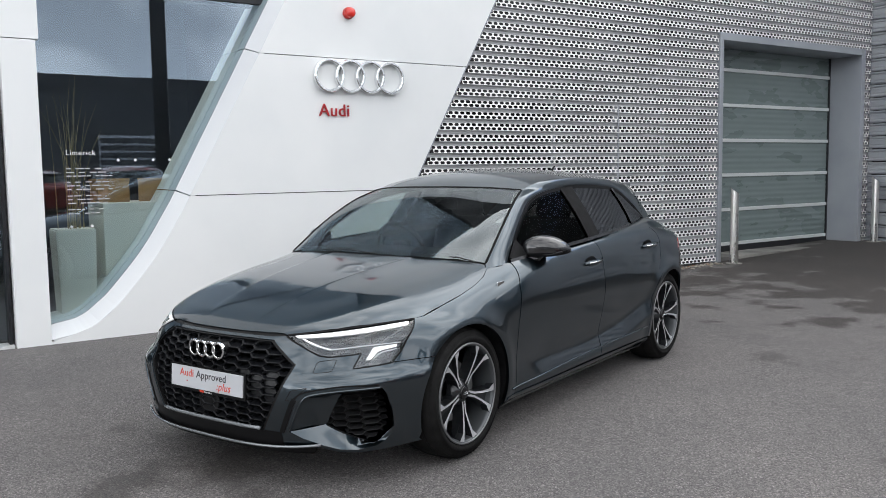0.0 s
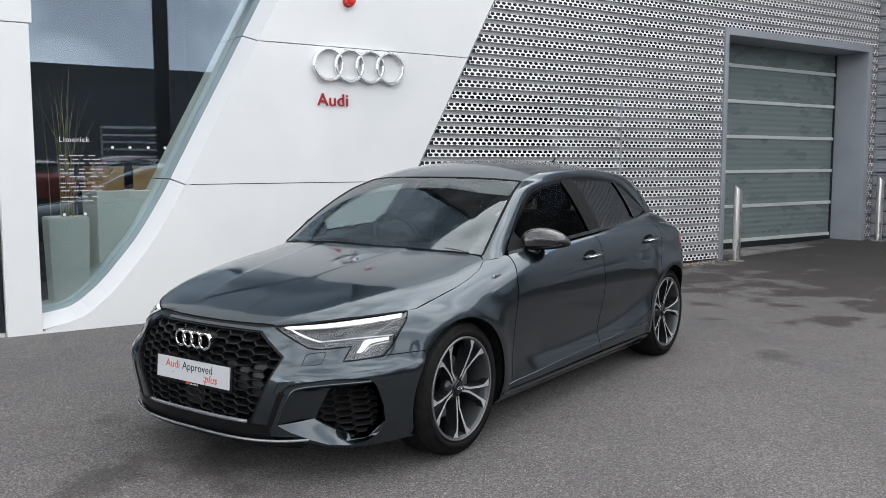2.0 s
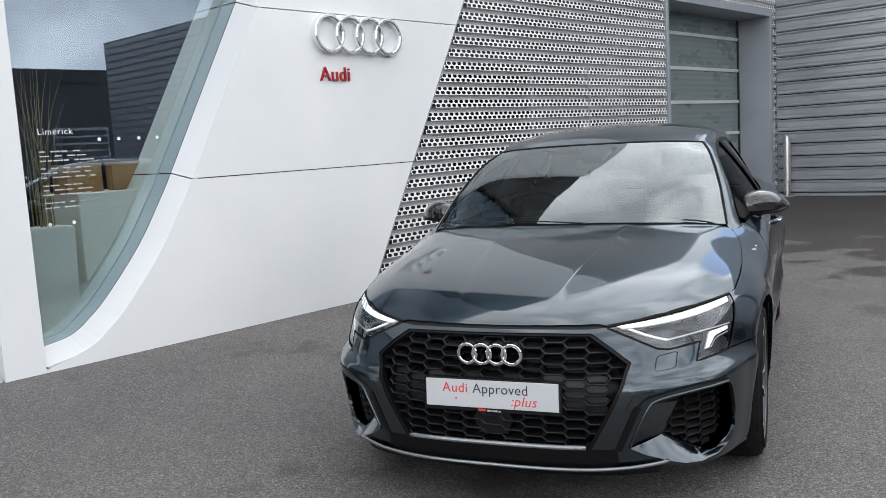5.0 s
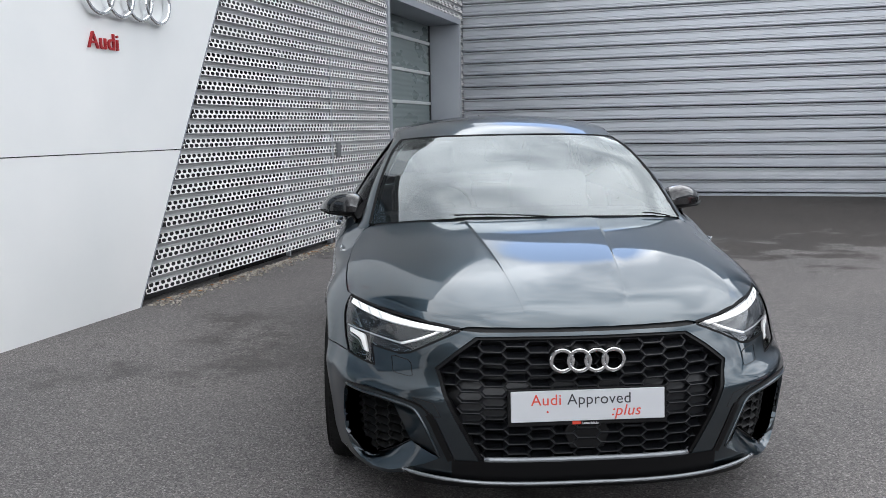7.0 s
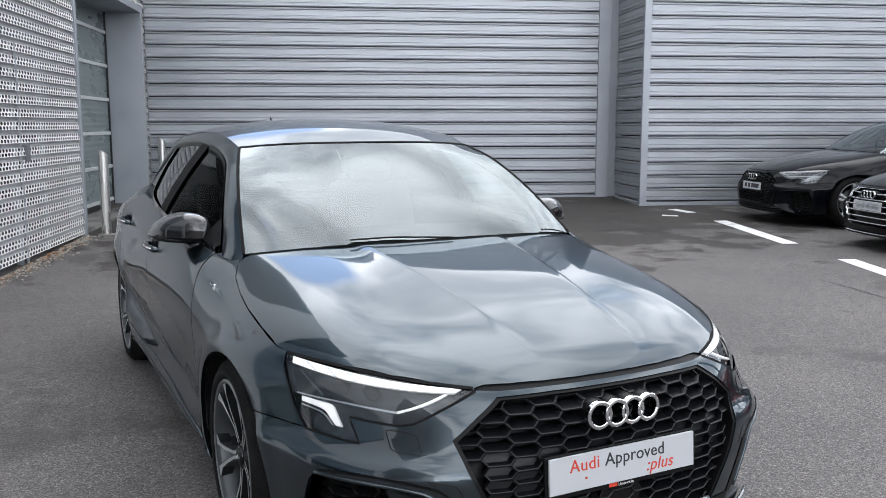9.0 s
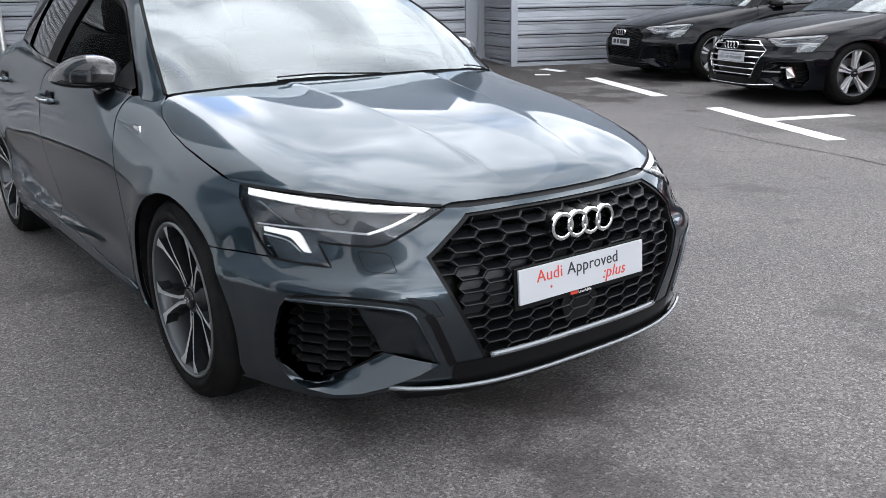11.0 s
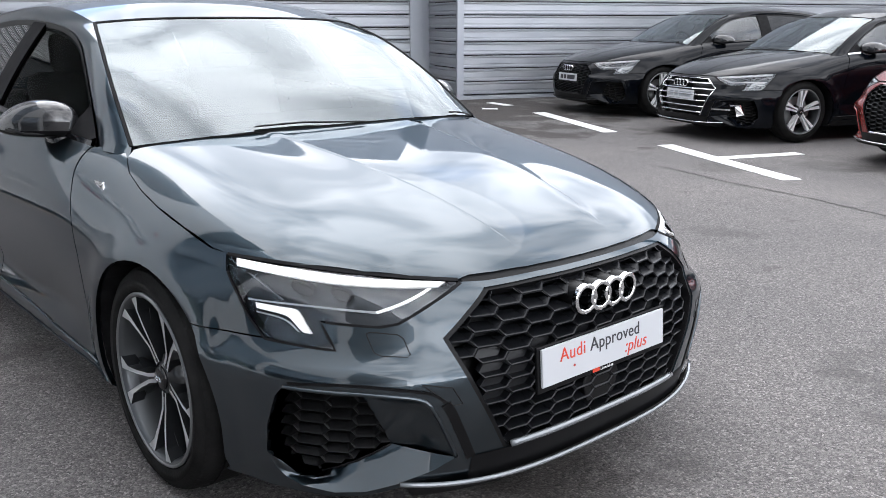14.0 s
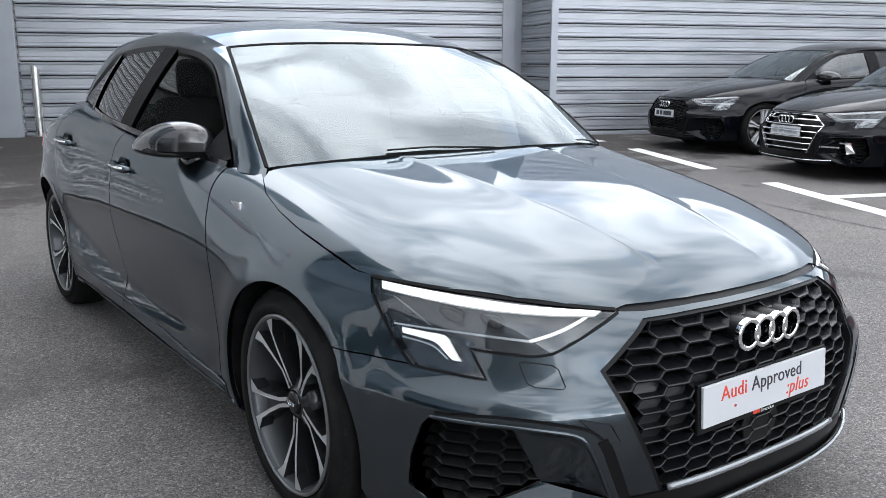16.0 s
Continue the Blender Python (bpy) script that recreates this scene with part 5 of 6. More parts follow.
def wheel_parts(R=0.318, rim=0.243, wide=0.225, style=0):
    """Meshes of one wheel about the x axis, outer face to +x at x = 0: list of name, mesh, materials, parent."""
    meshes = []

    def add(name, bm, mats, up, smooth=True):
        me = bpy.data.meshes.new(name)
        bmesh.ops.recalc_face_normals(bm, faces=bm.faces)
        bm.to_mesh(me)
        bm.free()
        for mt in mats:
            me.materials.append(mt)
        if smooth:
            me.polygons.foreach_set("use_smooth", [True] * len(me.polygons))
        meshes.append((name, me, up))

    w = wide
    prof = [(-w + 0.02, rim - 0.004), (-w + 0.004, rim + 0.02), (-w, rim + 0.045), (-w + 0.008, R - 0.018), (-w + 0.028, R - 0.004), (-w * 0.5, R), (-0.03, R - 0.003), (-0.01, R - 0.016), (0.0, R - 0.04), (0.004, rim + 0.034), (0.002, rim + 0.014), (-0.008, rim + 0.001), (-0.014, rim - 0.004)]
    add("tyre", lathe_bm(prof, 72), [M_RUBBER], "wheel")
    # tread: shoulder blocks and three ribs
    bm = bmesh.new()
    for k in range(72):
        a = k * math.tau / 72
        for x0, x1, skew in ((-w + 0.012, -w + 0.062, 0.02), (-0.062, -0.012, -0.02)):
            c = [bm.verts.new((x, (R + 0.003 - (0.014 if x in (-w + 0.012, -0.012) else 0)) * math.cos(b), (R + 0.003 - (0.014 if x in (-w + 0.012, -0.012) else 0)) * math.sin(b))) for x, b in ((x0, a), (x1, a + skew), (x1, a + skew + 0.062), (x0, a + 0.062))]
            bm.faces.new(c)
    for x0, x1 in ((-w + 0.07, -w + 0.1), (-w * 0.5 - 0.013, -w * 0.5 + 0.013), (-0.1, -0.07)):
        lathe_bm([(x0, R - 0.004), (x0, R + 0.003), (x1, R + 0.003), (x1, R - 0.004)], 72, "x", bm)
    add("tread", bm, [M_RUBBER], "tyre", False)
    add("rim", lathe_bm([(-0.012, rim - 0.002), (-0.003, rim - 0.004), (-0.004, rim - 0.014), (-0.02, rim - 0.02), (-0.1, rim - 0.03), (-w + 0.02, rim - 0.02), (-w + 0.012, rim)], 64), [M_RIMBARREL], "wheel")
    add("rim_edge", lathe_bm([(-0.004, rim - 0.001), (0.0, rim - 0.004), (0.0, rim - 0.009), (-0.006, rim - 0.012)], 64), [M_RIMMID], "wheel")
    # spokes: five, each a forked pair with a machined face
    def slab(poly, x_face, x_back, mats_front, bm):
        f = [bm.verts.new((x_face(r), r * math.cos(t), r * math.sin(t))) for r, t in poly]
        b = [bm.verts.new((x_back(r), r * math.cos(t) * 0.985, r * math.sin(t) * 0.985)) for r, t in poly]
        fa = bm.faces.new(f)
        fa.material_index = mats_front
        bm.faces.new(b[::-1])
        n = len(poly)
        for k in range(n):
            bm.faces.new((f[k], b[k], b[(k + 1) % n], f[(k + 1) % n]))

    face = lambda r: -0.034 + 0.028 * smooth01(0.05, rim, r) 
    back = lambda r: -0.085 + 0.04 * smooth01(0.05, rim, r)
    for k in range(5):
        t = math.tau * k / 5 + math.pi / (2 if style else -2)
        bm = bmesh.new()
        r1 = rim - 0.010
        if style == 0:
            # a fused arm that forks half way out into two machined wedges, with a painted web between them
            for sg in (1, -1):
                inner = [(0.046, 0.003), (0.1, 0.004), (0.155, 0.016), (r1, 0.039)]
                outer = [(r1, 0.081), (0.2, 0.042), (0.155, 0.027), (0.1, 0.0145), (0.046, 0.0145)]
                slab([(r, t + sg * o / r) for r, o in inner + outer], face, back, 1, bm)
            slab([(0.05, t - 0.3), (0.12, t - 0.1), (r1, t - 0.26), (r1, t + 0.26), (0.12, t + 0.1), (0.05, t + 0.3)], lambda r: face(r) - 0.012 - 0.03 * smooth01(0.14, rim, r), lambda r: back(r) - 0.02, 0, bm)
        else:
            slab([(0.05, t - 0.45), (0.1, t - 0.2), (r1, t - 0.2), (r1, t - 0.06), (0.1, t - 0.05), (0.05, t - 0.1)], face, back, 1, bm)
            slab([(0.05, t + 0.1), (0.1, t + 0.05), (r1, t + 0.06), (r1, t + 0.2), (0.1, t + 0.2), (0.05, t + 0.45)], face, back, 1, bm)
        add("spoke", bm, [M_RIMDARK, M_RIMCUT] if style == 0 else [M_RIMBRIGHT, M_RIMBRIGHT], "wheel", False)
    add("hub", lathe_bm([(-0.09, 0.07), (-0.052, 0.064), (-0.044, 0.05), (-0.034, 0.034)], 40), [M_RIMDARK], "wheel")
    add("hub_cap", lathe_bm([(-0.032, 0.034), (-0.026, 0.033), (-0.024, 0.028), (-0.0235, 0.0005)], 32), [M_GLOSSBLACK], "wheel")
    bm = rings_bm(0.04, 0.0028, 0.002)
    bmesh.ops.rotate(bm, verts=bm.verts, cent=(0, 0, 0), matrix=Matrix.Rotation(radians(-90), 3, "Z"))
    bmesh.ops.translate(bm, verts=bm.verts, vec=(-0.0215, 0, 0))
    add("emblem", bm, [M_CHROME], "hub_cap")
    for k in range(5):
        a = math.tau * (k + 0.5) / 5 + math.pi / 2
        bm = lathe_bm([(-0.05, 0.009), (-0.034, 0.009), (-0.032, 0.006), (-0.032, 0.0004)], 10)
        bmesh.ops.translate(bm, verts=bm.verts, vec=(0, 0.054 * math.cos(a), 0.054 * math.sin(a)))
        add("bolt", bm, [M_RIMDARK], "wheel")
    add("brake_disc", lathe_bm([(-0.115, 0.07), (-0.115, 0.156), (-0.138, 0.156), (-0.138, 0.07)], 48), [M_DISC], "wheel", False)
    bm = bmesh.new()
    prism_bm([(-0.09, 0.165 * math.cos(t), 0.165 * math.sin(t)) for t in (-0.4, -0.2, 0, 0.2, 0.4)] + [(-0.09, 0.1 * math.cos(t), 0.1 * math.sin(t)) for t in (0.4, 0.2, 0, -0.2, -0.4)], Vector((-0.06, 0, 0)), bm)
    add("caliper", bm, [M_DISC], "wheel", False)
    return meshes


def build_car(name, label, m, looks, kit, wheels, scale=(1, 1, 1), detail_on=True, sedan=False):
    """A whole car under one Empty. looks: material by key; scale stretches the shell only."""
    car = thing(name, label, "car", m)
    sx, sy, sz = scale
    fit = (lambda p: Vector((p.x * sx, p.y * sy, p.z * sz))) if scale != (1, 1, 1) else None
    F = Matrix.Diagonal((sx, sy, sz, 1))
    lamps = {}
    for nm, data, key, sides in kit["shells"]:
        if nm in ("lens", "lamp_tray"):
            continue
        ob = put_shell(nm, data, looks[key], car, False, fit=fit)
        if sides:
            put_shell(nm, data, looks[key], car, True, fit=fit)
    by = {nm: d for nm, d, *_ in kit["shells"]}
    for flip in (False, True):
        lamp = put_shell("headlamp", by["lamp_tray"], looks["lampin"], car, flip, "slim headlamp with lit white daytime strips" if looks["led"] is M_LED else "", fit)
        le = put_shell("lens", by["lens"], looks["lens"], lamp, flip, fit=fit)
        le.visible_shadow = False
        for nm, rows, key in kit["lamp_bits"]:
            put_shell(nm, grid_data(rows, 0.006), looks[key], lamp, flip, fit=fit)
    for nm, rows, key, sides, rim in kit["house"]:
        if key not in looks:
            continue
        data = grid_data(rows, rim)
        for flip in (False, True) if sides else (False,):
            ob = put_shell(nm, data, looks[key], car, flip, fit=fit)
            if key in ("screen", "privacy", "sideglass"):
                ob.visible_shadow = False
    for nm, me, key, sides in kit["solids"]:
        for flip in (False, True) if sides else (False,):
            mm = me.copy()
            mm.materials.clear()
            mm.materials.append(looks[key])
            mm.transform(F @ Matrix.Diagonal((-1 if flip else 1, 1, 1, 1)))
            if flip:
                mm.flip_normals()
            ob = new(nm, mm)
            ob.parent = car
    # wheels
    meshes, R, track = wheels
    wb = AXLE2 * sy
    for x, y in ((1, 0), (-1, 0), (1, wb), (-1, wb)):
        hubx = track * x
        place = Matrix.Translation((hubx, y, R)) @ (Matrix.Identity(4) if x > 0 else Matrix.Rotation(math.pi, 4, "Z")) @ Matrix.Rotation(0.35 if y else 0.0, 4, "X")
        root = new("wheel", next(me for nm, me, up in meshes if nm == "rim"))
        root.parent = car
        root.matrix_basis = place
        for nm, me, up in meshes:
            if nm == "rim":
                continue
            ob = new(nm, me)
            ob.parent = root
    return car


def cabin_lines():
    """The glasshouse: windscreen, roof, pillars and side glass as patches between smooth lines."""
    ws_edge = curve2([(0.718, 0.425, 0.918), (0.672, 0.66, 1.085), (0.612, 0.9, 1.222), (0.559, 1.082, 1.288)], 20)
    ws_base = curve2([(0.0, 0.31, 0.947), (0.2, 0.314, 0.9465), (0.4, 0.331, 0.942), (0.56, 0.36, 0.934), (0.65, 0.388, 0.927), (0.718, 0.425, 0.918)], 20)
    ws_top = curve2([(0.0, 0.99, 1.308), (0.18, 0.995, 1.307), (0.33, 1.011, 1.304), (0.45, 1.036, 1.298), (0.559, 1.082, 1.288)], 20)
    roof_edge = curve2([(0.559, 1.082, 1.288), (0.57, 1.3, 1.336), (0.572, 1.65, 1.357), (0.562, 2.2, 1.338), (0.54, 2.62, 1.3), (0.502, 2.84, 1.272)], 30)
    roof_mid = curve2([(0.0, 0.99, 1.308), (0.0, 1.06, 1.339), (0.0, 1.2, 1.378), (0.0, 1.4, 1.405), (0.0, 1.65, 1.418), (0.0, 2.2, 1.402), (0.0, 2.7, 1.348), (0.0, 2.98, 1.3)], 30)
    roof_back = curve2([(0.0, 2.98, 1.3), (0.25, 2.95, 1.295), (0.4, 2.9, 1.285), (0.502, 2.84, 1.272)], 20)
    frame_in = curve2([(0.785, 0.55, 0.895), (0.765, 0.585, 0.922), (0.71, 0.77, 1.068), (0.66, 0.94, 1.165), (0.628, 1.06, 1.22), (0.612, 1.2, 1.258), (0.602, 1.4, 1.283), (0.598, 1.75, 1.298), (0.6, 2.1, 1.288), (0.607, 2.36, 1.256), (0.642, 2.48, 1.183), (0.68, 2.56, 1.106), (0.702, 2.635, 1.036)], 60)
    frame_out = [(0.742, 0.395, 0.886)] + ws_edge[:-1] + roof_edge
    belt = curve2([(0.79, 0.57, 0.914), (0.832, 0.9, 0.944), (0.828, 1.5, 0.974), (0.79, 2.0, 0.996), (0.735, 2.38, 1.018), (0.702, 2.635, 1.036), (0.685, 2.78, 1.034), (0.64, 2.92, 1.02)], 44)
    return {"ws_edge": ws_edge, "ws_base": ws_base, "ws_top": ws_top, "roof_edge": roof_edge, "roof_mid": roof_mid, "roof_back": roof_back, "frame_in": frame_in, "frame_out": frame_out, "belt": belt}


def make_kit():
    kit = {"shells": car_shells(), "house": [], "solids": [], "lamp_bits": []}
    L = cabin_lines()
    V = lambda c: [Vector(p) for p in c]
    two = lambda c: V([(-x, y, z) for x, y, z in c[::-1]] + c[1:])
    house = kit["house"]

    def at(c, t):
        f = t * (len(c) - 1)
        i = min(int(f), len(c) - 2)
        return Vector(c[i]).lerp(Vector(c[i + 1]), f - i)

    edge = V(L["ws_edge"])
    other = [Vector((-p.x, p.y, p.z)) for p in edge]
    glass_rows0 = coons(two(L["ws_base"]), two(L["ws_top"]), other, edge, 28, 14, Vector((0, -0.004, 0.004)))
    # the pane is almost straight from cowl to roof in its middle and takes up the pillars' bow at its sides
    last = len(glass_rows0) - 1
    for i in range(len(glass_rows0[0])):
        keep = abs(2 * i / (len(glass_rows0[0]) - 1) - 1) ** 3.2
        p0, p1 = glass_rows0[0][i].copy(), glass_rows0[last][i].copy()
        for k in range(1, last):
            v = k / last
            flat = p0.lerp(p1, v) + Vector((0, -0.45, 0.89)) * 0.048 * v * (1 - v)
            glass_rows0[k][i] = flat.lerp(glass_rows0[k][i], keep)
    house.append(("windscreen", glass_rows0, "screen", 0, 0.0))
    house.append(("screen_frit", [[p + Vector((0, 0.004, -0.004)) for p in glass_rows0[k]] for k in (0, 1)], "cabin", 0, 0.0))
    line = [p for p in two(L["ws_top"])]
    house.append(("roof_seal", [[p + Vector((0, -0.004, 0.0005)) for p in line], [p + Vector((0, 0.002, 0.0055)) for p in line]], "cabin", 0, 0.005))
    re_, ro = V(L["roof_edge"]), [Vector((-p.x, p.y, p.z)) for p in V(L["roof_edge"])]
    roof = coons(two(L["ws_top"]), two(L["roof_back"]), ro, re_, 28, 26)
    # lift the roof to its crown line
    for row, r in enumerate(roof):
        for i, p in enumerate(r):
            u = abs(2 * i / 28 - 1)
            f = row / (len(roof) - 1)
            zc = at(L["roof_mid"], f).z
            ze = at(L["roof_edge"], f).z
            if 0 < row < len(roof) - 1:
                p.z = ze + (zc - ze) * (1 - u**2.2)
                p.y += (at(L["roof_mid"], f).y - at(L["roof_edge"], f).y) * (1 - u * u) - (p.y - at(L["roof_edge"], f).y)
    house.append(("roof", roof, "paint", 0, 0.0))

    # body-coloured frame over the side glass, from the screen pillar to the tail
    out, inn = L["frame_out"], L["frame_in"]

    nA = 60
    rows = []
    for j in range(9):
        v = j / 8
        row = []
        for i in range(nA + 1):
            t = i / nA
            a, b = at(out, t), at(inn, t)
            p = a.lerp(b, v)
            bow = 0.016 * 4 * v * (1 - v)
            p += Vector((0.75, -0.1, 0.66)).normalized() * bow
            row.append(p)
        rows.append(row)
    # a dark seal along the glass
    house.append(("side_frame", rows, "paint", 1, 0.012))
    seal = [[at(inn, i / nA) + Vector((0.003, 0, 0.004)) for i in range(nA + 1)], [at(inn, i / nA) + Vector((0.008, 0, -0.03)) for i in range(nA + 1)]]
    house.append(("window_seal", seal, "satin", 1, 0.01))
    wsseal = [[p + Vector((-0.004, -0.001, 0.002)) for p in edge], [p + Vector((0.007, 0.002, 0.004)) for p in edge]]
    house.append(("screen_seal", wsseal, "cabin", 1, 0.006))
    belt = L["belt"]
    trim = [[Vector(p) + Vector((0.006, 0, -0.006)) for p in belt[:33]], [Vector(p) + Vector((-0.002, 0, 0.013)) for p in belt[:33]]]
    house.append(("belt_trim", trim, "belt", 1, 0.012))
    ledge = [[Vector(p) + Vector((0.0, 0, -0.004)) for p in belt], [Vector(p) + Vector((-0.07, 0, -0.03)) for p in belt]]
    house.append(("door_top", ledge, "satin", 1, 0.0))
    ztop = [(0.5, 0.908), (0.9, 0.938), (1.2, 0.955), (1.51, 0.967), (1.9, 0.979), (2.2, 0.985), (2.44, 0.984), (2.8, 0.956), (3.15, 0.932)]
    rise = []
    for v in (0.0, 0.34, 0.67, 1.0):
        row = []
        for p in belt:
            lo = flank(p[1], spline(ztop, p[1])) + Vector((-0.002, 0, -0.001))
            row.append(lo.lerp(Vector(p), v) + Vector((0, 0, 0.012 * 4 * v * (1 - v) * smooth01(0.02, 0.1, lo.x - p[0]))))
        rise.append(row)
    house.append(("shoulder", rise, "paint", 1, 0.0))

    # side glass between belt and frame over a stretch of y
    def glass_rows(y0, y1, lean0=0.0, lean1=0.0, dx=-0.008, n=14):
        bl = [(p[1], p) for p in belt]
        fr = [(p[1], p) for p in inn]

        def on(c, y):
            for (ya, a), (yb, b) in zip(c, c[1:]):
                if ya <= y <= yb:
                    return Vector(a).lerp(Vector(b), (y - ya) / max(1e-6, yb - ya))
            return Vector(c[0][1]) if y < c[0][0] else Vector(c[-1][1])
        lo, hi = [], []
        for i in range(n + 1):
            u = i / n
            y = y0 + (y1 - y0) * u
            lo.append(on(bl, y) + Vector((dx, 0, 0)))
            hi.append(on(fr, y + lean0 * (1 - u) + lean1 * u) + Vector((dx, 0, 0)))
        rows = []
        for j in range(7):
            v = j / 6
            rows.append([a.lerp(b, v) + Vector((0.012 * 4 * v * (1 - v), 0, 0)) for a, b in zip(lo, hi)])
        return rows
    house.append(("rear_side_glass", glass_rows(1.62, 2.33, 0.03, -0.06), "privacy", 1, 0.0))
    house.append(("quarter_glass", glass_rows(2.36, 2.63, -0.06, 0.0), "privacy", 1, 0.0))
    house.append(("front_side_glass", glass_rows(0.73, 1.46, 0.0, 0.04), "sideglass", 1, 0.0))
    house.append(("window_bar", glass_rows(2.325, 2.365, -0.06, -0.06, 0.002, 3), "gloss", 1, 0.008))
    house.append(("centre_pillar", glass_rows(1.46, 1.63, 0.04, 0.03, 0.002, 4), "cabin", 1, 0.02))
    house.append(("mirror_triangle", glass_rows(0.60, 0.72, 0.0, 0.0, -0.004, 6), "cabin", 1, 0.01))
    # tail pillar and rear screen
    rb = V(L["roof_back"])
    low = [Vector(p) for p in ((0.0, 3.34, 0.98), (0.25, 3.31, 0.985), (0.48, 3.16, 1.0), (0.64, 2.92, 1.02))]
    lip_row = [tail(a, 0.93) for a in (0.0, 0.3, 0.62, 0.95)]
    house.append(("boot_lip", [[a.lerp(b, v) for a, b in zip(low, lip_row)] for v in (0, 0.5, 1)], "paint", 1, 0.0))
    house.append(("rear_screen", [[a.lerp(b, v) for a, b in zip([rb[0], rb[7], rb[14], rb[20]], low)] for v in (0, 0.33, 0.66, 1)], "privacy", 1, 0.0))
    c_top, c_low = Vector(out[-1]), Vector(inn[-1])
    tip = [Vector((0.64, 2.92, 1.02)), Vector((0.641, 2.915, 1.02))]
    cp = []
    for j in range(7):
        v = j / 6
        cp.append([c_top.lerp(c_low, u).lerp(tip[0].lerp(tip[1], u), v) + Vector((0.004, 0.0, 0.004)) * (4 * v * (1 - v)) + Vector((0.014, 0, 0.012)) * (4 * u * (1 - u) * (1 - v)) for u in [i / 8 for i in range(9)]])
    house.append(("tail_pillar", cp, "paint", 1, 0.0))
    spo = [[rb[i] + Vector((0, -0.02, 0.004)) for i in range(0, 15, 2)], [rb[i] + Vector((-0.03 * i / 14, 0.13, -0.03)) for i in range(0, 15, 2)]]
    house.append(("roof_spoiler", spo, "paint", 1, 0.02))
    house.append(("headliner", [[p + Vector((0, 0, -0.022)) for p in r] for r in roof], "cabin", 0, 0.0))
    inner = [[p + Vector((-0.02, 0, -0.012)) for p in r] for r in rows]
    house.append(("pillar_lining", inner, "cabin", 1, 0.0))

    # lamp internals
    bits = kit["lamp_bits"]
    def ribbon(upper, lower, sink, n=20):
        """A band under the lens between two lines of the front view."""
        return [[xz_chart(x, z, sink) for x, z in curve2(line, n)] for line in (upper, lower)]

    bits.append(("daytime_strip", ribbon([(0.771, 0.7225), (0.711, 0.7145), (0.592, 0.699), (0.487, 0.69), (0.428, 0.6855)], [(0.779, 0.708), (0.745, 0.7015), (0.659, 0.6885), (0.544, 0.68), (0.452, 0.6765)], 0.006), "led"))
    for x in (0.742, 0.706, 0.668):
        z = 0.6915 + 0.113 * (x - 0.668)
        bits.append(("strip_divider", ribbon([(x + 0.011, z + 0.019), (x + 0.005, z + 0.01), (x - 0.001, z)], [(x + 0.003, z + 0.018), (x - 0.003, z + 0.009), (x - 0.009, z - 0.001)], 0.0045, 4), "ledim"))
    bits.append(("light_guide", ribbon([(0.789, 0.641), (0.713, 0.64), (0.65, 0.6355), (0.598, 0.631)], [(0.789, 0.637), (0.713, 0.636), (0.65, 0.631), (0.596, 0.6255)], 0.008), "ledim"))
    bits.append(("light_guide", ribbon([(0.598, 0.631), (0.56, 0.6435), (0.525, 0.656), (0.478, 0.674)], [(0.596, 0.6262), (0.556, 0.6395), (0.521, 0.6525), (0.468, 0.674)], 0.007, 10), "led"))
    bits.append(("side_strip", ribbon([(0.781, 0.6335), (0.75, 0.6305), (0.726, 0.627), (0.72, 0.603), (0.714, 0.576)], [(0.782, 0.621), (0.753, 0.615), (0.741, 0.609), (0.734, 0.593), (0.7265, 0.577)], 0.007, 12), "led"))
    bits.append(("side_guide", ribbon([(0.784, 0.614), (0.757, 0.608), (0.743, 0.6), (0.731, 0.577)], [(0.784, 0.6105), (0.758, 0.605), (0.7455, 0.598), (0.734, 0.577)], 0.009, 10), "ledim"))
    bits.append(("lamp_blade", ribbon([(0.772, 0.695), (0.757, 0.668), (0.744, 0.646)], [(0.768, 0.695), (0.753, 0.667), (0.74, 0.646)], 0.012, 5), "rimmid"))
    edge_low = to_wrap(LAMP_LOW + LAMP_OUT)
    bits.append(("lamp_bezel", strip_on(wrap, edge_low, 0.006, -0.0012, 0), "cabin"))
    bits.append(("lamp_bezel", strip_on(wrap, [(phi_x(p.x, p.z), p.z) for p in lamp_top], 0.006, -0.0012, 0), "cabin"))
    for x, z in ((0.64, 0.66), (0.70, 0.668)):
        dome = [[xz_chart(x + r * math.cos(k * math.tau / 16), z + r * math.sin(k * math.tau / 16), q) for k in range(17)] for r, q in ((0.017, 0.038), (0.0155, 0.028), (0.011, 0.022), (0.006, 0.0195), (0.0005, 0.019))]
        bits.append(("projector", dome, "gloss"))

    # ---- solids
    def solid(name, bm, key, sides=0, smooth=False):
        me = bpy.data.meshes.new(name)
        bm.to_mesh(me)
        bm.free()
        if smooth:
            me.polygons.foreach_set("use_smooth", [True] * len(me.polygons))
        kit["solids"].append((name, me, key, sides))

    gr = GRILLE[:]
    gp = [(x * 1.0, z) for x, z in gr] + [(-x, z) for x, z in gr[::-1] if x > 1e-6]
    gp = [(x * 0.975, 0.466 + (z - 0.466) * 0.975) for x, z in gp]
    kit["grille_poly"] = gp
    solid("grille_mesh", hex_cells(gp, xz_chart, 0.0923, 0.0348, 0.014, 0.05, lambda x, z: 0.4 < z < 0.53, 0.085), "mesh")
    vp = [(0.784, 0.424), (0.652, 0.426), (0.59, 0.297), (0.722, 0.197), (0.786, 0.255)]
    bm = hex_cells(vp, xz_chart, 0.0585, 0.0325, 0.08, 0.105, reach=0.04)
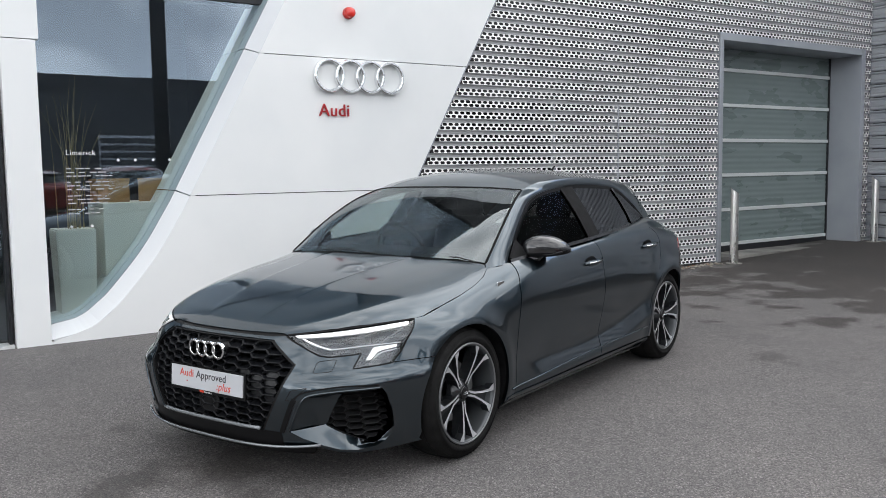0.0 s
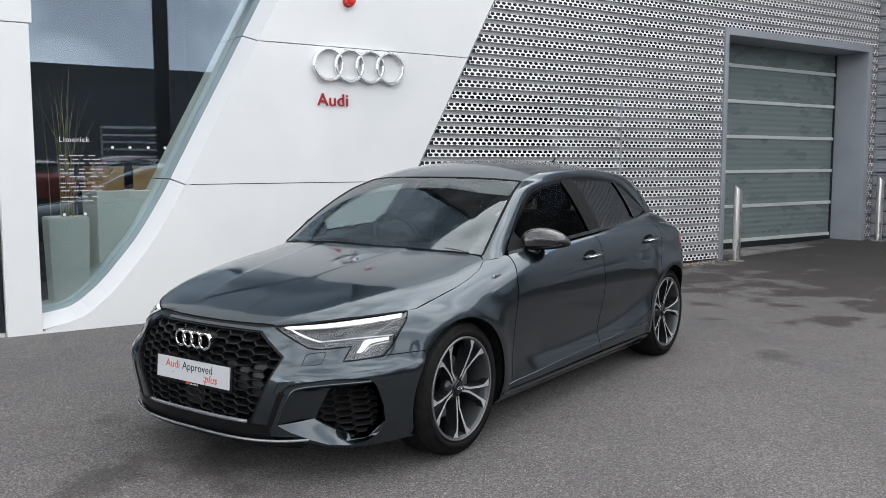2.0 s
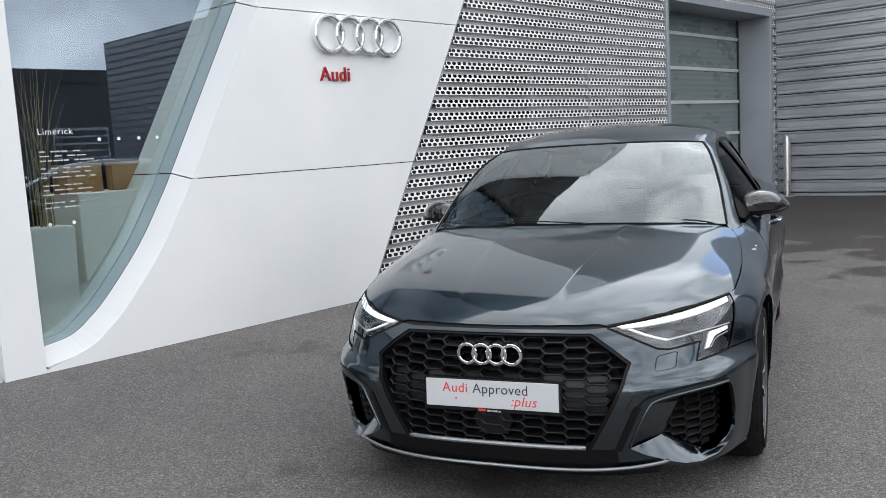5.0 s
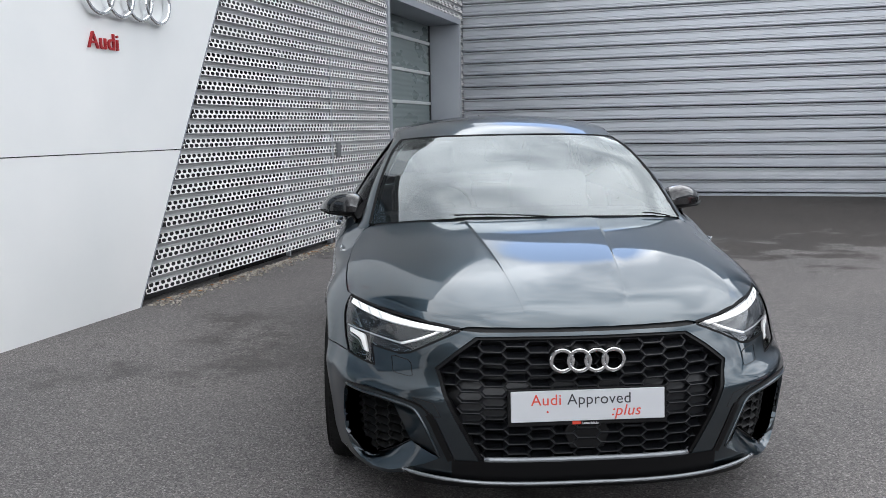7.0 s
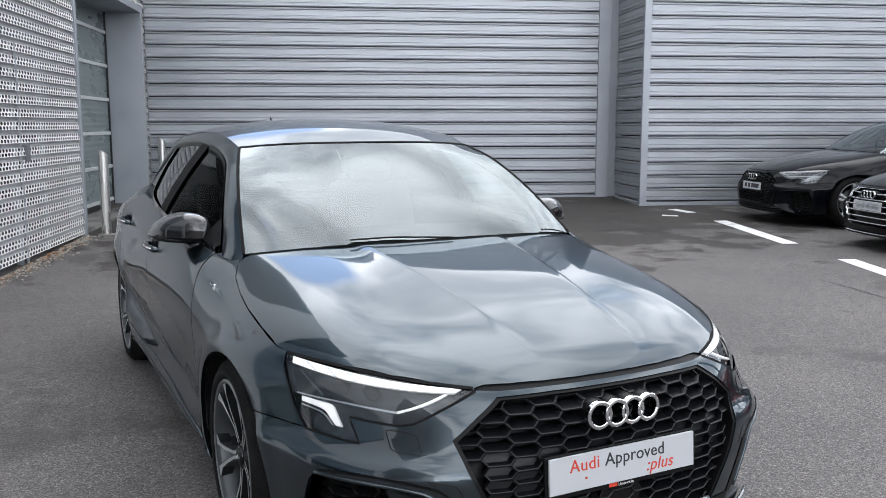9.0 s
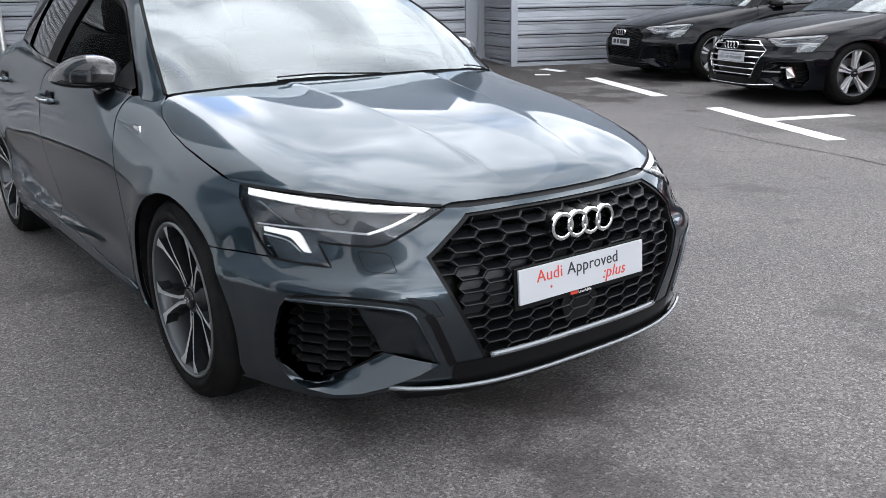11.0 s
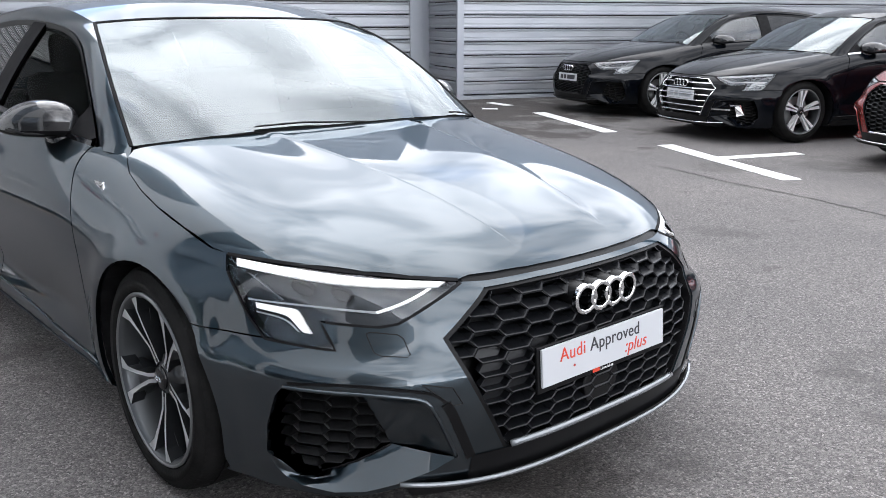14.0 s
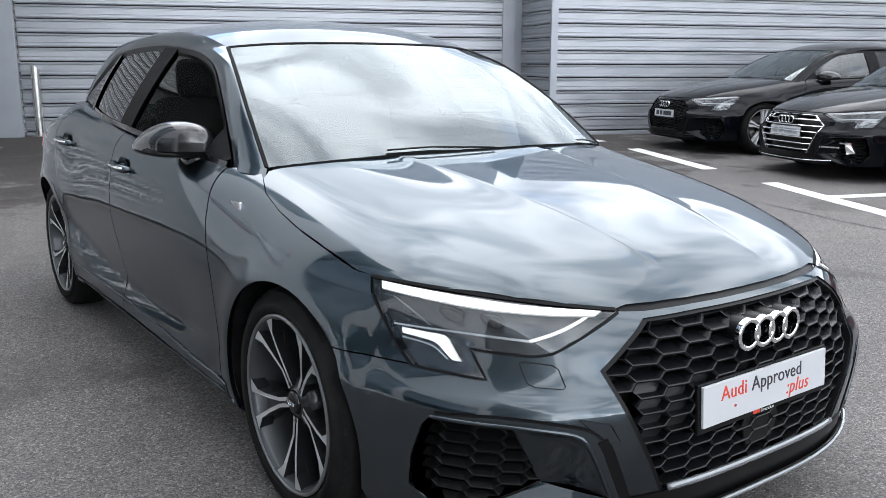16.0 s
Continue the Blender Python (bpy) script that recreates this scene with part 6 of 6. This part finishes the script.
    for (a, b), (c, d) in zip(vp, vp[1:] + vp[:1]):
        p, q, deep = xz_chart(a, b, 0.08), xz_chart(c, d, 0.08), xz_chart(a, b, 0.16)
        side = (q - p).cross(deep - p).normalized()
        if side.dot(xz_chart(0.69, 0.32, 0.08) - p) > 0:
            side = -side
        bmesh.ops.bisect_plane(bm, geom=bm.verts[:] + bm.edges[:] + bm.faces[:], plane_co=p, plane_no=side, clear_outer=True)
    solid("vent_mesh", bm, "plastic", 1)
    # painted blade that carries the foot of the vent, sloping up and back to the mesh
    front = [(0.478, 0.276), (0.53, 0.246), (0.598, 0.213), (0.65, 0.188), (0.70, 0.178), (0.748, 0.187), (0.772, 0.206), (0.789, 0.232), (0.803, 0.272)]
    rear = [(0.59, 0.291), (0.604, 0.28), (0.63, 0.26), (0.655, 0.241), (0.68, 0.222), (0.704, 0.204), (0.722, 0.193), (0.757, 0.211), (0.783, 0.247)]
    depth = [0.086] * 6 + [0.08, 0.03, 0.014]
    blade = []
    for v, bow in ((0.0, 0.0), (0.33, -0.004), (0.67, -0.004), (1.0, 0.0)):
        blade.append([xz_chart(a + (c - a) * v, b + (d - b) * v, -0.002 + deep * v + bow) for (a, b), (c, d), deep in zip(front, rear, depth)])
    house.append(("vent_blade", blade, "paint", 1, 0.0))
    # hollowed painted cheek beside the grille
    outer = [(0.62, 0.453), (0.592, 0.449), (0.556, 0.435), (0.535, 0.402), (0.506, 0.341), (0.478, 0.276)]
    inner_edge = [(0.662, 0.432), (0.652, 0.425), (0.637, 0.395), (0.624, 0.368), (0.606, 0.33), (0.59, 0.291)]
    cheek = []
    for v, bow in ((0.0, 0.0), (0.33, 0.006), (0.67, 0.006), (1.0, 0.0)):
        cheek.append([xz_chart(a + (c - a) * v, b + (d - b) * v, 0.084 * v + bow) for (a, b), (c, d) in zip(outer, inner_edge)])
    house.append(("vent_cheek", cheek, "paint", 1, 0.0))
    solid("vent_blade_edge", sweep_bm([xz_chart(a, b, deep - 0.006) for (a, b), deep in zip(rear[:7], depth)], 0.003, sides=6), "satin", 1, True)
    lip = to_wrap([(0.791, 0.461), (0.724, 0.461), (0.672, 0.459), (0.592, 0.448), (0.556, 0.434), (0.535, 0.401), (0.506, 0.34), (0.478, 0.277)])
    # rounded painted edge round the top of the vent, and the bright step over the skirt
    solid("vent_edge", sweep_bm([wrap(u, v) for u, v in curve2(lip, 30)], 0.0055, sides=8), "paint", 1, True)
    solid("skirt_edge", sweep_bm([flank(0.4 + 0.09 * i, 0.258 + 0.0026 * i) + Vector((0.003, 0, 0)) for i in range(21)], 0.005, sides=8), "paint", 1, True)
    # black slot between the vent's cheek and the grille
    groove = to_wrap([(0.786, 0.471), (0.722, 0.48), (0.669, 0.479), (0.60, 0.468), (0.548, 0.455), (0.524, 0.44), (0.506, 0.415)])
    house.append(("bumper_groove", strip_on(wrap, groove, 0.007, -0.0012, 26), "satin", 1, 0.005))
    slot = to_wrap([(0.513, 0.425), (0.499, 0.4), (0.484, 0.365), (0.466, 0.325), (0.441, 0.268)])
    house.append(("bumper_slot", strip_on(wrap, slot, 0.022, -0.002, 24), "satin", 1, 0.008))
    # small trim cap at the elbow of the vent
    cap = dense([(0.565, 0.479), (0.497, 0.463), (0.474, 0.42), (0.497, 0.418)], 0.01)
    solid("trim_cap_seam", sweep_bm([xz_chart(x, z, 0.0) for x, z in cap], 0.0014, sides=4, closed=True), "satin", 1)
    # splitter with a pale upper edge
    def skirt_line(half, z, push, n=48):
        return [wrap(phi_x(half * (2 * i / n - 1), z), z) + Vector((0, push, 0)) for i in range(n + 1)]
    line = [p + Vector((0, 0, 0.018 * abs(i / 24 - 1) ** 4)) for i, p in enumerate(skirt_line(0.6, 0.2, -0.022))]
    solid("splitter_edge", sweep_bm(line, 0.0065, sides=8), "rimcut_dull", 0, True)
    under = [skirt_line(0.585, 0.207, -0.012), skirt_line(0.56, 0.172, -0.004), skirt_line(0.5, 0.15, 0.1)]
    valance = [[xz_chart(x, z, -0.002) for x in [-0.44 + 0.022 * i for i in range(41)]] for z in (0.196, 0.232, 0.272)]
    house.append(("valance", valance, "satin", 0, 0.0))
    house.append(("splitter", under, "satin", 0, 0.0))
    bar = [wrap(phi_x(x, 0.28), 0.28) + Vector((0, -0.002, 0)) for x in [-0.335 + 0.67 * i / 30 for i in range(31)]]
    solid("grille_foot_bar", sweep_bm(bar, 0.009, sides=8), "rimcut_dull", 0, True)
    # emblem in the grille
    for one in range(4):
        bm = rings_bm(0.247, 0.0115, 0.014, only=one)
        for v in bm.verts:
            v.co = Vector((v.co.x, -0.88 + v.co.y + 0.35 * v.co.x**2, v.co.z + 0.605))
        solid("emblem_ring", bm, "chrome", 0, False)
    bm = bmesh.new()
    for i in range(4):
        r = 0.247 / 2 / (1 + 3 * 0.69)
        cx = (i - 1.5) * 2 * 0.69 * r
        b2 = lathe_bm([(-0.868, r * 0.97), (-0.84, r * 1.02), (-0.80, r * 1.05)], 24, "y")
        bmesh.ops.translate(b2, verts=b2.verts, vec=(cx, 0, 0.605))
        me = bpy.data.meshes.new("t")
        b2.to_mesh(me)
        b2.free()
        bm.from_mesh(me)
        bpy.data.meshes.remove(me)
    solid("emblem_seat", bm, "satin", 0, True)
    # sensor block below the plate
    solid("radar_cover", prism_bm([(x, -0.868, z) for x, z in ((-0.06, 0.395), (0.06, 0.395), (0.075, 0.365), (0.055, 0.31), (-0.055, 0.31), (-0.075, 0.365))], Vector((0, 0.03, 0)), bevel=0.004), "satin")
    # door mirrors
    lobes = []
    for x, yc, zc, hy, hz in curve2([(0.758, 0.79, 0.963, 0.03, 0.03), (0.772, 0.795, 0.968, 0.07, 0.055), (0.81, 0.806, 0.974, 0.088, 0.068), (0.86, 0.826, 0.977, 0.092, 0.07), (0.908, 0.85, 0.974, 0.086, 0.062), (0.945, 0.872, 0.967, 0.074, 0.046), (0.968, 0.892, 0.96, 0.05, 0.028), (0.982, 0.905, 0.956, 0.014, 0.01)], 18):
        ring = []
        for k in range(36):
            a = k * math.tau / 36
            c, s = math.cos(a), math.sin(a)
            ring.append((x, yc + hy * math.copysign(abs(c) ** 0.8, c) * (1.0 if c < 0 else 0.75), zc + hz * (0.95 * s**0.9 if s > 0 else -0.8 * abs(s) ** 0.4)))
        lobes.append(ring)
    # glossy cap above, dull shell below
    for nm, key, ks in (("mirror_cap", "mirror", [k for k in range(36) if k < 19 or k > 34]), ("mirror_shell", "satin", list(range(19, 35)))):
        bm = bmesh.new()
        vs = [[bm.verts.new(p) for p in ring] for ring in lobes]
        for r0, r1 in zip(vs, vs[1:]):
            for k in ks:
                bm.faces.new((r0[k], r0[(k + 1) % 36], r1[(k + 1) % 36], r1[k]))
        if nm == "mirror_cap":
            bm.faces.new(vs[-1])
            bm.faces.new(vs[0][::-1])
        bmesh.ops.delete(bm, geom=[v for v in bm.verts if not v.link_faces], context="VERTS")
        bmesh.ops.recalc_face_normals(bm, faces=bm.faces)
        solid(nm, bm, key, 1, True)
    solid("mirror_foot", sweep_bm([(0.80, 0.74, 0.905), (0.83, 0.775, 0.912), (0.84, 0.80, 0.93)], 0.028, sides=10, scale=(1.1, 1, 0.9)), "gloss", 1, True)
    solid("mirror_band", sweep_bm([(0.80, 0.752, 0.935), (0.86, 0.752, 0.936), (0.93, 0.772, 0.94), (0.97, 0.83, 0.952)], 0.006, sides=6), "satin", 1, True)
    # handles with a chrome blade
    for y, hz in ((1.35, 0.841), (2.25, 0.873)):
        f = flank(y, hz)
        pts = [Vector((flank(y + d, hz + 0.04 * d).x + o, y + d, hz + 0.04 * d)) for d, o in ((-0.085, -0.004), (-0.07, 0.014), (-0.02, 0.026), (0.05, 0.028), (0.1, 0.018), (0.115, -0.004))]
        solid("door_handle", sweep_bm(pts, 0.014, sides=8, scale=(0.7, 1, 1.1, 1.1, 1, 0.7)), "paint", 1, True)
        solid("handle_blade", sweep_bm([p + Vector((0.0115, 0, 0.004)) for p in pts[1:5]], 0.005, sides=6), "chrome", 1, True)
        solid("handle_cup", lathe_bm([(f.x - 0.004, 0.0005), (f.x - 0.002, 0.05), (f.x + 0.001, 0.062)], 28, "x", None), "satin", 1, True)
        me = kit["solids"][-1][1]
        for v in me.vertices:
            v.co.y, v.co.z = v.co.y * 1.1 + y, v.co.z * 0.62 + hz
    # wing badge
    p = flank(0.36, 0.822)
    solid("wing_badge", box_bm((p.x - 0.002, 0.335, 0.808), (p.x + 0.006, 0.40, 0.832), 0.002), "chrome", 1)
    # washer flap outlines on the nose
    flap = dense([(0.628, 0.585), (0.618, 0.588), (0.573, 0.582), (0.564, 0.574), (0.561, 0.54), (0.568, 0.534), (0.615, 0.537), (0.625, 0.543)], 0.01)
    solid("washer_flap_seam", sweep_bm([xz_chart(x, z, 0.0) for x, z in flap], 0.0017, sides=4, closed=True), "satin", 1)
    # wipers lying on the foot of the glass, and the cowl
    for i0, i1, lift in ((15.5, 7.5, 0.28), (26.8, 24.2, 0.2)):
        pts = []
        for k in range(9):
            f = i0 + (i1 - i0) * k / 8
            i = int(f)
            p = glass_rows0[0][i].lerp(glass_rows0[0][i + 1], f - i)
            q = glass_rows0[1][i].lerp(glass_rows0[1][i + 1], f - i)
            pts.append(p.lerp(q, lift * min(1.0, k / 3 - 0.6)) + Vector((0, -0.005, 0.007)))
        solid("wiper", sweep_bm(pts, 0.0032, sides=6), "satin")
    ccl = [[Vector((x, y, 0.0)) for x, y in [(-a, b) for a, b in [(0.718, 0.41)] + COWL[:-1]] + [(a, b) for a, b in ([(0.718, 0.41)] + COWL)[::-1]]]]
    row0 = [bonnet(p.x, p.y) + Vector((0, -0.01, -0.008)) for p in ccl[0]]
    row1 = [Vector((p.x, p.y + 0.10, 0.928 if abs(p.x) < 0.6 else 0.915)) for p in ccl[0]]
    house.append(("cowl", [row0, row1], "satin", 0, 0.0))
    # roof aerial
    solid("roof_aerial", sweep_bm([(0.0, 2.48, 1.36), (0.0, 2.53, 1.405), (0.0, 2.565, 1.43)], 0.013, sides=6, scale=(1.3, 0.8, 0.4)), "satin")
    # dark underbody and cabin
    solid("underbody", box_bm((-0.60, -0.47, 0.13), (0.60, 3.1, 0.30)), "cabin")
    solid("bulkhead", box_bm((-0.66, 0.36, 0.3), (0.66, 0.44, 0.88)), "cabin")
    solid("engine_cover", box_bm((-0.5, -0.62, 0.3), (0.5, 0.34, 0.62)), "cabin")
    for yc in (0.0, AXLE2):
        bm = bmesh.new()
        pts = arc(yc, 0.315, 0.365, -25, 205, 24)
        a = [bm.verts.new((0.62, y, z)) for y, z in pts]
        b = [bm.verts.new((flank(y, max(z, 0.16)).x - 0.02, y, z)) for y, z in pts]
        for k in range(24):
            bm.faces.new((a[k], a[k + 1], b[k + 1], b[k]))
        bm.faces.new(a)
        solid("wheel_liner", bm, "cabin", 1)
    dash = [[Vector((x, y, z + 0.012 * math.cos(x * 2))) for x in [-0.68 + 0.17 * i for i in range(9)]] for y, z in ((0.42, 0.895), (0.62, 0.925), (0.85, 0.93), (0.95, 0.905), (0.97, 0.78), (0.93, 0.5))]
    house.append(("dashboard", dash, "cabin", 0, 0.0))
    solid("steering_wheel", sweep_bm([Vector((-0.36 + 0.185 * math.cos(t), 1.08 - 0.07 * math.sin(t), 0.90 + 0.165 * math.sin(t))) for t in [k * math.tau / 28 for k in range(28)]], 0.016, sides=8, closed=True), "satin", 0, True)
    solid("steering_boss", box_bm((-0.44, 1.05, 0.86), (-0.28, 1.1, 0.95), 0.02), "satin")
    for x in (-0.36, 0.36):
        bm = box_bm((x - 0.25, 1.18, 0.35), (x + 0.25, 1.7, 0.52), 0.05)
        solid("seat_cushion", bm, "cabin", 0, True)
        bm = box_bm((x - 0.24, 1.62, 0.48), (x + 0.24, 1.78, 1.08), 0.06)
        for v in bm.verts:
            v.co.y += (v.co.z - 0.5) * 0.3
        solid("seat_back", bm, "cabin", 0, True)
        bm = box_bm((x - 0.13, 1.82, 1.07), (x + 0.13, 1.92, 1.25), 0.04)
        solid("headrest", bm, "cabin", 0, True)
    solid("rear_bench", box_bm((-0.62, 2.3, 0.35), (0.62, 2.75, 0.95), 0.05), "cabin", 0, True)
    solid("screen_camera", prism_bm([(-0.09, 1.0, 1.295), (0.09, 1.0, 1.295), (0.05, 0.885, 1.235), (-0.05, 0.885, 1.235)], Vector((0, 0.03, -0.03)), bevel=0.006), "satin")
    solid("inner_mirror", box_bm((-0.12, 1.02, 1.17), (0.12, 1.05, 1.235), 0.012), "cabin", 0, True)
    return kit


KIT = make_kit()
WHEEL = (wheel_parts(0.323, 0.252), 0.323, 0.888)
LOOKS = {"paint": M_PAINT, "satin": M_SATIN, "gloss": M_GLOSSBLACK, "gframe": M_SATIN, "belt": M_GLOSSBLACK, "plastic": M_PLASTIC, "mesh": M_MESH, "lens": M_LENS, "lampin": M_LAMPIN, "led": M_LED, "ledim": M_LEDDIM, "rimmid": M_RIMMID, "mirror": M_MIRRORCAP, "tail": M_TAIL, "screen": M_SCREEN, "privacy": M_PRIVACY, "sideglass": M_DOORGLASS, "cabin": M_CABIN, "chrome": M_CHROME, "rimcut_dull": shader("splitter_grey", (0.22, 0.235, 0.25), 0.25, 0.5, Coat_Weight=0.8)}

hatchback = build_car("hatchback", "graphite grey five-door hatchback with black honeycomb grille on asphalt", Matrix.Identity(4), LOOKS, KIT, WHEEL)


def make_plate(parent, m, legible, ink=None):
    pl = part("number_plate", box_bm((-0.25, -0.004, -0.05), (0.25, 0.004, 0.05), 0.002), M_PLATE, parent, "white dealer plate" if legible else "white plate with dark bars", m=m)
    part("plate_holder", box_bm((-0.26, 0.004, -0.066), (0.26, 0.014, 0.056), 0.003), M_SATIN, pl)
    if legible:
        f = pose(0, -0.0046, 0, 90)
        text_ob("plate_text", "Audi", 0.05, M_INKRED, pl, Matrix.Translation((-0.185, 0, 0.004)) @ f, 0.0006, width=1.06)
        text_ob("plate_text", "Approved", 0.05, M_INKDARK, pl, Matrix.Translation((-0.068, 0, 0.004)) @ f, 0.0006, width=1.04)
        text_ob("plate_text", ":plus", 0.05, M_INKRED, pl, Matrix.Translation((0.074, 0, -0.036)) @ f, 0.0006, shear=0.25, width=1.05)
        part("plate_dot", lathe_bm([(0, 0.0005), (0, 0.0035), (-0.001, 0.0035)], 12, "y"), M_INKRED, pl, m=Matrix.Translation((-0.132, -0.0046, -0.018)))
        text_ob("holder_text", "Limerick.ie", 0.012, M_INK, pl, Matrix.Translation((-0.018, 0.0046, -0.0635)) @ pose(0, -0.001, 0, 90), 0.0004)
        part("holder_mark", box_bm((-0.05, 0.003, -0.063), (-0.022, 0.0042, -0.053)), M_INKRED, pl)
    else:
        for x0, x1 in ((-0.2, -0.13), (-0.1, -0.04), (-0.01, 0.2)):
            part("plate_bar", box_bm((x0, -0.0055, -0.028), (x1, -0.0042, 0.028)), ink or M_INKDARK, pl)
    return pl


make_plate(hatchback, pose(0, -0.878, 0.458, -4), True)


def make_parked():
    """Saloons in the bays beside the annex, and cars behind the camera that the glass mirrors."""
    bays = "parked cars"
    slats = dict(KIT)
    drop = ("grille_mesh", "radar_cover", "grille_foot_bar", "wing_badge", "roof_aerial")
    slats["solids"] = [q for q in KIT["solids"] if q[0] not in drop]
    inside = KIT["grille_poly"]
    for k in range(6):
        z = 0.305 + 0.062 * k
        half = max(x for x in [0.01 * i for i in range(60)] if in_poly([(x, z)], inside)[0])
        bm = sweep_bm([xz_chart(-half + 2 * half * i / 14, z, 0.012) for i in range(15)], 0.007, sides=6)
        me = bpy.data.meshes.new("grille_slat")
        bm.to_mesh(me)
        bm.free()
        slats["solids"].append(("grille_slat", me, "chrome", 0))
    for nm, q in (("fog_trim", [(0.7, 0.285), (0.745, 0.3), (0.725, 0.405), (0.66, 0.405), (0.665, 0.39), (0.695, 0.385)]), ("fog_bar", [(0.5, 0.345), (0.66, 0.345), (0.66, 0.36), (0.5, 0.36)])):
        bm = bmesh.new()
        bm.faces.new([bm.verts.new(xz_chart(x, z, -0.006)) for x, z in q])
        r = bmesh.ops.extrude_face_region(bm, geom=bm.faces[:])
        bmesh.ops.translate(bm, verts=[v for v in r["geom"] if isinstance(v, bmesh.types.BMVert)], vec=(0, 0.012, 0))
        bmesh.ops.recalc_face_normals(bm, faces=bm.faces)
        me = bpy.data.meshes.new(nm)
        bm.to_mesh(me)
        bm.free()
        slats["solids"].append((nm, me, "chrome", 1))
    dark = dict(LOOKS)
    dark.update(paint=M_BLACKPAINT, led=shader("unlit_lamp_guide", (0.42, 0.43, 0.44), 0.25), sideglass=M_SIDEGLASS, gframe=M_CHROME, rimcut_dull=M_CHROME, belt=M_CHROME)
    darker = dict(dark)
    darker.update(gframe=M_GLOSSBLACK, rimcut_dull=M_SATIN, belt=M_GLOSSBLACK)
    bright = (wheel_parts(0.335, 0.25, 0.225, 1), 0.335, 0.905)
    big = (1.04, 1.11, 1.03)

    def at(x, y, turn=0.0):
        return SITE @ Matrix.Translation((x, y, ground_z(x, y))) @ pose(0, 0, 0, 0, 0, -90 + turn)

    b = build_car("saloon", "black saloon with chrome-barred grille and silver wheels parked in a bay", at(6.2, 5.78), dark, slats, bright, big)
    make_plate(b, pose(0, -0.965, 0.5, -4), False, M_TRIM)
    plain = dict(KIT)
    plain["solids"] = [q for q in KIT["solids"] if q[0] not in ("radar_cover", "wing_badge", "roof_aerial")]
    a = build_car("saloon", "black saloon with black grille parked beside the ribbed wall", at(6.08, 8.24), darker, plain, bright, big)
    make_plate(a, pose(0, -0.965, 0.5, -4), False)
    red = dict(dark)
    red.update(paint=M_REDPAINT, gframe=M_GLOSSBLACK)
    r = build_car("red_car", "glossy red car parked in the next bay", at(6.59, 3.11), red, plain, bright, (1.05, 1.06, 1.12))
    silver = dict(dark)
    silver.update(paint=M_SILVERPAINT)
    s = build_car("silver_car", "silver car parked across the yard", at(10.5, -4.6), silver, slats, bright, (1.05, 1.06, 1.14))
    make_plate(s, pose(0, -0.94, 0.5, -4), False)
    copy_thing(b, at(11.0, -7.4))
    copy_thing(s, at(24.0, -2.0, 180))
    copy_thing(b, at(24.0, 0.8, 180))
    copy_thing(r, at(24.0, 3.6, 180))


make_parked()
